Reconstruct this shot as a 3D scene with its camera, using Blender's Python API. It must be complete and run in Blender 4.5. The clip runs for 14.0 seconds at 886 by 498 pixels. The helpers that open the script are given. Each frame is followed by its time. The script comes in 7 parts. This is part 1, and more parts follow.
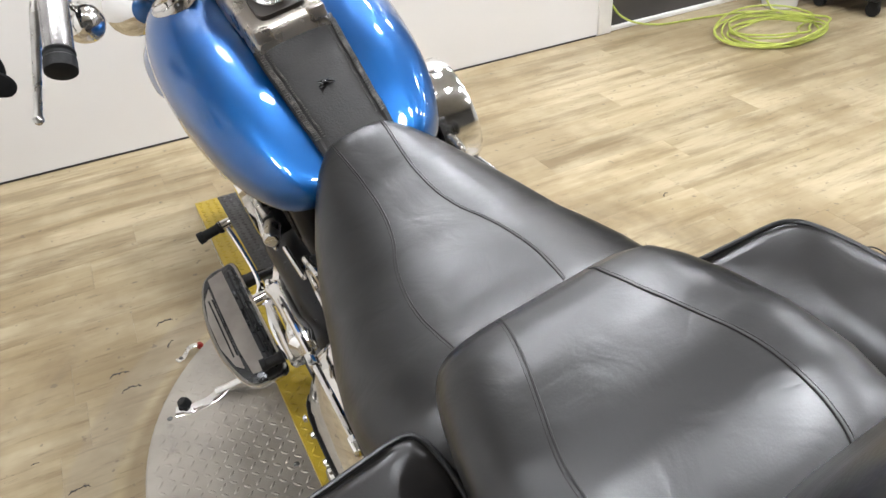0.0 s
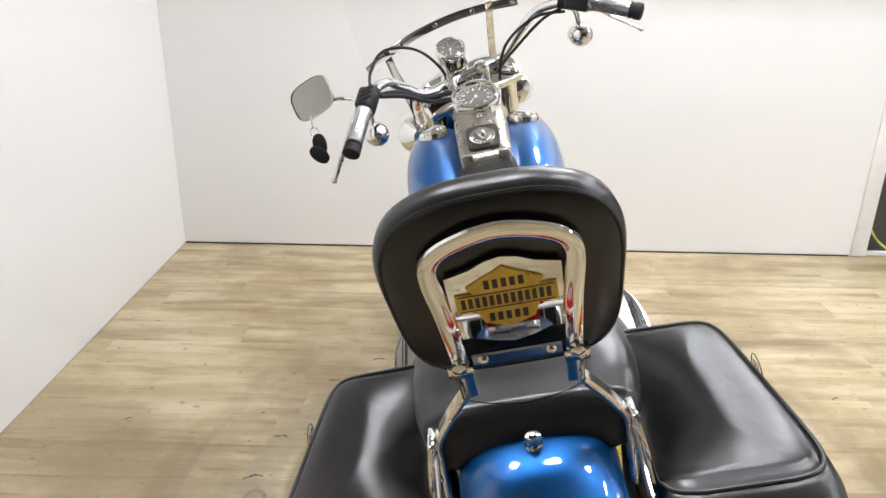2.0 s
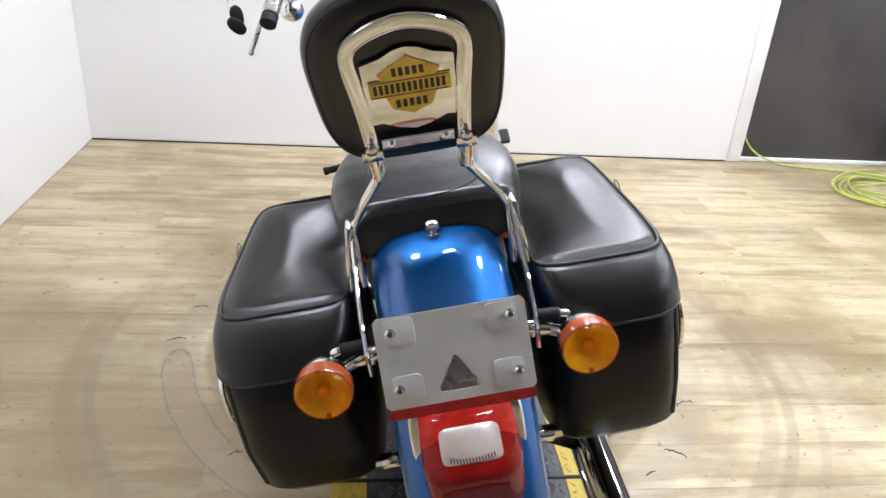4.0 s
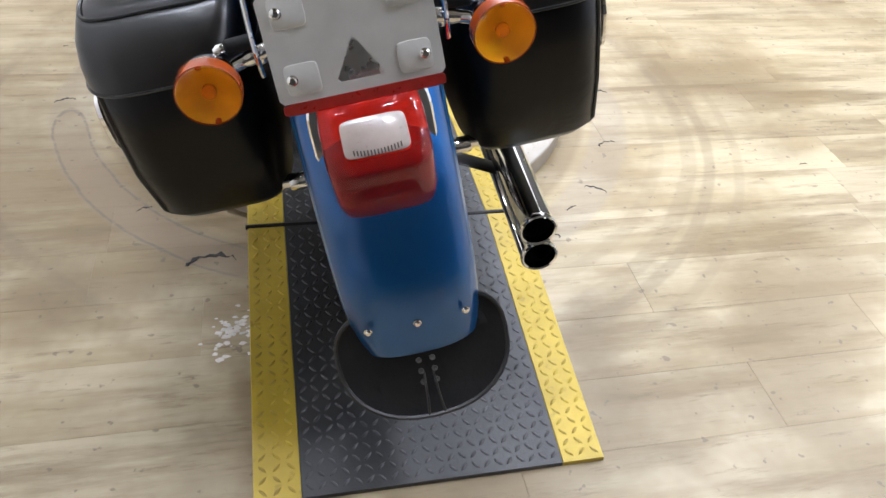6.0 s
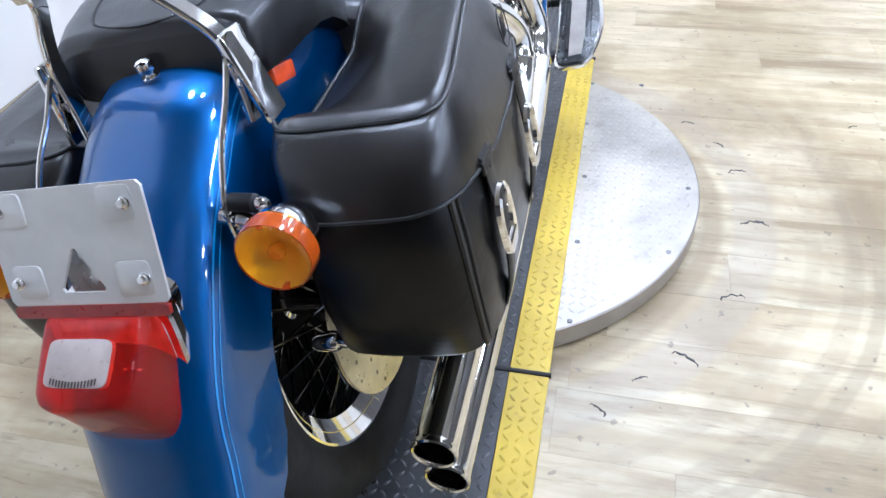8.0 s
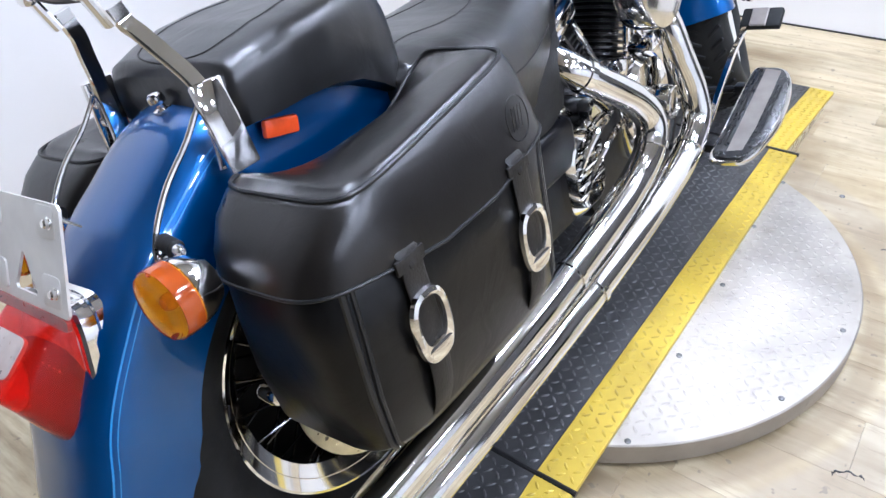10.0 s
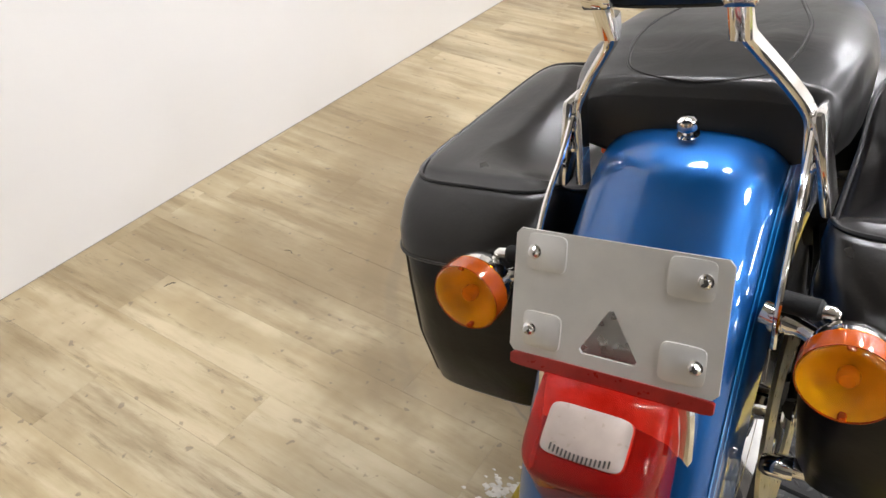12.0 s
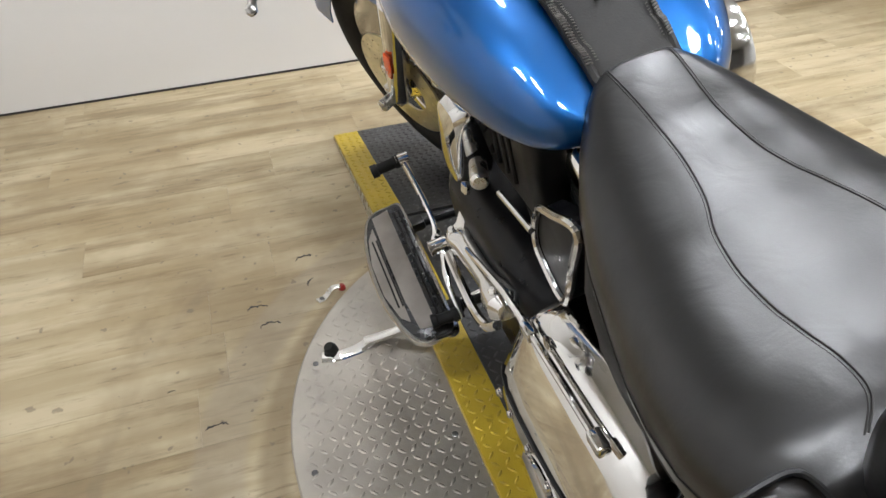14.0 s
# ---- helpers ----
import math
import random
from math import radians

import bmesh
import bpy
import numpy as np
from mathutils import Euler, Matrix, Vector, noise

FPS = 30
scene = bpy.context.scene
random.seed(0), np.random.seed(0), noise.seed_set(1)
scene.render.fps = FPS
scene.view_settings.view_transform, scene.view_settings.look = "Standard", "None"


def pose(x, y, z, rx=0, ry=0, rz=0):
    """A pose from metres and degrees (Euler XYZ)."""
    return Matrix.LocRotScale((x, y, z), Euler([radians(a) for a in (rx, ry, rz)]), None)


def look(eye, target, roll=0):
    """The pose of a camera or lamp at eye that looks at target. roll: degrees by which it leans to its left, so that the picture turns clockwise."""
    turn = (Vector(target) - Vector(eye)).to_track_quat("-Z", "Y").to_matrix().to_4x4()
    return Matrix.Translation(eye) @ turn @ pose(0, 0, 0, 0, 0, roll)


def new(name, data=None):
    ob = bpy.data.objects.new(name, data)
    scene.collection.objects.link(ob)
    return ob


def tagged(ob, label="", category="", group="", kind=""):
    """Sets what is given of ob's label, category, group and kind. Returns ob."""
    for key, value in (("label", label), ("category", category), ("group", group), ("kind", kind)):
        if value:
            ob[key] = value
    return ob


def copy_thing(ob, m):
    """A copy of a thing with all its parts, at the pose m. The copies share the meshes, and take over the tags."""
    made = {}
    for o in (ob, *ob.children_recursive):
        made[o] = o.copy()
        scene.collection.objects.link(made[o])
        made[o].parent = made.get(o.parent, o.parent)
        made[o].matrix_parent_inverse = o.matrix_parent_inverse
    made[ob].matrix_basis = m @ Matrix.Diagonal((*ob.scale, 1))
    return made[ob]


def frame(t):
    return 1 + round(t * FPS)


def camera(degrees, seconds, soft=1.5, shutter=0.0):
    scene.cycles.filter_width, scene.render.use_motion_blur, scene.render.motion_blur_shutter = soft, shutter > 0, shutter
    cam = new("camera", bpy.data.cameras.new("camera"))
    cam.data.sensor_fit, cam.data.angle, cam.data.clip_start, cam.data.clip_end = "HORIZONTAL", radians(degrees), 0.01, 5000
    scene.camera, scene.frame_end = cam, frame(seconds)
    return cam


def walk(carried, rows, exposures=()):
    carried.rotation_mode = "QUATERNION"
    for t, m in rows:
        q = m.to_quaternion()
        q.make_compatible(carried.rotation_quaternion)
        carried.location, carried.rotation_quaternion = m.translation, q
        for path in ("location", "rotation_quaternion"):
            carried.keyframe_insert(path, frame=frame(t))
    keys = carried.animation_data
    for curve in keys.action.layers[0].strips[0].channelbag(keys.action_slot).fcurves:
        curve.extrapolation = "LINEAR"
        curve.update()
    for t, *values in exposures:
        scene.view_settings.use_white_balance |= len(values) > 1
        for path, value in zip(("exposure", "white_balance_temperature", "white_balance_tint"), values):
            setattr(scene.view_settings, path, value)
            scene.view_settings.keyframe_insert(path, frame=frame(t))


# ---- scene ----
cam = camera(62.4, 14.0)
PATH = [
    (0, (-0.404, -0.187, 1.229), (0.268, 1.304, 0.078), -4.2),
    (0.5, (-0.38, -0.298, 1.239), (0.058, 1.428, 0.329), -4.3),
    (1, (-0.361, -0.526, 1.285), (0.054, 1.255, 0.476), 0.2),
    (1.5, (-0.289, -0.637, 1.286), (-0.12, 1.195, 0.503), -0.5),
    (2, (-0.23, -0.776, 1.31), (-0.247, 1.088, 0.583), 1.0),
    (2.2, (-0.228, -0.831, 1.32), (-0.161, 1.054, 0.656), 2.2),
    (4.3, (-0.232, -1.008, 1.199), (0.024, 0.709, 0.207), 4.2),
    (4.5, (-0.218, -1.014, 1.176), (0.061, 0.652, 0.105), 4.0),
    (5, (-0.2, -1.01, 1.122), (0.12, 0.53, -0.114), 4.6),
    (5.5, (-0.199, -1.005, 1.084), (0.14, 0.438, -0.258), 6.3),
    (6, (-0.192, -1.001, 1.09), (0.212, 0.43, -0.248), 6.6),
    (6.5, (-0.164, -0.995, 1.111), (0.206, 0.455, -0.216), 3.1),
    (7, (0.051, -0.945, 1.147), (0.043, 0.614, -0.106), -0.0),
    (7.5, (0.234, -0.887, 1.146), (-0.006, 0.642, -0.12), -1.3),
    (8, (0.345, -0.689, 1.153), (-0.033, 0.77, -0.162), -3.1),
    (8.2, (0.389, -0.63, 1.157), (-0.049, 0.787, -0.185), -5.9),
    (10.3, (0.609, -0.479, 1.161), (-0.416, 0.723, -0.065), -2.9),
    (10.5, (0.546, -0.52, 1.161), (-0.433, 0.695, -0.091), -0.6),
    (11, (0.378, -0.652, 1.150), (-0.486, 0.585, -0.163), -0.2),
    (11.5, (0.197, -0.756, 1.150), (-0.589, 0.599, -0.093), 2.9),
    (12, (0.008, -0.729, 1.137), (-0.835, 0.613, -0.083), 0.3),
    (12.5, (-0.221, -0.596, 1.108), (-0.91, 0.78, -0.169), -0.3),
    (13, (-0.425, -0.465, 1.12), (-0.52, 1.11, -0.108), 3.5),
    (13.5, (-0.515, -0.253, 1.089), (-0.246, 1.29, -0.156), 2.1),
    (14, (-0.556, 0.032, 1.127), (-0.094, 1.537, -0.107), -1.8),
]
EXPOSURES = [(0.0, -0.18, 6050, 11), (1.0, -0.13, 5950, 10), (2.0, -0.15, 6050, 11), (4.5, 0.1, 5700, 12), (5.5, 0.09, 5700, 13), (6.5, 0.12, 5400, 13), (7.5, 0.12, 4950, 14), (8.0, 0.1, 4980, 13), (10.5, 0.1, 5420, 15), (11.0, 0.05, 5850, 15), (11.5, 0.06, 6150, 15), (12.0, 0.12, 6200, 13), (12.5, -0.1, 6150, 11), (13.5, -0.17, 6250, 11), (14.0, -0.33, 6050, 10)]
walk(cam, [(t, look(eye, target, roll)) for t, eye, target, roll in PATH], EXPOSURES)

# ---- world and lights ----
LAMP_POWER, LAMP_R = 132.0, 0.12
LAMPS = [(-0.95, 0.3), (-0.35, 0.2), (0.6, 0.05), (1.6, -0.1), (2.7, -0.2), (3.9, -0.4), (0.5, 1.6), (0.1, 2.3), (0.9, 2.3), (1.9, 0.9), (3.0, 0.8), (4.2, 0.8), (1.7, 2.25), (4.0, 2.0), (2.6, -1.4), (4.0, -1.6)]

world = bpy.data.worlds.new("world")
scene.world = world
world.use_nodes = True
world.node_tree.nodes["Background"].inputs[0].default_value = (1.0, 0.96, 0.9, 1)
world.node_tree.nodes["Background"].inputs[1].default_value = 0.06


# ---- materials ----
def material(name, base, rough=0.5, metal=0.0, coat=0.0, vary=0.12, scale=6.0, bump=0.0, bump_scale=300.0,
             rough_vary=0.08, dark=None, spots=0.0, emit=0.0, alpha=1.0, transmission=0.0, coords="Object", ior=1.5, wrinkle=0.0):
    """A principled surface with a broad tone change, fine relief and uneven gloss."""
    m = bpy.data.materials.new(name)
    m.use_nodes = True
    nt = m.node_tree
    b = nt.nodes["Principled BSDF"]
    tc = nt.nodes.new("ShaderNodeTexCoord")
    n1 = nt.nodes.new("ShaderNodeTexNoise")
    n1.inputs["Scale"].default_value = scale
    n1.inputs["Detail"].default_value = 6
    nt.links.new(tc.outputs[coords], n1.inputs["Vector"])
    mix = nt.nodes.new("ShaderNodeMix")
    mix.data_type = "RGBA"
    lo = dark or tuple(c * (1 - vary) for c in base)
    hi = tuple(min(1.0, c * (1 + vary)) for c in base)
    mix.inputs["A"].default_value, mix.inputs["B"].default_value = (*lo, 1), (*hi, 1)
    ramp = nt.nodes.new("ShaderNodeMapRange")
    ramp.inputs["From Min"].default_value, ramp.inputs["From Max"].default_value = 0.35, 0.65
    nt.links.new(n1.outputs["Fac"], ramp.inputs["Value"])
    nt.links.new(ramp.outputs["Result"], mix.inputs["Factor"])
    colour = mix.outputs["Result"]
    if spots:
        n3 = nt.nodes.new("ShaderNodeTexNoise")
        n3.inputs["Scale"].default_value, n3.inputs["Detail"].default_value = scale * 6, 8
        nt.links.new(tc.outputs[coords], n3.inputs["Vector"])
        r3 = nt.nodes.new("ShaderNodeMapRange")
        r3.inputs["From Min"].default_value, r3.inputs["From Max"].default_value = 0.62, 0.72
        r3.inputs["To Max"].default_value = spots
        nt.links.new(n3.outputs["Fac"], r3.inputs["Value"])
        mx = nt.nodes.new("ShaderNodeMix")
        mx.data_type = "RGBA"
        mx.inputs["B"].default_value = (*(c * 0.25 for c in base), 1)
        nt.links.new(r3.outputs["Result"], mx.inputs["Factor"])
        nt.links.new(colour, mx.inputs["A"])
        colour = mx.outputs["Result"]
    nt.links.new(colour, b.inputs["Base Color"])
    rr = nt.nodes.new("ShaderNodeMapRange")
    rr.inputs["To Min"].default_value, rr.inputs["To Max"].default_value = max(0.0, rough - rough_vary), rough + rough_vary
    n2 = nt.nodes.new("ShaderNodeTexNoise")
    n2.inputs["Scale"].default_value, n2.inputs["Detail"].default_value = scale * 3.1, 5
    nt.links.new(tc.outputs[coords], n2.inputs["Vector"])
    nt.links.new(n2.outputs["Fac"], rr.inputs["Value"])
    nt.links.new(rr.outputs["Result"], b.inputs["Roughness"])
    b.inputs["Metallic"].default_value = metal
    b.inputs["IOR"].default_value = ior
    b.inputs["Coat Weight"].default_value, b.inputs["Coat Roughness"].default_value = coat, 0.04
    b.inputs["Transmission Weight"].default_value, b.inputs["Alpha"].default_value = transmission, alpha
    if emit:
        b.inputs["Emission Color"].default_value, b.inputs["Emission Strength"].default_value = (*base, 1), emit
    if bump:
        n4 = nt.nodes.new("ShaderNodeTexNoise")
        n4.inputs["Scale"].default_value, n4.inputs["Detail"].default_value = bump_scale, 4
        nt.links.new(tc.outputs[coords], n4.inputs["Vector"])
        bp = nt.nodes.new("ShaderNodeBump")
        bp.inputs["Strength"].default_value, bp.inputs["Distance"].default_value = bump, 0.002
        nt.links.new(n4.outputs["Fac"], bp.inputs["Height"])
        if wrinkle:
            n5 = nt.nodes.new("ShaderNodeTexNoise")
            n5.inputs["Scale"].default_value, n5.inputs["Detail"].default_value = 16, 3
            n5.inputs["Distortion"].default_value = 1.2
            nt.links.new(tc.outputs[coords], n5.inputs["Vector"])
            b5 = nt.nodes.new("ShaderNodeBump")
            b5.inputs["Strength"].default_value, b5.inputs["Distance"].default_value = wrinkle, 0.01
            nt.links.new(n5.outputs["Fac"], b5.inputs["Height"])
            nt.links.new(b5.outputs["Normal"], bp.inputs["Normal"])
        nt.links.new(bp.outputs["Normal"], b.inputs["Normal"])
    return m


def plank_material():
    """Pale wood-look vinyl: streaks along x, a tone for each plank, wear rings round the turntable."""
    m = bpy.data.materials.new("vinyl_plank")
    m.use_nodes = True
    nt = m.node_tree
    nd, ln = nt.nodes, nt.links
    b = nd["Principled BSDF"]

    def calc(op, a, c=None, d=None):
        n = nd.new("ShaderNodeMath")
        n.operation = op
        for k, v in enumerate((a, c, d)):
            if v is None:
                continue
            if isinstance(v, (int, float)):
                n.inputs[k].default_value = v
            else:
                ln.new(v, n.inputs[k])
        return n.outputs[0]

    def band(v, a0, a1, out0=0.0, out1=1.0):
        n = nd.new("ShaderNodeMapRange")
        n.interpolation_type = "SMOOTHSTEP"
        for k, x in zip(("From Min", "From Max", "To Min", "To Max"), (a0, a1, out0, out1)):
            n.inputs[k].default_value = x
        ln.new(v, n.inputs["Value"])
        return n.outputs["Result"]

    def blend(fac, a, c):
        n = nd.new("ShaderNodeMix")
        n.data_type = "RGBA"
        if isinstance(fac, float):
            n.inputs["Factor"].default_value = fac
        else:
            ln.new(fac, n.inputs["Factor"])
        for key, v in (("A", a), ("B", c)):
            if isinstance(v, tuple):
                n.inputs[key].default_value = (*v, 1)
            else:
                ln.new(v, n.inputs[key])
        return n.outputs["Result"]

    geo = nd.new("ShaderNodeNewGeometry")
    info = nd.new("ShaderNodeObjectInfo")
    sep = nd.new("ShaderNodeSeparateXYZ")
    ln.new(geo.outputs["Position"], sep.inputs[0])
    shift = nd.new("ShaderNodeVectorMath")
    shift.operation = "MULTIPLY_ADD"
    comb = nd.new("ShaderNodeCombineXYZ")
    for k in range(3):
        ln.new(calc("MULTIPLY", info.outputs["Random"], 31.7 + 7 * k), comb.inputs[k])
    ln.new(geo.outputs["Position"], shift.inputs[0])
    shift.inputs[1].default_value = (0.85, 6.2, 1.0)
    ln.new(comb.outputs[0], shift.inputs[2])

    def grain(scale, detail, rough=0.6, vec=None):
        n = nd.new("ShaderNodeTexNoise")
        n.inputs["Scale"].default_value, n.inputs["Detail"].default_value = scale, detail
        n.inputs["Roughness"].default_value = rough
        ln.new(vec or shift.outputs[0], n.inputs["Vector"])
        return n.outputs["Fac"]

    g1, g2, g3 = grain(2.2, 6), grain(9.0, 8, 0.7), grain(1.5, 7, 0.65)
    blot = grain(1.7, 5, 0.6, geo.outputs["Position"])
    col = blend(band(g1, 0.36, 0.62), FLOOR_MID, FLOOR_LIGHT)
    col = blend(calc("MULTIPLY", band(blot, 0.44, 0.62), 0.5), col, tuple(c * 1.25 for c in FLOOR_DARK))
    col = blend(calc("MULTIPLY", band(g3, 0.49, 0.66), 0.65), col, FLOOR_DARK)
    col = blend(calc("MULTIPLY", band(g2, 0.54, 0.74), 0.62), col, tuple(c * 0.62 for c in FLOOR_DARK))
    tone = calc("MULTIPLY_ADD", info.outputs["Random"], 0.16, 0.92)
    hsv = nd.new("ShaderNodeHueSaturation")
    ln.new(tone, hsv.inputs["Value"])
    ln.new(col, hsv.inputs["Color"])
    col = hsv.outputs["Color"]
    stain = grain(0.9, 6, 0.65, geo.outputs["Position"])
    col = blend(calc("MULTIPLY", band(stain, 0.48, 0.66), 0.5), col, (0.2, 0.148, 0.078))
    # wear round the turntable: a scuffed ring at 1 m and a caster track at 0.73 m
    dx, dy = calc("SUBTRACT", sep.outputs[0], TT[0]), calc("SUBTRACT", sep.outputs[1], TT[1])
    wob = calc("MULTIPLY_ADD", blot, 0.05, -0.025)
    rad = calc("ADD", calc("SQRT", calc("ADD", calc("MULTIPLY", dx, dx), calc("MULTIPLY", dy, dy))), wob)

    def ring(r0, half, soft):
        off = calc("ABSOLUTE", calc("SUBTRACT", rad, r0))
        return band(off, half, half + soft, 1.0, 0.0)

    col = blend(calc("MULTIPLY", calc("MULTIPLY", ring(1.0, 0.014, 0.035), band(stain, 0.44, 0.6)), 0.62), col, (0.2, 0.145, 0.075))
    col = blend(calc("MULTIPLY", calc("MULTIPLY", ring(0.95, 0.006, 0.018), band(stain, 0.46, 0.62)), 0.45), col, (0.13, 0.105, 0.075))
    col = blend(calc("MULTIPLY", ring(0.73, 0.04, 0.02), 0.35), col, (0.3, 0.26, 0.21))
    # a darker brown ring close to the turntable's rim
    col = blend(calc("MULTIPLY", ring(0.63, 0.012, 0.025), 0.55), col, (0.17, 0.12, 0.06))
    col = blend(calc("MULTIPLY", calc("MULTIPLY", ring(0.95, 0.22, 0.35), band(stain, 0.42, 0.6)), 0.45), col, (0.19, 0.135, 0.07))
    # dull tyre arcs in one quarter round the turntable
    quarter = calc("MULTIPLY", band(dx, 0.15, 0.5), band(dy, 0.25, -0.1))
    for radius, half, weight in ((1.0, 0.01, 0.36), (0.945, 0.016, 0.24), (1.08, 0.008, 0.22), (0.86, 0.012, 0.16)):
        col = blend(calc("MULTIPLY", calc("MULTIPLY", ring(radius, half, 0.01), quarter), weight), col, (0.21, 0.165, 0.1))
    # the outlined worn patch beside the turntable
    ang = calc("ARCTAN2", calc("MULTIPLY", dy, -1.0), calc("MULTIPLY", dx, -1.0))
    wide = calc("DIVIDE", calc("ABSOLUTE", calc("SUBTRACT", rad, 0.731)), 0.041)
    nose = calc("MULTIPLY", calc("MAXIMUM", calc("SUBTRACT", 0.2, ang), 0.0), 6.5)
    oval = calc("ADD", calc("SQRT", calc("ADD", calc("MULTIPLY", wide, wide), calc("MULTIPLY", nose, nose))), calc("MULTIPLY_ADD", g1, 0.3, -0.15))
    fade = band(ang, 0.9, 1.4, 1.0, 0.0)
    inside = calc("MULTIPLY", band(oval, 0.88, 1.0, 1.0, 0.0), fade)
    edge = calc("MULTIPLY", band(calc("ABSOLUTE", calc("SUBTRACT", oval, 1.0)), 0.025, 0.13, 1.0, 0.0), calc("MULTIPLY", fade, band(g2, 0.3, 0.55)))
    col = blend(calc("MULTIPLY", inside, calc("MULTIPLY_ADD", band(stain, 0.4, 0.6), 0.3, 0.15)), col, (0.25, 0.18, 0.11))
    col = blend(calc("MULTIPLY", edge, 0.6), col, (0.13, 0.11, 0.09))
    # small specks
    sp = grain(38.0, 2, 0.5, geo.outputs["Position"])
    col = blend(calc("MULTIPLY", band(sp, 0.665, 0.72), 0.55), col, (0.12, 0.095, 0.07))
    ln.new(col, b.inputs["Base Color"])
    ln.new(calc("MULTIPLY_ADD", g2, 0.08, FLOOR_ROUGH), b.inputs["Roughness"])
    bp = nd.new("ShaderNodeBump")
    bp.inputs["Strength"].default_value, bp.inputs["Distance"].default_value = 0.25, 0.0015
    ln.new(g2, bp.inputs["Height"])
    ln.new(bp.outputs["Normal"], b.inputs["Normal"])
    return m


TT = (0.007, 0.83)
TT_R, TT_H = 0.595, 0.066
FLOOR_LIGHT, FLOOR_MID, FLOOR_DARK, FLOOR_ROUGH = (0.5, 0.42, 0.272), (0.385, 0.308, 0.178), (0.175, 0.12, 0.052), 0.4
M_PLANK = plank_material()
M_WALL = material("white_wall_paint", (0.77, 0.755, 0.73), 0.55, vary=0.03, scale=1.5, bump=0.15, bump_scale=90, spots=0.0, coords="Generated")
M_DARKWALL = material("charcoal_wall_paint", (0.055, 0.05, 0.046), 0.6, vary=0.2, scale=3, bump=0.15, bump_scale=120)
M_EASTWALL = material("pale_shop_wall", (0.8, 0.81, 0.82), 0.7, vary=0.1, scale=1.2)
M_SHOPWALL = material("dark_shop_wall", (0.07, 0.067, 0.063), 0.7, vary=0.15, scale=1.2)
M_CEIL = material("ceiling_paint", (0.36, 0.35, 0.33), 0.8, vary=0.08, scale=1.0)
M_UPPER = material("white_upper_wall_paint", (0.76, 0.75, 0.73), 0.6, vary=0.06, scale=1.5, bump=0.15, bump_scale=90)
M_CAULK = material("grey_caulk", (0.26, 0.23, 0.19), 0.7, vary=0.3, scale=12, coords="Generated")
M_TRIM = material("white_trim_paint", (0.8, 0.79, 0.76), 0.4, vary=0.06, scale=8)
M_LEATHER = material("black_leather", (0.0065, 0.0062, 0.006), 0.31, vary=0.25, scale=9, bump=0.05, bump_scale=420, rough_vary=0.03, ior=1.33, wrinkle=0.1)
M_LID = material("worn_black_leather", (0.0065, 0.0054, 0.0046), 0.3, vary=0.3, scale=7, bump=0.06, bump_scale=380, rough_vary=0.05, ior=1.52, wrinkle=0.07)
M_SEAT = material("black_seat_vinyl", (0.0075, 0.0072, 0.007), 0.31, vary=0.3, scale=7, bump=0.05, bump_scale=520, rough_vary=0.06, ior=1.58, wrinkle=0.1)
M_PIPING = material("black_piping", (0.012, 0.012, 0.012), 0.4, vary=0.2, scale=40)
M_SEAM = material("black_seat_thread", (0.013, 0.012, 0.011), 0.55, vary=0.2, scale=40, ior=1.4)
M_BLUE = material("blue_metallic_paint", (0.002, 0.08, 0.28), 0.36, metal=0.7, coat=1.0, vary=0.06, scale=2.5, rough_vary=0.03)
M_STRIPE = material("light_blue_pinstripe", (0.02, 0.24, 0.62), 0.3, coat=1.0, vary=0.05)
M_CHROME = material("chrome", (0.82, 0.81, 0.79), 0.06, metal=1.0, vary=0.03, scale=12, rough_vary=0.03)
M_POLISHED = material("polished_cover", (0.8, 0.79, 0.77), 0.13, metal=1.0, vary=0.05, scale=10, rough_vary=0.04)
M_DULL = material("brushed_metal", (0.6, 0.59, 0.56), 0.28, metal=1.0, vary=0.12, scale=18, rough_vary=0.08, spots=0.15)
M_STEEL = material("stamped_plate_steel", (0.7, 0.69, 0.66), 0.42, metal=0.55, vary=0.08, scale=16, rough_vary=0.08, bump=0.06, bump_scale=200)
M_BLACKMETAL = material("black_engine_paint", (0.009, 0.009, 0.0095), 0.4, ior=1.38, vary=0.3, scale=20, bump=0.1, bump_scale=200)
M_SOOT = material("pipe_soot", (0.006, 0.006, 0.006), 0.8, vary=0.3, scale=30, ior=1.2)
M_BLACKCHROME = material("dark_chrome", (0.1, 0.1, 0.105), 0.08, metal=1.0, vary=0.1, scale=10, rough_vary=0.03)
M_RUBBER = material("black_rubber", (0.01, 0.01, 0.01), 0.62, vary=0.3, scale=14, bump=0.3, bump_scale=160, ior=1.35)
M_TYRE = material("tyre_rubber", (0.012, 0.012, 0.012), 0.7, vary=0.25, scale=16, bump=0.25, bump_scale=120, ior=1.35)
M_MAT = material("black_ramp_coating", (0.036, 0.036, 0.037), 0.42, vary=0.35, scale=7, bump=0.2, bump_scale=240, spots=0.0)
# ramp tread bars, lighter than the panel so the pattern stands out
M_TREAD = material("grey_ramp_tread", (0.062, 0.062, 0.063), 0.38, vary=0.4, scale=9, bump=0.15, bump_scale=240)
M_YELLOW = material("yellow_ramp_paint", (0.5, 0.36, 0.025), 0.45, vary=0.16, scale=8, bump=0.15, bump_scale=160, spots=0.35)
# band tread bars: relief shade put into a darker yellow, plus grime spots
M_BANDTREAD = material("shaded_dirty_yellow_tread", (0.47, 0.34, 0.024), 0.42, vary=0.3, scale=12, bump=0.15, bump_scale=160, spots=0.4)
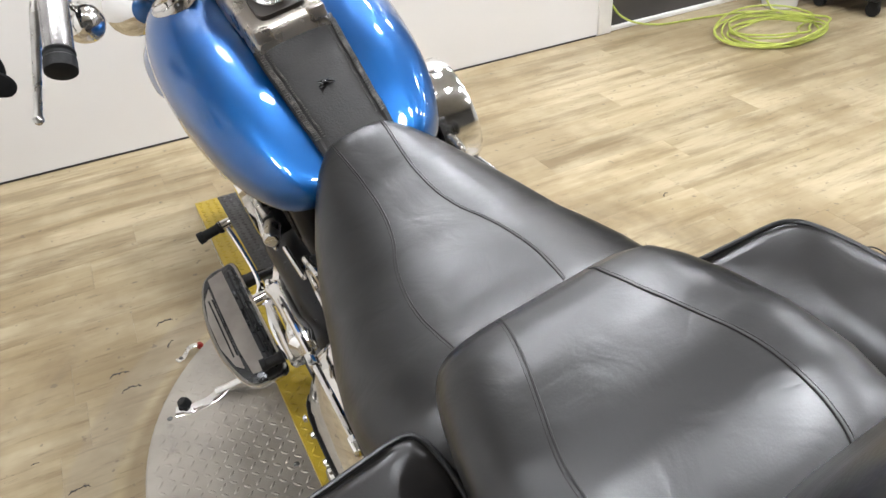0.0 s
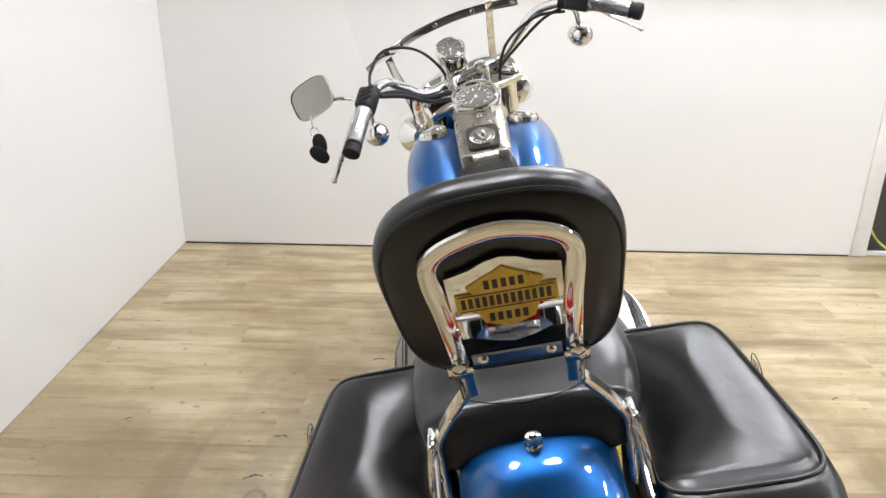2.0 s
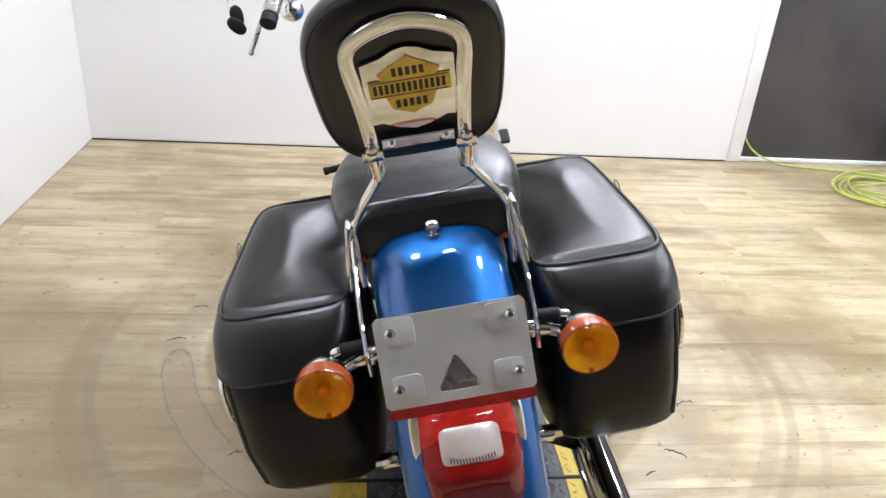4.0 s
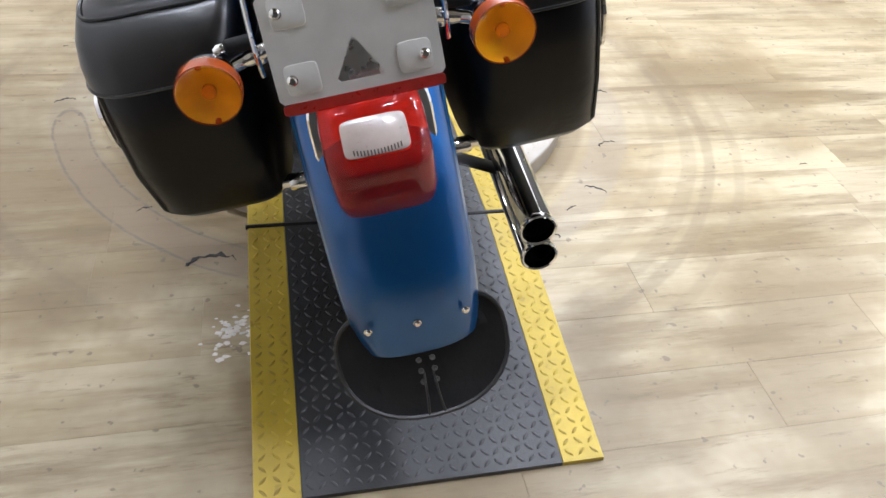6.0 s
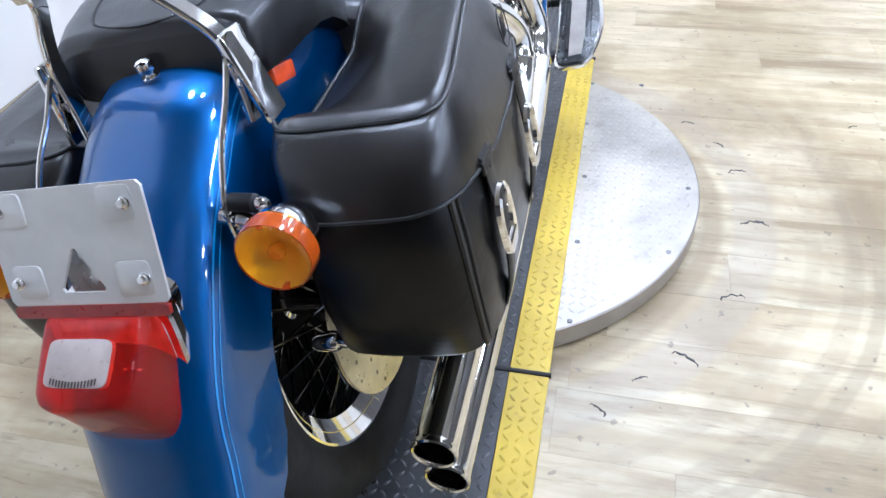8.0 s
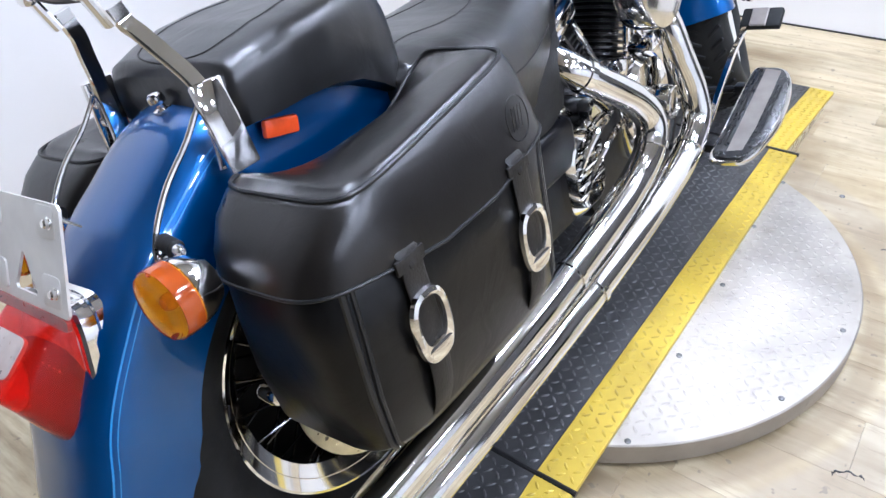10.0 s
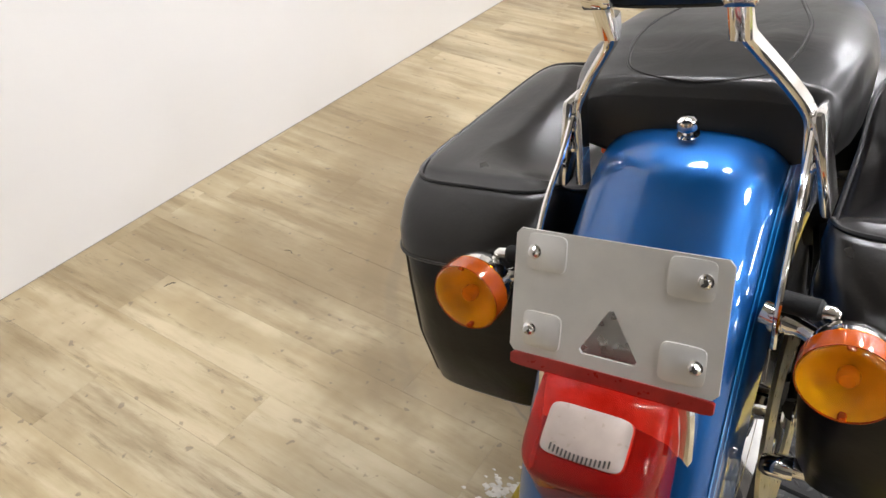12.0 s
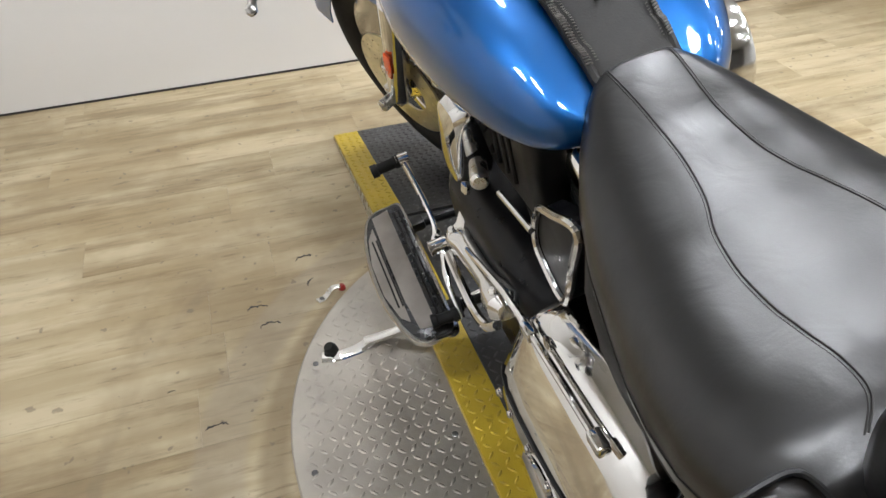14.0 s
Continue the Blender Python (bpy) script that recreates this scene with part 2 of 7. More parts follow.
M_DIAMOND = material("aluminium_tread_plate", (0.37, 0.342, 0.298), 0.47, metal=0.7, vary=0.26, scale=4, rough_vary=0.1, spots=0.25, bump=0.1, bump_scale=120)
M_RED = material("red_lamp_lens", (0.78, 0.012, 0.004), 0.08, coat=0.5, vary=0.08, scale=30, rough_vary=0.02, transmission=0.8, ior=1.08, bump=0.04, bump_scale=25)
M_REDFACET = material("lamp_reflector_facet", (0.95, 0.9, 0.85), 0.2, metal=0.3, vary=0.3, scale=60, rough_vary=0.1)
M_REFLECT = material("red_reflector_tape", (0.26, 0.016, 0.01), 0.3, coat=0.4, vary=0.15, scale=60)
M_AMBER = material("amber_lamp_lens", (1.0, 0.31, 0.0), 0.06, coat=0.4, vary=0.08, scale=45, rough_vary=0.03, transmission=0.95, ior=1.08, bump=0.12, bump_scale=90)
M_BOWL = material("lamp_reflector_bowl", (0.98, 0.96, 0.92), 0.25, metal=0.15, vary=0.1, scale=60, rough_vary=0.05)
M_BULB = material("amber_glass_bulb", (0.8, 0.5, 0.2), 0.12, coat=0.5, vary=0.1, scale=60)
M_AMBERCORE = material("amber_lamp_bulb", (0.36, 0.06, 0.002), 0.12, coat=0.5, vary=0.1, scale=30)
M_ORANGE = material("orange_reflector", (0.85, 0.09, 0.012), 0.2, coat=0.5, vary=0.1, scale=60)
M_CLEAR = material("clear_lamp_window", (0.34, 0.28, 0.245), 0.3, coat=0.5, vary=0.06, scale=60)
M_GOLD = material("gold_badge_enamel", (0.68, 0.45, 0.06), 0.3, metal=0.3, vary=0.12, scale=40)
M_MIRRORPLATE = material("mirror_polished_plate", (0.8, 0.79, 0.77), 0.03, metal=1.0, vary=0.04, scale=12, rough_vary=0.02)
M_BADGEBLACK = material("black_badge_enamel", (0.03, 0.025, 0.02), 0.35)
M_DIAL = material("dial_face", (0.11, 0.1, 0.088), 0.6, vary=0.1, scale=30)
M_DIALMARK = material("dial_marks", (0.75, 0.74, 0.7), 0.5)
M_NEEDLE = material("dial_needle", (0.85, 0.8, 0.7), 0.5)
M_GLASS = material("clear_acrylic", (0.97, 0.98, 0.98), 0.02, transmission=1.0, vary=0.0, rough_vary=0.0, ior=1.03)
M_MIRROR = material("mirror_glass", (0.9, 0.9, 0.88), 0.01, metal=1.0, vary=0.0, rough_vary=0.0)
M_GREYPAD = material("grey_rubber_tread", (0.33, 0.3, 0.27), 0.36, metal=0.6, vary=0.12, scale=20, bump=0.15, bump_scale=200)
M_PAD = material("glossy_rubber_pad", (0.014, 0.014, 0.014), 0.28, vary=0.2, scale=20, bump=0.1, bump_scale=200)
M_STRAP = material("worn_black_leather", (0.0095, 0.008, 0.0065), 0.5, vary=0.35, scale=22, bump=0.3, bump_scale=330, ior=1.42)
M_LACE = material("braided_lace", (0.012, 0.011, 0.01), 0.5, vary=0.4, scale=120)
M_HOSE = material("yellow_green_cord", (0.42, 0.47, 0.09), 0.5, vary=0.15, scale=30)
M_PLASTIC = material("white_plastic", (0.72, 0.7, 0.64), 0.4, vary=0.06, scale=6)
M_CHIP = material("floor_chip_scuff", (0.03, 0.026, 0.024), 0.6, vary=0.4, scale=60)
M_RESIDUE = material("glue_residue", (0.78, 0.75, 0.7), 0.1, vary=0.15, scale=50, bump=0.6, bump_scale=90)
M_CONSOLE = material("satin_chrome", (0.41, 0.375, 0.325), 0.28, metal=0.85, vary=0.05, scale=14, rough_vary=0.05)
M_LACING = material("worn_stitch_lacing", (0.07, 0.062, 0.052), 0.5, vary=0.5, scale=160)
M_FIN = material("fin_edge", (0.16, 0.16, 0.16), 0.3, metal=0.9, vary=0.3, scale=30)
M_GRIP = material("smoked_grip_sleeve", (0.35, 0.34, 0.33), 0.25, metal=0.8, vary=0.15, scale=25)
M_GLOSSBLACK = material("gloss_black_enamel", (0.005, 0.005, 0.006), 0.3, ior=1.3, vary=0.2, scale=12)
M_LAMP = material("lit_lamp_diffuser", (1.0, 0.985, 0.97), 0.5, vary=0.0, emit=LAMP_POWER)
M_FIXTURE = material("lamp_housing", (0.6, 0.6, 0.58), 0.5, vary=0.05)


# ---- building tools ----
def catmull(points, steps=8, closed=False):
    """A smooth line through the points."""
    pts = [Vector(p) for p in points]
    n = len(pts)
    out = []
    for i in range(n if closed else n - 1):
        p = [pts[(i + k) % n] if closed else pts[min(max(i + k, 0), n - 1)] for k in (-1, 0, 1, 2)]
        for s in range(steps):
            t = s / steps
            out.append(0.5 * ((2 * p[1]) + (p[2] - p[0]) * t + (2 * p[0] - 5 * p[1] + 4 * p[2] - p[3]) * t * t
                              + (3 * p[1] - p[0] - 3 * p[2] + p[3]) * t ** 3))
    if not closed:
        out.append(pts[-1])
    return out


def loft(bm, rings, closed=True, caps=True):
    """Skin over rings of points, each ring with the same count."""
    rows = [[bm.verts.new(p) for p in ring] for ring in rings]
    n = len(rows[0])
    for a, b in zip(rows, rows[1:]):
        for i in range(n if closed else n - 1):
            j = (i + 1) % n
            bm.faces.new((a[i], a[j], b[j], b[i]))
    if caps and closed:
        bm.faces.new(list(reversed(rows[0])))
        bm.faces.new(rows[-1])
    return rows


def tube(bm, line, radius, n=10, closed=False, flat=1.0, caps=True):
    """A round (or, with flat, oval) bar along a line; radius is a number or one for each point."""
    line = [Vector(p) for p in line]
    k = len(line)
    rings = []
    side = None
    for i, p in enumerate(line):
        a = line[(i - 1) % k] if closed or i else p
        b = line[(i + 1) % k] if closed or i < k - 1 else p
        d = (b - a).normalized()
        if side is None:
            side = d.orthogonal().normalized()
        side = (side - d * side.dot(d)).normalized()
        up = d.cross(side)
        r = radius[i] if isinstance(radius, (list, tuple)) else radius
        rings.append([p + side * r * math.cos(2 * math.pi * q / n) + up * r * flat * math.sin(2 * math.pi * q / n) for q in range(n)])
    if closed:
        rows = [[bm.verts.new(p) for p in ring] for ring in rings]
        for i in range(k):
            a, b = rows[i], rows[(i + 1) % k]
            for q in range(n):
                bm.faces.new((a[q], a[(q + 1) % n], b[(q + 1) % n], b[q]))
    else:
        loft(bm, rings, caps=caps)


def strip(bm, line, width, thick, across):
    """A flat bar along a line; across gives the direction of its width."""
    line = [Vector(p) for p in line]
    rings = []
    for i, p in enumerate(line):
        d = (line[min(i + 1, len(line) - 1)] - line[max(i - 1, 0)]).normalized()
        w = Vector(across)
        w = (w - d * w.dot(d)).normalized() * width / 2
        h = d.cross(w).normalized() * thick / 2
        c = 0.8
        rings.append([p + w * c + h, p - w * c + h, p - w + h * 0.3, p - w - h * 0.3, p - w * c - h, p + w * c - h, p + w - h * 0.3, p + w + h * 0.3])
    loft(bm, rings)


def lathe(bm, profile, m=None, n=32, caps=True):
    """Turn a profile of (radius, height) round the z axis of the pose m."""
    m = m or Matrix()
    rings = [[m @ Vector((max(r, 1e-4) * math.cos(2 * math.pi * q / n), max(r, 1e-4) * math.sin(2 * math.pi * q / n), h)) for q in range(n)] for r, h in profile]
    loft(bm, rings, caps=caps)


def along(at, axis):
    """A pose at a point whose z axis points along the given direction."""
    return Matrix.Translation(at) @ Vector(axis).to_track_quat("Z", "Y").to_matrix().to_4x4()


def rounded(bm, size, bevel=0.005, m=None, segments=2):
    """A box with rounded edges, centred on the pose m."""
    made = bmesh.ops.create_cube(bm, size=1)["verts"]
    for v in made:
        v.co = Vector((v.co.x * size[0], v.co.y * size[1], v.co.z * size[2]))
    edges = list({e for v in made for e in v.link_edges})
    got = bmesh.ops.bevel(bm, geom=edges, offset=min(bevel, 0.49 * min(size)), segments=segments, affect="EDGES", profile=0.5)
    if m:
        verts = {v for f in got["faces"] for v in f.verts} | {v for v in made if v.is_valid}
        for v in verts:
            v.co = m @ v.co


def superring(cx, cy, hx, hy, power=4.0, n=40):
    """Points of a rounded rectangle in a plane."""
    out = []
    for q in range(n):
        a = 2 * math.pi * (q + 0.5) / n
        c, s = math.cos(a), math.sin(a)
        out.append((cx + hx * math.copysign(abs(c) ** (2 / power), c), cy + hy * math.copysign(abs(s) ** (2 / power), s)))
    return out


def mesh_of(name, bm, mat, sharp=35):
    bmesh.ops.recalc_face_normals(bm, faces=bm.faces)
    me = bpy.data.meshes.new(name)
    for f in bm.faces:
        f.smooth = True
    bm.to_mesh(me)
    bm.free()
    me.set_sharp_from_angle(angle=radians(sharp))
    me.materials.append(mat)
    return me


def part(name, bm, mat, parent=None, label="", sharp=35):
    """One mesh object under a thing or a part (or a thing of its own)."""
    ob = new(name, mesh_of(name, bm, mat, sharp))
    ob.parent = parent
    return tagged(ob, label)


def share(name, me, parent, m=None, label=""):
    """Another object on a mesh that is there already."""
    ob = new(name, me)
    ob.parent = parent
    if m:
        ob.matrix_basis = m
    return tagged(ob, label)


def box(lo, hi, bevel=0.0):
    bm = bmesh.new()
    size = [b - a for a, b in zip(lo, hi)]
    rounded(bm, size, bevel or 0.0005, Matrix.Translation([(a + b) / 2 for a, b in zip(lo, hi)]), 1 if not bevel else 2)
    return bm


def bolt_head(r=0.006, h=0.005):
    bm = bmesh.new()
    lathe(bm, [(r * 1.25, 0), (r * 1.25, h * 0.25), (r, h * 0.3), (r, h * 0.75), (r * 0.7, h), (0, h * 1.05)], n=12)
    return bm


def lozenges(name, x0, x1, y0, y1, z_at, mat, parent, pitch=0.0195, length=0.0188, width=0.0058, height=0.0026, keep=None, kind="stuff"):
    """Raised tread bars, every other one turned, laid over a plane whose height is z_at(x, y)."""
    verts, faces = [], []
    nx, ny = int((x1 - x0) / pitch), int((y1 - y0) / pitch)
    for i in range(nx):
        for j in range(ny):
            x, y = x0 + (i + 0.5) * (x1 - x0) / nx, y0 + (j + 0.5) * (y1 - y0) / ny
            if keep and not keep(x, y):
                continue
            a = radians(45 if (i + j) % 2 else -45)
            u, v = (math.cos(a), math.sin(a)), (-math.sin(a), math.cos(a))
            k = len(verts)
            for s, t, h in ((-1, 0, -0.1), (-0.35, -1, -0.1), (0.35, -1, -0.1), (1, 0, -0.1), (0.35, 1, -0.1), (-0.35, 1, -0.1), (-0.75, 0, 1), (0.75, 0, 1)):
                px, py = x + u[0] * s * length / 2 + v[0] * t * width / 2, y + u[1] * s * length / 2 + v[1] * t * width / 2
                verts.append((px, py, z_at(px, py) + h * height))
            faces += [(k, k + 1, k + 6), (k + 1, k + 2, k + 7, k + 6), (k + 2, k + 3, k + 7), (k + 3, k + 4, k + 7), (k + 4, k + 5, k + 6, k + 7), (k + 5, k, k + 6)]
    me = bpy.data.meshes.new(name)
    me.from_pydata(verts, [], faces)
    me.polygons.foreach_set("use_smooth", [True] * len(faces))
    me.materials.append(mat)
    ob = new(name, me)
    ob.parent = parent
    return tagged(ob, kind=kind)


# ---- the room ----
ROOM_W, ROOM_N, ROOM_E, ROOM_S, ROOM_H = -1.54, 2.6, 5.2, -4.2, 2.9
WALL_END = 1.81
BAY_H = 1.36


def structure(name, lo, hi, mat, label, bevel=0.0):
    return tagged(part(name, box(lo, hi, bevel), mat), label, "structure", kind="structure")


structure("wall_west", (ROOM_W - 0.12, ROOM_S - 0.12, -0.05), (ROOM_W, ROOM_N + 0.12, BAY_H), M_WALL, "smooth white painted side wall of a photo bay")
structure("wall_west_upper", (ROOM_W - 0.12, ROOM_S - 0.12, BAY_H + 0.001), (ROOM_W, ROOM_N + 0.12, ROOM_H), M_UPPER, "plain white upper wall over the photo bay")
structure("wall_north", (ROOM_W + 0.001, ROOM_N, -0.05), (WALL_END, ROOM_N + 0.12, BAY_H), M_WALL, "smooth white painted wall behind the motorcycle")
structure("wall_north_upper", (ROOM_W + 0.001, ROOM_N, BAY_H + 0.001), (WALL_END, ROOM_N + 0.12, ROOM_H), M_UPPER, "plain white upper wall over the photo bay")
structure("wall_charcoal", (WALL_END + 0.001, ROOM_N + 0.03, -0.05), (ROOM_E, ROOM_N + 0.12, ROOM_H), M_DARKWALL, "charcoal painted wall beside the white bay")
structure("wall_east", (ROOM_E, ROOM_S, -0.05), (ROOM_E + 0.12, ROOM_N + 0.12, ROOM_H), M_EASTWALL, "plain pale shop wall")
structure("wall_south", (ROOM_W + 0.001, ROOM_S - 0.12, -0.05), (ROOM_E, ROOM_S, ROOM_H), M_SHOPWALL, "plain dark shop wall")
structure("ceiling", (ROOM_W - 0.12, ROOM_S - 0.12, ROOM_H), (ROOM_E + 0.12, ROOM_N + 0.12, ROOM_H + 0.1), M_CEIL, "pale painted shop ceiling")
structure("trim_corner", (WALL_END - 0.07, ROOM_N - 0.012, 0.004), (WALL_END + 0.004, ROOM_N - 0.001, 1.27), M_TRIM, "white corner trim at the end of the white wall", 0.003)
structure("trim_ledge", (ROOM_W + 0.003, ROOM_N - 0.03, 1.272), (WALL_END + 0.006, ROOM_N - 0.001, 1.36), M_TRIM, "white horizontal trim board across the wall", 0.004)
structure("baseboard", (WALL_END + 0.006, ROOM_N + 0.008, 0.001), (ROOM_E - 0.002, ROOM_N + 0.0285, 0.022), M_TRIM, "thin white base strip under the charcoal wall", 0.003)
structure("baseboard", (ROOM_W + 0.004, ROOM_N - 0.005, 0.0005), (WALL_END - 0.075, ROOM_N - 0.0005, 0.007), M_CHIP, "dark caulk line along the foot of the white wall")
structure("baseboard", (ROOM_W + 0.0005, ROOM_S + 0.01, 0.0005), (ROOM_W + 0.0025, ROOM_N - 0.006, 0.0022), M_CAULK, "thin grey caulk line along the foot of the white wall")

# ---- ceiling lamps ----
def ceiling_lamp():
    lamp = tagged(new("ceiling_lamp"), "round lit lamp with a pale housing on the shop ceiling", "ceiling lamp", "ceiling lamps")
    bm = bmesh.new()
    lathe(bm, [(0.06, 0), (0.15, 0), (0.16, -0.03), (0.16, -0.07), (0.146, -0.075), (0.146, -0.05), (0, -0.05)], n=28)
    part("housing", bm, M_FIXTURE, lamp)
    bm = bmesh.new()
    lathe(bm, [(LAMP_R, -0.052), (LAMP_R, -0.06), (0, -0.066)], n=24)
    part("diffuser", bm, M_LAMP, lamp, "glowing white diffuser")
    return lamp


first_lamp = ceiling_lamp()
first_lamp.matrix_basis = pose(*LAMPS[0], ROOM_H)
for lx, ly in LAMPS[1:]:
    copy_thing(first_lamp, pose(lx, ly, ROOM_H))

# ---- turntable ----
def turntable():
    tt = tagged(new("turntable"), "round aluminium tread-plate turntable scuffed and bolted, on the floor", "turntable")
    tt.matrix_basis = pose(TT[0], TT[1], 0)
    bm = bmesh.new()
    r, h = TT_R, TT_H
    lathe(bm, [(0, 0.012), (r - 0.03, 0.012), (r - 0.004, 0.012), (r, 0.016), (r, h - 0.003), (r - 0.003, h), (0, h)], n=128)
    part("deck", bm, M_DIAMOND, tt)
    bm = bmesh.new()
    lathe(bm, [(0, 0), (r - 0.06, 0), (r - 0.06, 0.012), (0, 0.012)], n=48)
    part("base", bm, M_BLACKMETAL, tt)
    lozenges("tread", -r, r, -r, r, lambda x, y: h, M_DIAMOND, tt, pitch=0.0215, length=0.0205, width=0.0064, height=0.0017,
             keep=lambda x, y: x * x + y * y < (r - 0.02) ** 2 and not (-0.28 < x < 0.295))
    me = mesh_of("bolt", bolt_head(0.0058, 0.0035), M_FIN)
    for bx, by in ((-0.563, -0.016), (-0.504, -0.146), (-0.515, -0.268), (-0.516, 0.233), (0.304, 0.269), (0.317, 0.018), (0.32, -0.237), (0.325, -0.485),
                   (0.519, -0.239), (0.568, 0.008), (0.448, 0.511), (0.305, 0.5), (-0.312, -0.018), (-0.33, -0.42), (-0.33, 0.42)):
        share("bolt", me, tt, pose(bx, by, h - 0.001))
    return tt


turntable()

# ---- tread-plate ramps and deck under the motorcycle ----
MAT_X0, MAT_X1, STRIPE_W, MAT_TOP = -0.278, 0.307, 0.074, 0.078
JOINT_S, JOINT_N, TIP_S, TIP_N = 0.19, 1.47, -0.396, 2.056


def tread_panel(name, y0, z0, y1, z1, label, thick=0.011, right=None):
    """A black panel with a yellow band along both edges, from (y0, z0) to (y1, z1)."""
    thing = tagged(new(name), label, "ramp", "ramp panels")
    x_hi = right or MAT_X1

    def z_at(x, y):
        return z0 + (z1 - z0) * (y - y0) / (y1 - y0)

    def slab(xa, xb, lift, low=None):
        bm = bmesh.new()
        rings = []
        for y in (y0, y1):
            top = z_at(0, y) + lift
            bot = top - thick if low is None else min(low, top - 0.003)
            rings.append([(xa, y, bot), (xb, y, bot), (xb, y, top - 0.001), (xb - 0.001, y, top), (xa + 0.001, y, top), (xa, y, top - 0.001)])
        loft(bm, [[Vector(p) for p in ring] for ring in rings])
        return bm

    xi0, xi1 = MAT_X0 + STRIPE_W, x_hi - STRIPE_W
    part("panel", slab(xi0 + 0.0005, xi1 - 0.0005, 0), M_MAT, thing)
    for xa, xb in ((MAT_X0, xi0), (xi1, x_hi)):
        part("edge_band", slab(xa, xb, 0), M_YELLOW, thing, "yellow painted tread edge")
    lozenges("tread", xi0 + 0.004, xi1 - 0.004, y0 + 0.006, y1 - 0.006, z_at, M_TREAD, thing)
    for xa, xb in ((MAT_X0, xi0), (xi1, x_hi)):
        lozenges("band_tread", xa + 0.003, xb - 0.003, y0 + 0.006, y1 - 0.006, z_at, M_BANDTREAD, thing)
    if abs(z0 - z1) > 0.01:
        for x in (MAT_X0 + 0.004, x_hi - 0.004):
            bm = bmesh.new()
            rings = []
            for y in (y0, y1):
                top = z_at(0, y) - thick + 0.002
                rings.append([Vector(p) for p in ((x - 0.0035, y, 0), (x + 0.0035, y, 0), (x + 0.0035, y, max(top, 0.002)), (x - 0.0035, y, max(top, 0.002)))])
            loft(bm, rings)
            part("side_plate", bm, M_DULL, thing, "bare metal ramp side")
    return thing


tread_panel("ramp", TIP_S, 0.01, JOINT_S - 0.004, MAT_TOP, "black tread-plate ramp with yellow edges behind the motorcycle")
tread_panel("ramp_deck", JOINT_S + 0.004, MAT_TOP, JOINT_N - 0.004, MAT_TOP, "black tread-plate deck with yellow edges across the turntable")
tread_panel("ramp", JOINT_N + 0.004, MAT_TOP, TIP_N, 0.01, "black tread-plate ramp with yellow edges ahead of the motorcycle", right=0.275)
for jy in (JOINT_S, JOINT_N):
    bm = bmesh.new()
    tube(bm, [(MAT_X0 - 0.004, jy, MAT_TOP - 0.001), (MAT_X1 + 0.004, jy, MAT_TOP - 0.001)], 0.0055, 8)
    tagged(part("hinge_rod", bm, M_BLACKMETAL), "black hinge rod across the ramp joint", "hinge rod", "ramp hinge rods")

# ---- cord, bin and stand by the charcoal wall ----
def cord_coil():
    bm = bmesh.new()
    pts = []
    rng = random.Random(4)
    turns = 7
    for i in range(turns * 14):
        a = 2 * math.pi * i / 14
        k = i // 14
        r = 0.2 + 0.05 * math.sin(k * 2.3) + rng.uniform(-0.008, 0.008)
        pts.append((2.4 + 0.02 * math.cos(k * 1.7) + r * 1.12 * math.cos(a), 2.16 + 0.02 * math.sin(k) + r * 0.86 * math.sin(a), 0.007 + 0.009 * k * (0.6 + 0.4 * math.sin(a * 1.5 + k))))
    pts += [(2.42, 2.2, 0.1), (2.45, 2.3, 0.25), (2.47, 2.42, 0.5), (2.5, 2.52, 0.9), (2.5, 2.6, 1.2)]
    tube(bm, catmull(pts, 3), 0.0048, 7)
    return tagged(part("extension_cord", bm, M_HOSE), "yellow-green extension cord in a loose coil on the floor", "cord")


cord_coil()
bm = bmesh.new()
tube(bm, catmull([(1.822, 2.615, 0.14), (1.87, 2.6, 0.075), (1.95, 2.57, 0.03), (2.08, 2.53, 0.008), (2.3, 2.49, 0.007), (2.55, 2.42, 0.007), (2.62, 2.3, 0.007)], 8), 0.005, 7)
tagged(part("cable", bm, M_HOSE), "thin pale green cable hanging from the wall end to the floor", "cable")


def bin_white():
    bm = bmesh.new()
    lathe(bm, [(0, 0), (0.075, 0), (0.085, 0.01), (0.105, 0.34), (0.112, 0.345), (0.112, 0.365), (0.1, 0.365), (0.085, 0.03), (0, 0.03)], Matrix.Translation((2.73, 2.42, 0)), 32)
    return tagged(part("plastic_bin", bm, M_PLASTIC), "white plastic bin on the floor by the charcoal wall", "bin")


bin_white()


def wheeled_stand():
    stand = tagged(new("wheeled_stand"), "black wheeled equipment stand on casters near the charcoal wall", "stand")
    stand.matrix_basis = pose(3.1, 2.22, 0, 0, 0, 12)
    part("cabinet", box((-0.24, -0.16, 0.075), (0.24, 0.16, 0.7), 0.015), M_BLACKMETAL, stand)
    bm = bmesh.new()
    lathe(bm, [(0, -0.012), (0.028, -0.012), (0.034, -0.006), (0.034, 0.006), (0.028, 0.012), (0, 0.012)], along((0, 0, 0.034), (1, 0, 0)), 20)
    rounded(bm, (0.034, 0.05, 0.03), 0.004, Matrix.Translation((0, 0, 0.062)))
    me = mesh_of("caster", bm, M_RUBBER)
    for cx in (-0.2, 0.2):
        for cy in (-0.13, 0.13):
            share("caster", me, stand, pose(cx, cy, 0))
    return stand


wheeled_stand()


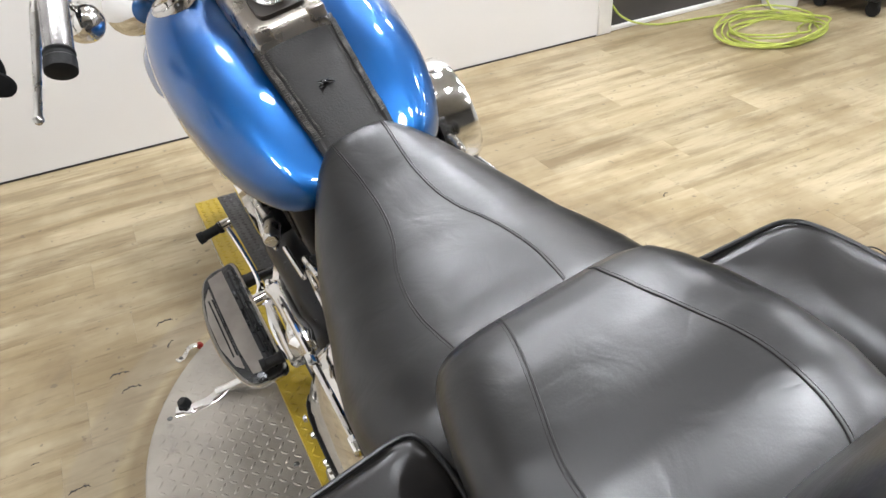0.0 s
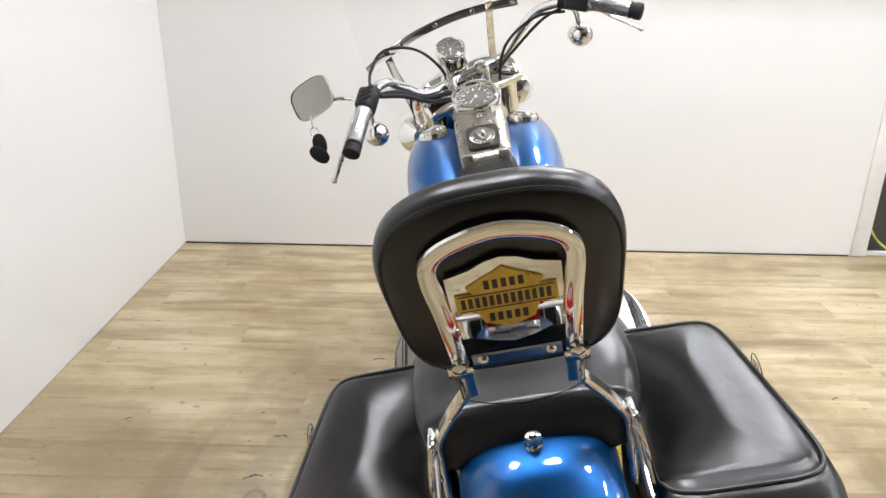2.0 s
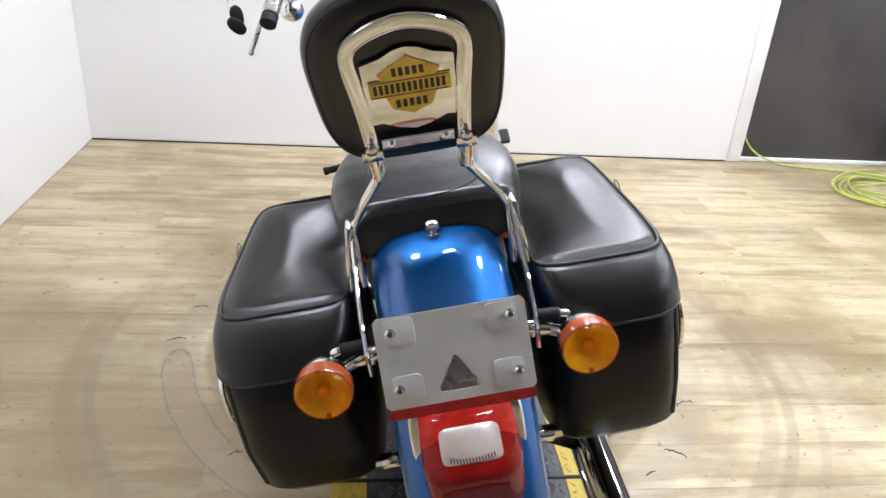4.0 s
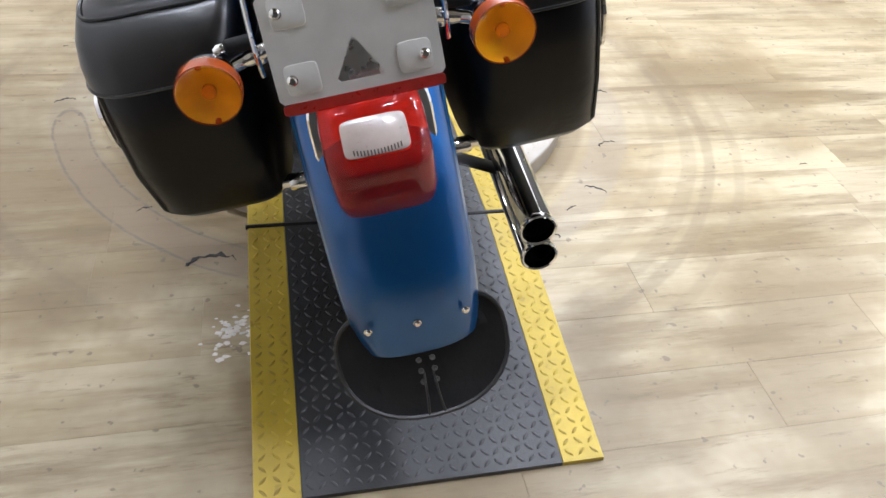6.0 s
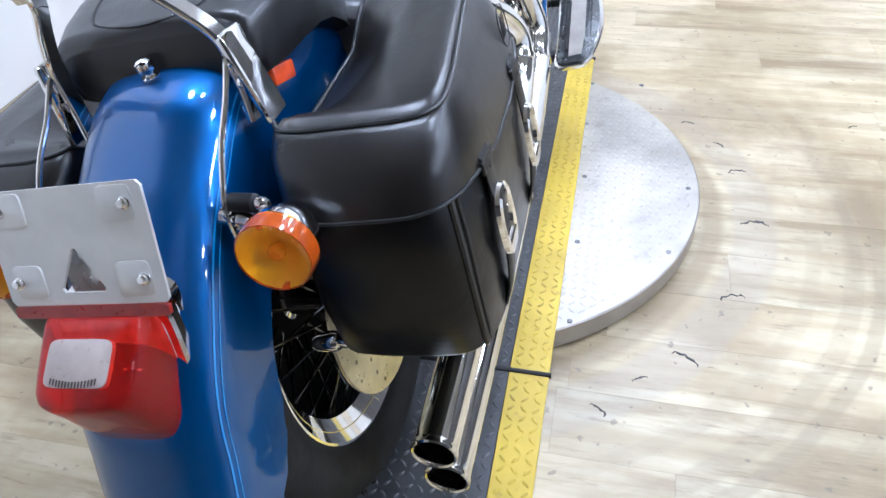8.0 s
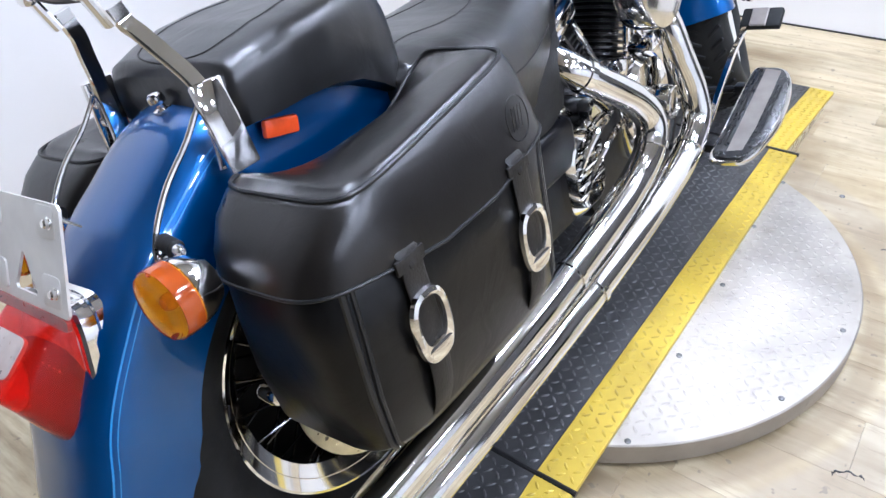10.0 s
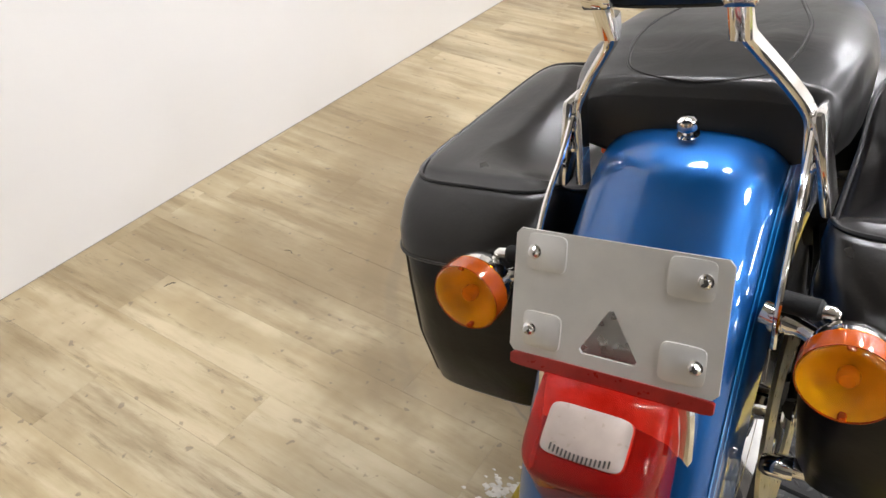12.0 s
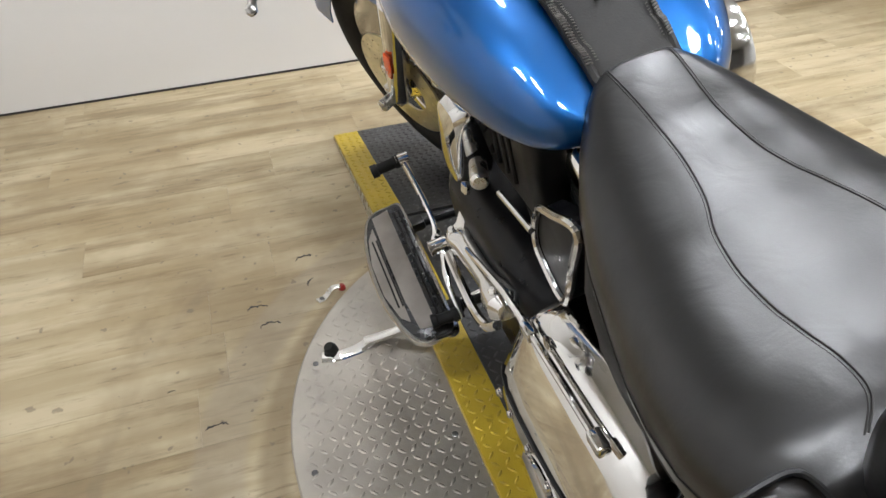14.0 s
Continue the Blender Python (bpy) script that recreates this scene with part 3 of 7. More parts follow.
def wall_outlet(x, z):
    plate = tagged(part("wall_outlet", box((x - 0.036, ROOM_N + 0.02, z - 0.058), (x + 0.036, ROOM_N + 0.0298, z + 0.058), 0.003), M_BLACKMETAL), "black electrical outlet on the charcoal wall", "outlet", "wall outlets")
    me = mesh_of("socket", box((-0.017, -0.003, -0.014), (0.017, 0.0, 0.014), 0.002), M_DULL)
    for dz in (-0.024, 0.024):
        share("socket", me, plate, pose(x, ROOM_N + 0.0205, z + dz))


wall_outlet(2.59, 0.69)
wall_outlet(2.67, 0.4)


def floor_latch():
    """The bent metal latch at the turntable's rim."""
    bm = bmesh.new()
    strip(bm, catmull([(-0.466, 1.316, 0.004), (-0.45, 1.322, 0.004), (-0.44, 1.325, 0.012), (-0.43, 1.328, 0.022), (-0.41, 1.33, 0.022)], 4), 0.016, 0.003, (0.2, -1, 0))
    latch = tagged(part("floor_latch", bm, M_DULL), "small bent metal latch on the floor beside the turntable", "latch")
    me = mesh_of("latch_bolt", bolt_head(0.004, 0.004), M_FIN)
    share("latch_bolt", me, latch, pose(-0.456, 1.32, 0.005))


floor_latch()
bm = bmesh.new()
lathe(bm, [(0, 0), (0.0085, 0), (0.009, 0.003), (0.0075, 0.009), (0.005, 0.012), (0, 0.012)], Matrix.Translation((-0.404, 1.345, 0)), 20)
tagged(part("red_cap", bm, M_REFLECT), "small red plastic cap on the floor at the turntable rim", "cap")


# ---- the motorcycle: built upright with the rear contact at the origin, then leant on its stand ----
AXLE_R, AXLE_F = Vector((0, 0.03, 0.315)), Vector((0, 1.68, 0.315))
bike = tagged(new("motorcycle"), "blue cruiser motorcycle with black leather saddlebags leaning on its stand", "motorcycle")
bike.matrix_basis = pose(0.025, 0, MAT_TOP, 0, -12, 0)
HEAD, RAKE = Vector((0, 1.15, 0.99)), Vector((0, -math.sin(radians(32)), math.cos(radians(32))))
STEER = Matrix.Translation(HEAD) @ Matrix.Rotation(radians(22), 4, RAKE) @ Matrix.Translation(-HEAD)


def interp(x, table):
    """Straight-line reading of a table of (x, value)."""
    for (a, va), (b, vb) in zip(table, table[1:]):
        if x <= b:
            t = max(0.0, (x - a) / (b - a))
            t = t * t * (3 - 2 * t)
            return va + (vb - va) * t
    return table[-1][1]


def bike_part(name, bm, mat, parent=None, label="", turned=False, sharp=35):
    if turned:
        bm.transform(STEER)
    return part(name, bm, mat, parent or bike, label, sharp)


# -- wheels --
def wheel(axle, name, width, turned, rotor_side):
    def put(bm):
        bm.transform(Matrix.Translation(axle))
        if turned:
            bm.transform(STEER)
        return bm

    spin = along((0, 0, 0), (1, 0, 0))
    bm = bmesh.new()
    w, r = width / 2, 0.315
    prof = [(0.216, -w * 0.62), (0.222, -w * 0.75), (0.25, -w * 0.97), (0.272, -w), (0.292, -w * 0.92), (0.305, -w * 0.7), (0.312, -w * 0.4), (r, 0)]
    prof += [(a, -b) for a, b in reversed(prof[:-1])]
    lathe(bm, prof + [(0.205, w * 0.5), (0.205, -w * 0.5), prof[0]], spin, 72)
    tyre = part(name, put(bm), M_TYRE, bike, "black treaded tyre on a chrome spoked wheel")
    bm = bmesh.new()
    for k in range(56):
        for s in (-1, 1):
            m = Matrix.Rotation(2 * math.pi * (k + 0.25 * s) / 56, 4, "X") @ Matrix.Translation((s * w * 0.42, 0, r * 0.992)) @ Matrix.Rotation(radians(32 * s), 4, "Z")
            rounded(bm, (w * 0.62, 0.009, 0.008), 0.002, m, 1)
    part("tread_block", put(bm), M_TYRE, tyre)
    bm = bmesh.new()
    h = w * 0.72
    lathe(bm, [(0.226, -h), (0.226, -h + 0.006), (0.212, -h + 0.009), (0.208, -h * 0.78), (0.2015, -h * 0.76), (0.2, -h * 0.62), (0.1935, -h * 0.6), (0.192, -h * 0.44), (0.187, -h * 0.4), (0.187, 0), (0.187, h * 0.4), (0.192, h * 0.44), (0.1935, h * 0.6), (0.2, h * 0.62), (0.2015, h * 0.76), (0.208, h * 0.78), (0.212, h - 0.009),
               (0.226, h - 0.006), (0.226, h), (0.217, h), (0.2, h * 0.72), (0.184, h * 0.5), (0.18, 0), (0.184, -h * 0.5), (0.2, -h * 0.72), (0.217, -h), (0.226, -h)], spin, 72)
    part("rim", put(bm), M_CHROME, tyre, "chrome stepped rim")
    bm = bmesh.new()
    lathe(bm, [(0, -0.075), (0.02, -0.075), (0.024, -0.06), (0.05, -0.055), (0.05, -0.045), (0.03, -0.04), (0.028, 0), (0.03, 0.04), (0.05, 0.045), (0.05, 0.055), (0.024, 0.06), (0.02, 0.075), (0, 0.075)], spin, 28)
    part("hub", put(bm), M_CHROME, tyre)
    bm = bmesh.new()
    tube(bm, [(-0.05, 0.0, 0.046), (0.0, 0.075, 0.18)], 0.0021, 6)
    me = mesh_of("spoke", bm, M_BLACKCHROME)
    base = (STEER if turned else Matrix()) @ Matrix.Translation(axle)
    for k in range(20):
        for s in (0, 1):
            for flip in (0, 1):
                m = base @ Matrix.Rotation(2 * math.pi * (k + 0.5 * s + 0.2 * flip) / 20, 4, "X") @ Matrix.Diagonal((1 if s else -1, 1 if flip else -1, 1, 1))
                if flip or k % 2:
                    share("spoke", me, tyre, m)
    # drilled brake disc
    bm = bmesh.new()
    loops = []
    for rr, n in ((0.147, 64), (0.082, 40)):
        loops.append([(rr * math.cos(2 * math.pi * q / n), rr * math.sin(2 * math.pi * q / n)) for q in range(n)])
    for k in range(30):
        a, rr = 2 * math.pi * k / 30, (0.098, 0.117, 0.133)[k % 3]
        cx, cy = rr * math.cos(a), rr * math.sin(a)
        loops.append([(cx + 0.0036 * math.cos(2 * math.pi * q / 7), cy + 0.0036 * math.sin(2 * math.pi * q / 7)) for q in range(7)])
    edges = []
    for loop in loops:
        vs = [bm.verts.new((0.09 * rotor_side, x, y)) for x, y in loop]
        edges += [bm.edges.new((vs[q], vs[(q + 1) % len(vs)])) for q in range(len(vs))]
    bmesh.ops.triangle_fill(bm, use_beauty=True, use_dissolve=False, edges=edges)
    got = bmesh.ops.extrude_face_region(bm, geom=bm.faces[:])
    for v in got["geom"]:
        if isinstance(v, bmesh.types.BMVert):
            v.co.x += 0.005
    part("brake_disc", put(bm), M_DISC, tyre, "drilled pale gold brake disc")
    bm = bmesh.new()
    rounded(bm, (0.006, 0.026, 0.05), 0.003, Matrix.Translation((0.086 * rotor_side, 0, 0.068)), 1)
    me = mesh_of("disc_carrier", bm, M_CHROME)
    for k in range(5):
        share("disc_carrier", me, tyre, base @ Matrix.Rotation(2 * math.pi * k / 5, 4, "X"))
    return tyre


M_DISC = material("brake_disc_steel", (0.72, 0.66, 0.46), 0.3, metal=0.8, vary=0.1, scale=30)
rear_wheel = wheel(AXLE_R, "rear_wheel", 0.135, False, 1)
front_wheel = wheel(AXLE_F, "front_wheel", 0.13, True, -1)
# drive pulley and belt on the other side
bm = bmesh.new()
lathe(bm, [(0.06, -0.012), (0.15, -0.012), (0.15, 0.012), (0.06, 0.012), (0.06, -0.012)], along(AXLE_R + Vector((-0.095, 0, 0)), (1, 0, 0)), 48)
part("drive_pulley", bm, M_DULL, bike)


# -- fenders --
def fender(axle, r_out, r_lip, half_w, a0, a1, steps, crown=0.055):
    """A shell round the wheel; angles in degrees from the rear, upward. Tables give outer radius, lip radius and half width."""
    def section(a, push=0.0):
        ro, rl, w = interp(a, r_out) + push, interp(a, r_lip), interp(a, half_w) + push
        pts = [(-w, rl + (ro - crown - rl) * k / 4) for k in range(4)]
        for q in range(25):
            t = math.pi * (1 - q / 24)
            c, s = math.cos(t), math.sin(t)
            pts.append((w * math.copysign(abs(c) ** 0.72, c), ro - crown + crown * abs(s) ** 0.8))
        pts += [(w, rl + (ro - crown - rl) * k / 4) for k in (3, 2, 1, 0)]
        return pts

    def world_at(a, x, r):
        t = radians(a)
        return axle + Vector((x, -math.cos(t) * r, math.sin(t) * r))

    bm = bmesh.new()
    rings = []
    for i in range(steps + 1):
        a = a0 + (a1 - a0) * i / steps
        outer = [world_at(a, x, r) for x, r in section(a)]
        inner = [world_at(a, x, r) for x, r in section(a, -0.004)]
        rings.append(outer + list(reversed(inner)))
    loft(bm, rings)
    return bm, section, world_at


R_OUT = [(-10, 0.437), (3, 0.428), (20, 0.412), (40, 0.404), (60, 0.41), (77, 0.424), (100, 0.43), (160, 0.4)]
R_LIP = [(-10, 0.405), (-4, 0.375), (0, 0.338), (4, 0.308), (11, 0.288), (20, 0.278), (160, 0.275)]
R_W = [(-10, 0.087), (20, 0.092), (60, 0.097), (160, 0.097)]
bm, r_section, r_world = fender(AXLE_R, R_OUT, R_LIP, R_W, -5, 120, 64)
rear_fender = bike_part("rear_fender", bm, M_BLUE, label="glossy blue rear fender with light pinstripes")


def pinstripe(offset, width, side):
    """A painted line along the fender's shoulder, following its skin."""
    bm = bmesh.new()
    rings = []
    for i in range(70):
        a = -4 + 118 * i / 69
        pts = r_section(a, 0.0006)
        mid = len(pts) // 2
        idx = mid + side * 9
        q0, q1 = Vector(pts[idx]), Vector(pts[idx + side])
        d = (q1 - q0).normalized()
        p = q0 + d * offset
        rings.append([r_world(a, *(p - d * width / 2)), r_world(a, *(p + d * width / 2))])
    rows = [[bm.verts.new(p) for p in ring] for ring in rings]
    for u, v in zip(rows, rows[1:]):
        bm.faces.new((u[0], u[1], v[1], v[0]))
    return bm


for side in (-1, 1):
    for off, wd in ((0.0, 0.0022), (0.007, 0.0012)):
        bike_part("pinstripe", pinstripe(off, wd, side), M_STRIPE, rear_fender, "light blue pinstripe")
me = mesh_of("fender_bolt", bolt_head(0.0044, 0.0045), M_POLISHED)
for bx in (-0.063, 0, 0.063):
    drop = 0.428 - (0.0035 if bx else 0.0)
    share("fender_bolt", me, rear_fender, along(AXLE_R + Vector((bx, -drop, 0.017)), (bx * 1.2, -1, 0.03)))
# chrome seat bolt on the fender
bm = bmesh.new()
lathe(bm, [(0.011, 0), (0.011, 0.003), (0.0055, 0.004), (0.0055, 0.009), (0.0095, 0.01), (0.0105, 0.014), (0.0095, 0.02), (0.006, 0.0225), (0, 0.023)], along((0, -0.066, 0.728), (0, -0.2, 1)), 20)
bike_part("seat_bolt", bm, M_CHROME, label="chrome knurled seat bolt")
# mud flap under the fender tip
bm = bmesh.new()
out = []
for k in range(29):
    t = radians(-52 + 284 * k / 28)
    c, s = math.cos(t), math.sin(t)
    out.append((0.114 * math.copysign(abs(c) ** 0.75, c), -0.046 - 0.068 * math.copysign(abs(s) ** 0.8, s)))
rings = []
for dy, sc in ((-0.003, 0.985), (-0.0035, 0.995), (0.0, 1.0), (0.0035, 0.995), (0.003, 0.985)):
    rings.append([Vector((x * sc, -0.378 - dy + 0.62 * z * sc + 1.6 * x * x, 0.318 + z * sc)) for x, z in out])
loft(bm, rings)
flap = bike_part("mud_flap", bm, M_RUBBER, label="black rubber mud flap with laced eyelets")
bm = bmesh.new()
tube(bm, [Vector((x, -0.378 + 0.62 * z + 1.6 * x * x - 0.003, 0.318 + z)) for x, z in out], 0.0032, 6)
bike_part("flap_edge", bm, M_PIPING, flap)
bm = bmesh.new()
lathe(bm, [(0.0019, 0), (0.004, 0), (0.004, 0.0008), (0.003, 0.0014), (0.0019, 0.0008), (0.0019, 0)], n=14)
me = mesh_of("eyelet", bm, M_FIN)
for ex in (-0.009, 0.009):
    for ez in (0.273, 0.26, 0.247):
        share("eyelet", me, flap, along((ex, -0.378 + 0.62 * (ez - 0.318) - 0.0045, ez), (0, -1, 0.62)))
bm = bmesh.new()
for ex in (-0.006, 0.006):
    tube(bm, catmull([(ex, -0.418, 0.255), (ex * 1.2, -0.434, 0.244), (ex * 1.4, -0.446, 0.23), (ex * 1.8, -0.455, 0.212)], 5), 0.0018, 6)
bike_part("lace", bm, M_LACE, flap)

# front fender, turned with the fork
bm, _, _ = fender(AXLE_F, [(-40, 0.36), (150, 0.36)], [(-40, 0.275), (0, 0.27), (150, 0.26)], [(-40, 0.088), (150, 0.09)], 6, 150, 56)
bike_part("front_fender", bm, M_BLUE, label="glossy blue front fender", turned=True)


# -- number-plate bracket and rear lamps --
def plate_bracket():
    up, out = Vector((0, 0.043, 0.105)).normalized(), Vector((0, -0.105, 0.043)).normalized()
    base = Vector((0, -0.2915, 0.611))

    def at(x, v, n=0.0):
        return base + Vector((x, 0, 0)) + up * v + out * n

    bm = bmesh.new()
    outer = [(-0.088, 0.0), (0.088, 0.0), (0.0925, 0.005), (0.0925, 0.108), (0.088, 0.113), (-0.088, 0.113), (-0.0925, 0.108), (-0.0925, 0.005)]
    tri = [(-0.023, 0.012), (0.023, 0.012), (0.0255, 0.016), (0.002, 0.055), (-0.002, 0.055), (-0.0255, 0.016)]
    edges = []
    for loop in (outer, tri):
        vs = [bm.verts.new(at(x, v, 0.0)) for x, v in loop]
        edges += [bm.edges.new((vs[q], vs[(q + 1) % len(vs)])) for q in range(len(vs))]
    bmesh.ops.triangle_fill(bm, use_beauty=True, use_dissolve=False, edges=edges)
    got = bmesh.ops.extrude_face_region(bm, geom=bm.faces[:])
    for v in got["geom"]:
        if isinstance(v, bmesh.types.BMVert):
            v.co += out * 0.003
    plate = bike_part("plate_bracket", bm, M_STEEL, label="bare steel number-plate bracket with a triangular cut-out")
    me = mesh_of("plate_bolt", bolt_head(0.005, 0.0075), M_CHROME)
    for x in (-0.073, 0.073):
        for v in (0.024, 0.094):
            share("plate_bolt", me, plate, along(at(x, v, 0.0036), out))
            bm = bmesh.new()
            s = 1 if x > 0 else -1
            rings = [[at(px, pv, n + 0.045 * (n > 0.0025) * s * (x - px)) for px, pv in superring(x - s * 0.011, v, 0.0185 * sc, 0.0165 * sc, 6, 24)] for n, sc in ((0.002, 1.02), (0.0036, 1.0), (0.0039, 0.96))]
            loft(bm, rings)
            bike_part("stamped_pad", bm, M_STEEL, plate)
    bm = bmesh.new()
    rings = [[at(px, pv, n) for px, pv in superring(0, -0.0065, 0.0905, 0.0065, 8, 28)] for n in (0.0, 0.004, 0.0046)]
    loft(bm, rings)
    bike_part("reflector_strip", bm, M_REFLECT, plate, "red reflective strip")
    for x in (-0.05, 0.05):
        bm = bmesh.new()
        strip(bm, [at(x, 0.1, -0.002), at(x, 0.085, -0.03)], 0.03, 0.004, (1, 0, 0))
        bike_part("mount", bm, M_CHROME, plate)
    bm = bmesh.new()
    loft(bm, [[at(px, pv, n) for px, pv in superring(0, 0.03, 0.035, 0.03, 5, 24)] for n in (-0.02, -0.016)])
    bike_part("backing_plate", bm, M_DULL, plate)
    return plate


plate_bracket()


LAMP_FRONT = [(0.466, 0.322), (0.47, 0.337), (0.478, 0.3485), (0.5, 0.356), (0.53, 0.366), (0.549, 0.3735), (0.556, 0.3745), (0.562, 0.371), (0.572, 0.358), (0.586, 0.337), (0.598, 0.318), (0.6015, 0.311)]


def tail_lamp():
    """A prow-shaped lens on a chrome base: sloping clear-windowed top, prow edge, front raked back to the foot."""
    def ring(y, hw, z0, z1, p=5.0):
        return [Vector((x, y + 0.25 * (z - 0.54), z)) for x, z in superring(0, (z0 + z1) / 2, hw, (z1 - z0) / 2, p, 40)]

    bm = bmesh.new()
    loft(bm, [ring(-0.235, 0.06, 0.48, 0.6), ring(-0.262, 0.066, 0.474, 0.604), ring(-0.264, 0.07, 0.47, 0.608), ring(-0.274, 0.07, 0.47, 0.608), ring(-0.276, 0.067, 0.473, 0.605), ring(-0.282, 0.067, 0.473, 0.605), ring(-0.284, 0.0725, 0.466, 0.611),
              ring(-0.293, 0.0725, 0.466, 0.611), ring(-0.2965, 0.07, 0.469, 0.608), ring(-0.297, 0.06, 0.48, 0.6)])
    base = bike_part("tail_lamp", bm, M_CHROME, label="chrome tail lamp base with a red lens")

    def slab(grow, z_lo=0.466, z_hi=0.609):
        rings = []
        for z, yf in LAMP_FRONT:
            if not z_lo <= z <= z_hi:
                continue
            back = 0.294 - 0.25 * (z - 0.54)
            edge = min(1.0, (z - 0.46) / 0.016) * min(1.0, (0.6075 - z) / 0.012)
            hw = (0.0615 - 0.004 * max(0.0, (z - 0.556) / 0.05)) * (0.86 + 0.14 * edge ** 0.5) * (1 - 0.2 * max(0.0, (0.497 - z) / 0.031) ** 2) + grow
            depth = yf - back + grow
            row = [Vector((-hw, -back, z))]
            for k in range(25):
                a = math.pi * (1 - k / 24)
                c, sn = math.cos(a), math.sin(a)
                row.append(Vector((hw * math.copysign(abs(c) ** 0.46, c) * (1 - 0.1 * abs(sn) ** 2), -back - depth * abs(sn) ** 0.38, z)))
            row.append(Vector((hw, -back, z)))
            rings.append(row)
        bm = bmesh.new()
        loft(bm, rings)
        return bm

    bike_part("lens", slab(0.0), M_RED, base, "deep ribbed red lens", sharp=50).visible_shadow = False
    # clear window in the sloping top, with small moulded marks along its lower edge
    a, b = Vector((0, -0.3105, 0.603)), Vector((0, -0.3655, 0.5665))
    nrm = Vector((0, -0.55, 0.835)).normalized()
    bm = bmesh.new()
    rings = []
    for h, sc in ((-0.004, 1.02), (0.0014, 1.0), (0.0019, 0.97)):
        rings.append([Vector((x, 0, 0)) + a.lerp(b, 0.56 + t) + nrm * (h - 0.0015 * (x / 0.045) ** 2) for x, t in [(px * sc, pv * sc) for px, pv in superring(0, 0, 0.0365, 0.34, 7, 32)]])
    loft(bm, rings)
    bike_part("clear_window", bm, M_CLEAR, base, "clear top window of the tail lamp")
    bm = bmesh.new()
    for k in range(15):
        x = -0.026 + 0.0037 * k
        p = a.lerp(b, 0.86 - 0.05 * (abs(k - 7) / 7) ** 2) + Vector((x, 0, 0)) + nrm * 0.0019
        rounded(bm, (0.0016, 0.0062, 0.0006), 0.0002, along(p, nrm), 1)
    bike_part("moulded_marks", bm, M_BADGEBLACK, base)
    # faceted reflector behind the lens
    hub, n = Vector((0, -0.31, 0.512)), 20
    for k in range(n):
        bm = bmesh.new()
        a0, a1 = 2 * math.pi * k / n, 2 * math.pi * (k + 1) / n
        rim = []
        for a in (a0, (a0 + a1) / 2, a1):
            cx, cz = math.cos(a), math.sin(a)
            q = (abs(cx) ** 5 + abs(cz) ** 5) ** (-0.2)
            dip = 0.006 if a in (a0, a1) else -0.004
            rim.append(Vector((0.04 * q * cx, -0.303 + dip * 0.4 - 0.25 * 0.024 * q * cz, 0.512 + 0.026 * q * cz)))
        back = [p + Vector((0, 0.006, 0)) for p in rim]
        vs = [bm.verts.new(p) for p in [hub] + rim + [hub + Vector((0, 0.006, 0))] + back]
        for f in ((0, 1, 2), (0, 2, 3), (4, 6, 5), (4, 7, 6), (1, 5, 6, 2), (2, 6, 7, 3), (0, 4, 5, 1), (0, 3, 7, 4)):
            bm.faces.new([vs[q] for q in f])
        bmesh.ops.recalc_face_normals(bm, faces=bm.faces)
        bike_part("facet", bm, M_REDFACET, base)
    bm = bmesh.new()
    loft(bm, [ring(y, hw, z0, z1) for y, hw, z0, z1 in ((-0.2972, 0.062, 0.477, 0.598), (-0.2982, 0.06, 0.479, 0.596))])
    bike_part("reflector", bm, M_REDFACET, base)
    return base


tail_lamp()


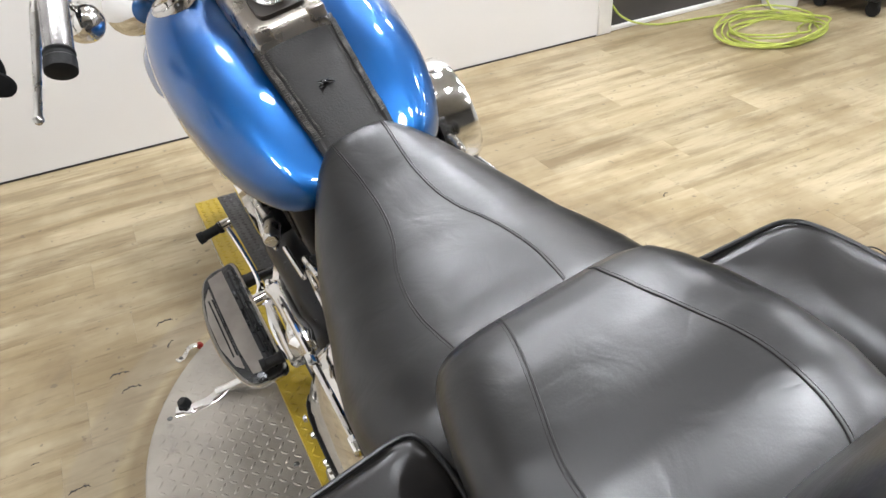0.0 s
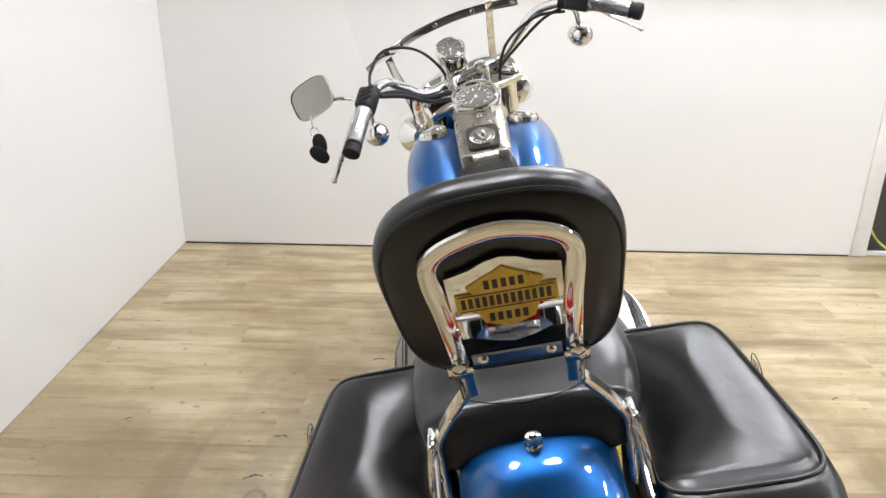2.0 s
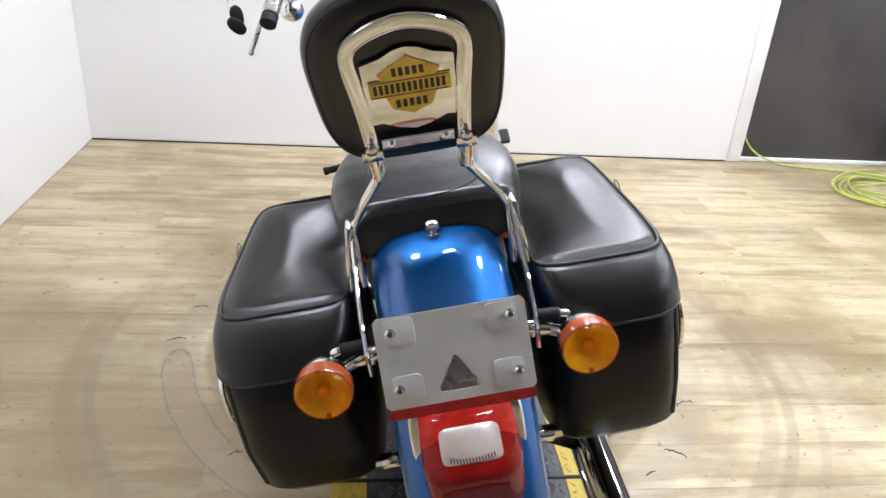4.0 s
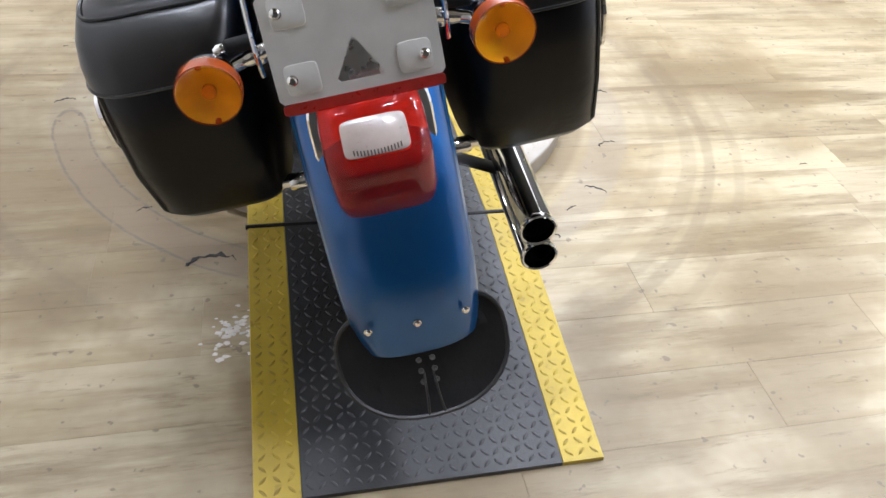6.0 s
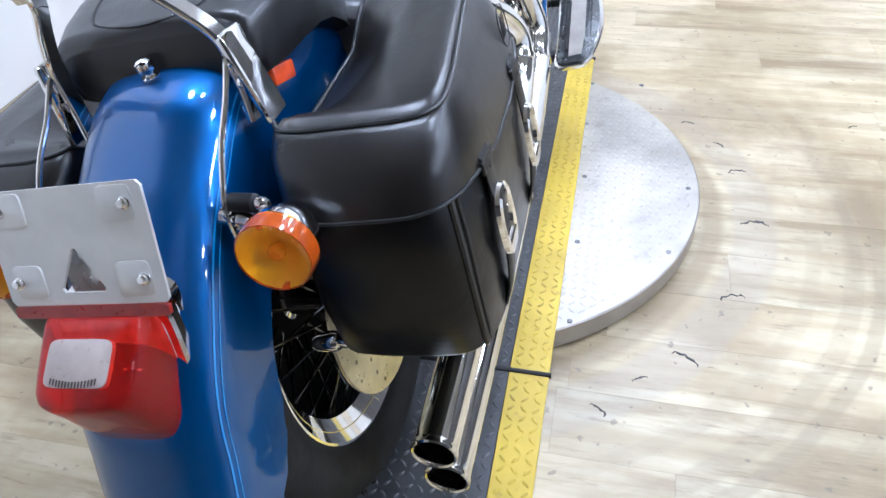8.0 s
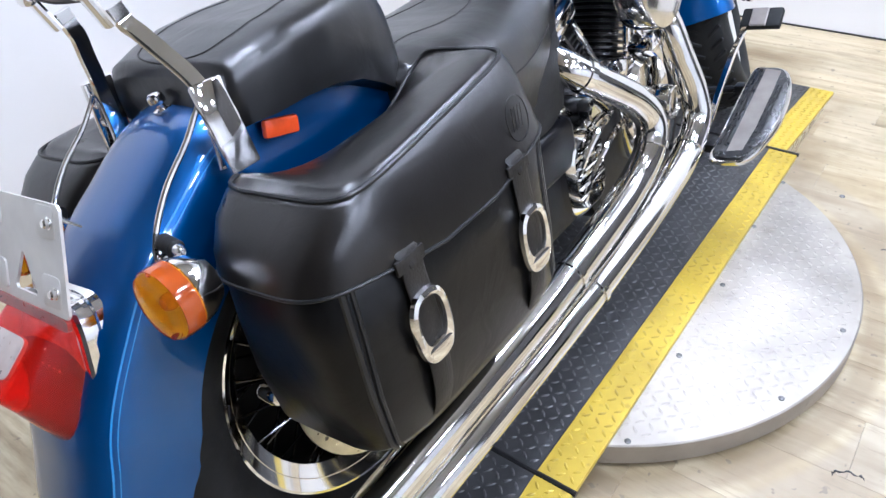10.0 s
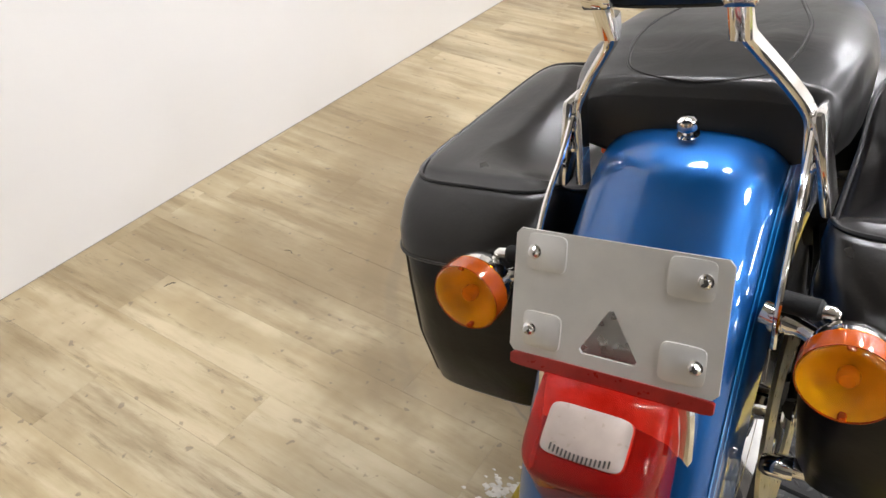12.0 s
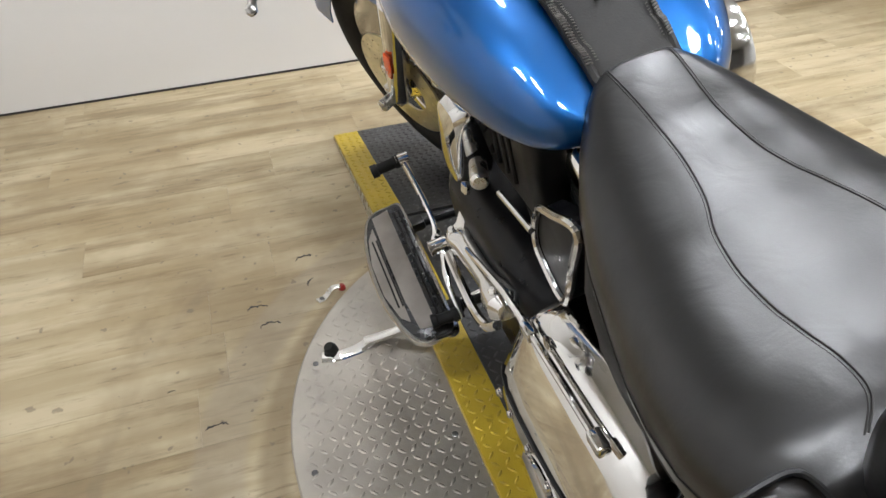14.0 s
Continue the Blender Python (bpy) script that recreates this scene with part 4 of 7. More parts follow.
def turn_signal(s):
    c = Vector((0.173 * s, -0.213, 0.611))
    face = Vector((0.02 * s, -1, 0.04)).normalized()
    bm = bmesh.new()
    m = along(c, face)
    lathe(bm, [(0, -0.034), (0.012, -0.033), (0.026, -0.026), (0.034, -0.012), (0.037, 0.0), (0.037, 0.006), (0.0, 0.006)], m, 36)
    shell = bike_part("turn_signal", bm, M_CHROME, label="chrome turn signal with an amber lens")
    bm = bmesh.new()
    lathe(bm, [(0, 0.005), (0.0375, 0.005), (0.0378, 0.02), (0.0372, 0.0275), (0.0345, 0.032), (0.029, 0.034), (0.014, 0.035), (0, 0.0355)], m, 36)
    bike_part("lens", bm, M_AMBER, shell, "amber plastic lens").visible_shadow = False
    bm = bmesh.new()
    lathe(bm, [(0.0372, 0.007), (0.0382, 0.007), (0.0384, 0.02), (0.0378, 0.027), (0.0368, 0.027), (0.0372, 0.007)], m, 36, caps=False)
    bike_part("lens_rim", bm, M_AMBERCORE, shell, "darker amber lens wall")
    bm = bmesh.new()
    lathe(bm, [(0.0355, 0.0265), (0.033, 0.02), (0.025, 0.012), (0.014, 0.0065), (0.0, 0.006), (0.0, 0.0055), (0.0355, 0.0056), (0.0355, 0.0265)], m, 36, caps=False)
    bike_part("reflector_bowl", bm, M_BOWL, shell)
    bm = bmesh.new()
    lathe(bm, [(0, 0.0062), (0.006, 0.0065), (0.0085, 0.011), (0.0085, 0.018), (0.006, 0.0215), (0.0, 0.0225)], m, 20)
    bike_part("bulb", bm, M_BULB, shell)
    for dv in (-0.0345, 0.0345):
        bm = bmesh.new()
        rounded(bm, (0.007, 0.005, 0.024), 0.0015, m @ Matrix.Translation((0, dv, 0.016)), 1)
        bike_part("lens_tab", bm, M_AMBERCORE, shell)
    bm = bmesh.new()
    tube(bm, catmull([(0.15 * s, -0.2, 0.617), (0.13 * s, -0.19, 0.62), (0.1 * s, -0.185, 0.625)], 5), [0.0085] * 6 + [0.0105] * 5, 12)
    rounded(bm, (0.016, 0.02, 0.02), 0.004, Matrix.Translation((0.112 * s, -0.186, 0.622)))
    bike_part("stalk", bm, M_CHROME, shell)
    bm = bmesh.new()
    lathe(bm, [(0, 0), (0.0095, 0), (0.0095, 0.03), (0.007, 0.033), (0, 0.033)], along((0.115 * s, -0.185, 0.64), (s, -0.15, 0)), 14)
    sb = bike_part("bag_stud", bm, M_RUBBER, label="black rubber stud with a chrome tip")
    bm = bmesh.new()
    lathe(bm, [(0, 0.032), (0.0065, 0.032), (0.0065, 0.041), (0.003, 0.046), (0, 0.046)], along((0.115 * s, -0.185, 0.64), (s, -0.15, 0)), 12)
    bike_part("stud_tip", bm, M_CHROME, sb)


for s in (-1, 1):
    turn_signal(s)


# -- seat --
RIDER = [  # y, half width, top, bottom, fullness of the sides
    (0.195, 0.15, 0.668, 0.58, 0.55), (0.215, 0.178, 0.682, 0.562, 0.56), (0.25, 0.198, 0.69, 0.545, 0.58), (0.3, 0.207, 0.69, 0.53, 0.6), (0.35, 0.205, 0.686, 0.524, 0.62), (0.4, 0.197, 0.684, 0.52, 0.66),
    (0.45, 0.184, 0.685, 0.518, 0.7), (0.52, 0.166, 0.694, 0.53, 0.74), (0.59, 0.139, 0.708, 0.56, 0.78), (0.635, 0.112, 0.722, 0.595, 0.8), (0.665, 0.088, 0.731, 0.63, 0.8), (0.684, 0.064, 0.735, 0.67, 0.8), (0.694, 0.048, 0.73, 0.69, 0.8)]
PILLION = [
    (-0.0555, 0.112, 0.735, 0.71, 0.5), (-0.055, 0.122, 0.762, 0.708, 0.44), (-0.046, 0.131, 0.778, 0.706, 0.4), (-0.01, 0.142, 0.788, 0.706, 0.38), (0.03, 0.147, 0.796, 0.708, 0.37), (0.08, 0.146, 0.8, 0.704, 0.36),
    (0.13, 0.138, 0.801, 0.69, 0.36), (0.17, 0.13, 0.799, 0.668, 0.37), (0.196, 0.123, 0.794, 0.65, 0.38), (0.212, 0.117, 0.782, 0.64, 0.4), (0.221, 0.11, 0.762, 0.638, 0.44), (0.226, 0.098, 0.728, 0.642, 0.5)]


def seat_row(table, y):
    for a, b in zip(table, table[1:]):
        if y <= b[0]:
            t = max(0.0, (y - a[0]) / (b[0] - a[0]))
            return [u + (v - u) * t for u, v in zip(a[1:], b[1:])]
    return list(table[-1][1:])


def seat_height(table, x, y):
    hw, top, bot, p = seat_row(table, y)
    e = 0.36 if table is PILLION else 0.48
    c = min(1.0, abs(x) / hw) ** (1 / (0.9 * p))
    return bot + (top - bot) * max(0.0, math.sin(math.acos(min(1.0, c)))) ** e


def cushion(table):
    """A padded cushion: arched rows with a tucked-in, slightly rounded underside."""
    bm = bmesh.new()
    rings = []
    e = 0.36 if table is PILLION else 0.48
    for p in catmull([(r[0], 0, 0) for r in table], 4):
        y = min(max(p.x, table[0][0]), table[-1][0])
        hw, top, bot, q = seat_row(table, y)
        ring = []
        for k in range(49):
            a = math.pi * k / 48
            c, s = math.cos(a), math.sin(a)
            tuck = 1 - (0.06 if table is PILLION else 0.16) * (1 - abs(s) ** e) ** 1.4
            ring.append(Vector((hw * tuck * math.copysign(abs(c) ** (0.9 * q), c), y, bot + (top - bot) * abs(s) ** e)))
        for k in range(1, 10):
            t = k / 10
            ring.append(Vector((-hw * (0.92 if table is PILLION else 0.82) * (1 - 2 * t), y, bot - 0.014 * math.sin(math.pi * t) ** 0.5)))
        rings.append(ring)
    loft(bm, rings)
    return bm


seat = bike_part("seat", cushion(RIDER), M_SEAT, label="black two-up vinyl seat with stitched seams", sharp=60)
pillion = bike_part("pillion_seat", cushion(PILLION), M_SEAT, seat, "raised rear cushion of the seat", sharp=60)


def seam(table, points, radius=0.0011):
    """A doubled line of stitching that follows the cushion's top."""
    bm = bmesh.new()
    line = [Vector((p.x, p.y, seat_height(table, p.x, p.y) + 0.0001)) for p in catmull([(x, y, 0) for x, y in points], 10)]
    tube(bm, line, radius, 6)
    tube(bm, [p + Vector((0.0032 if p.x > 0 else -0.0032, 0, -0.0007)) for p in line], radius * 0.7, 5)
    return bm


for s in (-1, 1):
    bike_part("seam", seam(RIDER, [(0.037 * s, 0.69), (0.036 * s, 0.665), (0.032 * s, 0.6), (0.034 * s, 0.54), (0.044 * s, 0.49), (0.06 * s, 0.45), (0.07 * s, 0.405), (0.073 * s, 0.36), (0.07 * s, 0.32), (0.066 * s, 0.285), (0.07 * s, 0.258), (0.09 * s, 0.236)]), M_SEAM, seat)
    bike_part("seam", seam(PILLION, [(0.044 * s, 0.205), (0.047 * s, 0.18), (0.055 * s, 0.145), (0.067 * s, 0.105), (0.079 * s, 0.065), (0.082 * s, 0.035), (0.08 * s, 0.0), (0.068 * s, -0.03), (0.035 * s, -0.044), (0.0, -0.047)]), M_SEAM, pillion)
    # seam round the hip of the rider's cushion
    bm = bmesh.new()
    hip = []
    for k in range(26):
        y = 0.23 + 0.3 * k / 25
        hw, top, bot, q = seat_row(RIDER, y)
        a = 0.2 + 0.08 * (k / 25)
        high = math.sin(a) ** 0.48
        hip.append(Vector((s * (hw * (1 - 0.16 * (1 - high) ** 1.4) * math.cos(a) ** (0.9 * q) + 0.0004), y, bot + (top - bot) * high)))
    tube(bm, hip, 0.0011, 6)
    bike_part("seam", bm, M_SEAM, seat)
# skirt under the rider's seat
bm = bmesh.new()
loft(bm, [[Vector((x, y, z)) for x, y in superring(0, 0.42, hx, hy, 3.5, 36)] for z, hx, hy in ((0.42, 0.12, 0.17), (0.47, 0.15, 0.2), (0.54, 0.156, 0.215), (0.6, 0.15, 0.21))])
bike_part("seat_pan", bm, M_RUBBER, seat)

# -- backrest on its chrome upright --
PAD_UP, PAD_OUT, PAD0 = Vector((0, -0.34, 0.94)).normalized(), Vector((0, -0.94, -0.34)).normalized(), Vector((0, -0.108, 0.862))


def pad_at(x, v, n):
    return PAD0 + Vector((x, 0, 0)) + PAD_UP * v + PAD_OUT * n


def pad_outline(grow):
    pts = []
    n = 56
    for q in range(n):
        a = 2 * math.pi * (q + 0.5) / n
        c, s = math.cos(a), math.sin(a)
        p = 3.0 if s > 0 else 4.2
        x, v = math.copysign(abs(c) ** (2 / p), c), math.copysign(abs(s) ** (2 / p), s)
        hw = 0.116 + 0.008 * v
        pts.append((x * (hw + grow), 0.111 + v * (0.111 + grow) + (0.008 * (1 - (x * x)) if s > 0 else -0.003 * (1 - x * x))))
    return pts


bm = bmesh.new()
rings = []
for n, g in ((-0.05, -0.1), (-0.049, -0.06), (-0.045, -0.025), (-0.037, -0.006), (-0.027, 0.0), (-0.015, 0.001), (-0.006, -0.002), (0.0, -0.009), (0.002, -0.03), (0.002, -0.1)):
    rings.append([pad_at(x, v, n) for x, v in pad_outline(g)])
loft(bm, rings)
backrest = bike_part("backrest", bm, M_SEAT, label="black padded backrest on a chrome upright with a badge", sharp=60)
bm = bmesh.new()
tube(bm, [pad_at(x, v, -0.003) for x, v in pad_outline(-0.0055)], 0.0026, 6, closed=True)
bike_part("pad_piping", bm, M_PIPING, backrest)
bm = bmesh.new()
loop = [(-0.056, -0.02), (-0.058, 0.04), (-0.062, 0.1), (-0.067, 0.15), (-0.062, 0.172), (-0.04, 0.187), (0.0, 0.196), (0.04, 0.187), (0.062, 0.172), (0.067, 0.15), (0.062, 0.1), (0.058, 0.04), (0.056, -0.02)]
line = [pad_at(x, v, 0.011) for x, v in [(p.x, p.y) for p in catmull([(a, b, 0) for a, b in loop], 6)]]
rings = []
for i, p in enumerate(line):
    d = (line[min(i + 1, len(line) - 1)] - line[max(i - 1, 0)]).normalized()
    w = PAD_OUT.cross(d).normalized()
    ring = []
    for a in range(10):
        t = 2 * math.pi * a / 10
        ring.append(p + w * 0.0095 * math.copysign(abs(math.cos(t)) ** 0.6, math.cos(t)) + PAD_OUT * 0.0045 * math.copysign(abs(math.sin(t)) ** 0.6, math.sin(t)))
    rings.append(ring)
loft(bm, rings)
upright = bike_part("upright", bm, M_CHROME, backrest, "chrome looped upright")
# badge panel between the uprights: shield shape in gold, bars for the lettering
bm = bmesh.new()
top = [(-0.054, 0.146), (-0.03, 0.152), (-0.015, 0.16), (0, 0.163), (0.015, 0.16), (0.03, 0.152), (0.054, 0.146)]
bot = [(0.054, 0.062), (0.04, 0.064), (0.02, 0.055), (0, 0.05), (-0.02, 0.055), (-0.04, 0.064), (-0.054, 0.062)]
loft(bm, [[pad_at(x, v, n) for x, v in top + bot] for n in (0.006, 0.009)])
bike_part("badge_panel", bm, M_MIRRORPLATE, backrest, "mirror-polished metal badge panel")


def badge(points, n0, n1, mat, label):
    bm = bmesh.new()
    loft(bm, [[pad_at(x, v, n) for x, v in points] for n in (n0, n1)])
    bike_part("badge", bm, mat, backrest, label)


badge([(-0.03, 0.124), (-0.036, 0.132), (-0.022, 0.14), (-0.008, 0.147), (0, 0.153), (0.008, 0.147), (0.022, 0.14), (0.036, 0.132), (0.03, 0.124), (0.048, 0.124), (0.048, 0.101), (0.03, 0.101), (0.024, 0.084), (0, 0.074),
       (-0.024, 0.084), (-0.03, 0.101), (-0.048, 0.101), (-0.048, 0.124)], 0.0092, 0.0112, M_GOLD, "gold enamel shield shape")
bm = bmesh.new()
for x0, x1, v0, v1 in ((-0.045, 0.045, 0.1215, 0.1228), (-0.045, 0.045, 0.1022, 0.1035)):
    loft(bm, [[pad_at(x, v, n) for x, v in ((x0, v0), (x1, v0), (x1, v1), (x0, v1))] for n in (0.011, 0.0116)])
for k in range(13):
    x0 = -0.043 + k * 0.0067
    loft(bm, [[pad_at(x, v, n) for x, v in ((x0, 0.106), (x0 + 0.0042, 0.106), (x0 + 0.0042, 0.119), (x0, 0.119))] for n in (0.011, 0.0116)])
for k in range(5):
    x0 = -0.019 + k * 0.008
    loft(bm, [[pad_at(x, v, n) for x, v in ((x0, 0.128), (x0 + 0.005, 0.128), (x0 + 0.005, 0.139), (x0, 0.139))] for n in (0.011, 0.0116)])
    loft(bm, [[pad_at(x, v, n) for x, v in ((x0, 0.085), (x0 + 0.005, 0.085), (x0 + 0.005, 0.096), (x0, 0.096))] for n in (0.011, 0.0116)])
bike_part("badge_lettering", bm, M_BADGEBLACK, backrest)
bm = bmesh.new()
strip(bm, [pad_at(x, 0.035 - 0.0 * x, 0.012) for x in (-0.045, -0.02, 0.0, 0.02, 0.045)], 0.015, 0.006, PAD_UP)
bike_part("crossbar", bm, M_CHROME, backrest, "chrome cross strap")
me = mesh_of("crossbar_bolt", bolt_head(0.0045, 0.004), M_CHROME)
for x in (-0.034, 0.034):
    share("crossbar_bolt", me, backrest, along(pad_at(x, 0.035, 0.015), PAD_OUT))
for s in (-1, 1):
    bm = bmesh.new()
    rounded(bm, (0.027, 0.014, 0.016), 0.003, along(pad_at(0.059 * s, 0.022, 0.012), PAD_UP) @ Matrix.Rotation(0, 4, "Z"))
    lathe(bm, [(0, 0), (0.006, 0), (0.0075, 0.003), (0.0075, 0.008), (0.0, 0.012)], along(pad_at(0.059 * s, 0.036, 0.016), PAD_OUT), 14)
    bike_part("clamp", bm, M_CHROME, backrest)
    # lower strut: elbow out to the side plate
    bm = bmesh.new()
    strip(bm, catmull([(0.057 * s, -0.1, 0.856), (0.059 * s, -0.096, 0.838), (0.066 * s, -0.09, 0.825), (0.084 * s, -0.083, 0.8), (0.1 * s, -0.076, 0.775), (0.108 * s, -0.074, 0.757), (0.109 * s, -0.074, 0.735), (0.109 * s, -0.076, 0.7), (0.108 * s, -0.08, 0.672)], 5), 0.021, 0.009, (0, -1, -0.1))
    strut = bike_part("side_strut", bm, M_CHROME, backrest, "chrome bent side strut")
    for v in (0.755, 0.738, 0.715):
        bm = bmesh.new()
        lathe(bm, [(0, 0), (0.006, 0), (0.006, 0.004), (0.003, 0.006), (0, 0.006)], along((0.1125 * s, -0.083, v), (s, -0.3, 0)), 10)
        bike_part("strut_bolt", bm, M_CHROME, strut)
    bm = bmesh.new()
    rounded(bm, (0.01, 0.04, 0.1), 0.004, Matrix.Translation((0.122 * s, -0.072, 0.718)) @ Matrix.Rotation(radians(-9 * s), 4, 'Y'))
    bike_part("side_plate", bm, M_CHROME, strut)
    # thin chrome rail beside the fender
    bm = bmesh.new()
    tube(bm, catmull([(0.112 * s, -0.085, 0.75), (0.113 * s, -0.115, 0.72), (0.114 * s, -0.16, 0.685), (0.114 * s, -0.195, 0.64), (0.113 * s, -0.2, 0.6)], 6), 0.0032, 8)
    rail = bike_part("bag_rail", bm, M_CHROME, label="thin chrome saddlebag rail")
    bm = bmesh.new()
    rounded(bm, (0.05, 0.02, 0.016), 0.005, Matrix.Translation((0.135 * s, -0.145, 0.402)))
    lathe(bm, [(0, -0.016), (0.01, -0.016), (0.012, -0.01), (0.012, 0.01), (0.01, 0.016), (0, 0.016)], along((0.116 * s, -0.148, 0.4), (1, 0, 0)), 16)
    bike_part("rail_foot", bm, M_CHROME, rail)
    # orange side reflector under the seat edge
    bm = bmesh.new()
    rounded(bm, (0.01, 0.05, 0.022), 0.004, Matrix.Translation((0.108 * s, 0.004, 0.682)) @ Matrix.Rotation(radians(-14), 4, "X"))
    bike_part("side_reflector", bm, M_ORANGE, label="orange-red side reflector")


# -- saddlebags --
def saddlebag(s):
    """s: 1 or -1 for the side. Rings from the base up; the top sags towards the fender."""
    n = 64

    def ring(z, x0, x1, y0, y1, p, grow=0.0):
        return [(s * (x), y, z) for x, y in superring((x0 + x1) / 2, (y0 + y1) / 2, (x1 - x0) / 2 + grow, (y1 - y0) / 2 + grow, p, n)]

    def smooth(a, b, v):
        t = min(1.0, max(0.0, (v - a) / (b - a)))
        return t * t * (3 - 2 * t)

    def top_z(x, y):
        """Lid height: rising forward, falling off steeply on the inner side between its two corners."""
        v = min(1.0, max(0.0, (y + 0.11) / 0.35))
        u = smooth(0.25, 0.135, abs(x))
        return 0.67 + 0.024 * v - 0.06 * u * math.sin(math.pi * min(1.0, max(0.0, (v - 0.06) / 0.94))) ** 0.8 - 0.009 * math.sin(math.pi * v) * smooth(0.33, 0.25, abs(x))

    def taper(x, y):
        """The lid narrows and shortens towards the front outer corner."""
        v = min(1.0, max(0.0, (y + 0.1) / 0.33))
        k = min(1.0, max(0.0, (abs(x) - 0.14) / 0.18))
        return x - s * 0.03 * k * v ** 1.3, y - 0.02 * k * v

    low = 0.004 * s
    levels = [(0.378, 0.14, 0.308 + low, -0.14, 0.182, 4), (0.383, 0.13, 0.318 + low, -0.155, 0.195, 4.8), (0.4, 0.124, 0.326 + low, -0.168, 0.206, 5.4), (0.47, 0.12, 0.336, -0.176, 0.215, 4.7), (0.54, 0.121, 0.34, -0.177, 0.221, 4),
              (0.598, 0.127, 0.338, -0.173, 0.228, 4), (0.603, 0.132, 0.333, -0.167, 0.223, 4)]
    bm = bmesh.new()
    loft(bm, [[Vector(p) for p in ring(*lv)] for lv in levels])
    body = bike_part("saddlebag", bm, M_LEATHER, label="black leather saddlebag with buckled straps and piped lid", sharp=60)
    # lid: overlapping skirt, then the sagging top
    bm = bmesh.new()

    def lid_edge(x, y):
        v = (y + 0.19) / 0.42
        return 0.598 - 0.016 * math.sin(math.pi * min(1, max(0, v))) + 0.006 * math.sin(9 * v)

    skirt = [(0.0, 0.127, 0.338, -0.173, 0.228, 4, 0.001), (0.0, 0.127, 0.338, -0.173, 0.228, 4, 0.0052), (0.35, 0.131, 0.336, -0.164, 0.232, 4.4, 0.0055), (0.7, 0.13, 0.33, -0.138, 0.233, 6.5, 0.0045), (0.93, 0.13, 0.325, -0.116, 0.236, 8, 0.002), (1.0, 0.13, 0.322, -0.108, 0.236, 8.5, 0.0)]
    rows = []
    for t, x0, x1, y0, y1, p, g in skirt:
        row = []
        for x, y, _ in ring(0, x0, x1, y0, y1, p, g):
            bow = math.copysign(0.01 * t * max(0.0, 1 - ((abs(x) - 0.225) / 0.095) ** 2) * (y < -0.06), y - 0.068)
            tx, ty = taper(x, y)
            row.append(Vector((x + (tx - x) * t, y + (ty - y) * t + bow, lid_edge(x, y) * (1 - t) + top_z(x, y) * t)))
        rows.append(row)
    cx, cy = s * 0.225, 0.068
    for sc in (0.975, 0.94, 0.89, 0.82, 0.74, 0.65, 0.55, 0.45, 0.34, 0.22, 0.1, 0.02):
        row = []
        for x, y, _ in ring(0, 0.13, 0.322, -0.11, 0.236, 8.5 - 5 * (1 - sc)):
            px, py = cx + (x - cx) * sc, cy + (y - cy) * sc
            puff = 0.012 * (1 - sc ** 3) ** 0.6 - 0.004 * (sc > 0.96)
            row.append(Vector((*taper(px, py), top_z(px, py) + puff)))
        rows.append(row)
    loft(bm, rows)
    lid = bike_part("lid", bm, M_LID, body, "soft sagging leather lid", sharp=60)
    bm = bmesh.new()
    tube(bm, rows[5], 0.0028, 7, closed=True)
    tube(bm, [p + Vector((0, 0, 0.0015)) for p in rows[1]], 0.0022, 6, closed=True)
    bike_part("piping", bm, M_PIPING, body, "raised black piping")
    # welts down the corners, lying on the leather
    def skin(z, k):
        for lo, hi in zip(levels, levels[1:]):
            if z <= hi[0]:
                t = (z - lo[0]) / (hi[0] - lo[0])
                p, q = ring(*lo)[k], ring(*hi)[k]
                return Vector((p[0] + (q[0] - p[0]) * t, p[1] + (q[1] - p[1]) * t, z))
        return Vector(ring(*levels[-1])[k])

    for k0 in (n - 9, 8):
        for dk, rr in ((0, 0.0042), (1 if k0 > n // 2 else -1, 0.003)):
            bm = bmesh.new()
            tube(bm, [skin(0.39 + 0.205 * j / 15, (k0 + dk) % n) for j in range(16)], rr, 7)
            bike_part("welt", bm, M_PIPING, body)
    # straps with buckles
    for y0, zb in ((-0.074, 0.516), (0.121, 0.5)):
        bm = bmesh.new()
        line = [(s * 0.336, y0, 0.607), (s * 0.342, y0, 0.597), (s * 0.343, y0, 0.57), (s * 0.345, y0, zb), (s * 0.3425, y0, 0.46), (s * 0.337, y0 - 0.001, 0.425), (s * 0.328, y0 - 0.002, 0.4)]
        strip(bm, catmull(line, 4), 0.031, 0.0045, (0, 1, 0))
        strap = bike_part("strap", bm, M_STRAP, body, "worn leather strap")
        bm = bmesh.new()
        rings = []
        for h, a, b in ((0.346, 0.028, 0.043), (0.351, 0.027, 0.042), (0.353, 0.0235, 0.0375), (0.351, 0.0195, 0.032), (0.346, 0.0185, 0.031)):
            rings.append([Vector((s * h, y0 + p, zb + q + (0.002 if q > 0 or b > 0.0375 else 0.009) * (b < 0.0375))) for p, q in superring(0, 0, a, b, 2.7, 36)])
        loft(bm, rings + [rings[0]], caps=False)
        tube(bm, [(s * 0.3485, y0 - 0.02, zb - 0.024), (s * 0.3485, y0 + 0.02, zb - 0.024)], 0.0042, 8)
        bike_part("buckle", bm, M_CHROME, strap, "chrome oval buckle")
        for k in range(3):
            bm = bmesh.new()
            lathe(bm, [(0, 0), (0.0022, 0), (0.0022, 0.001), (0, 0.001)], along((s * 0.346, y0, zb - 0.018 + 0.016 * k), (s, 0, 0)), 8)
            bike_part("strap_hole", bm, M_BADGEBLACK, strap)
        bm = bmesh.new()
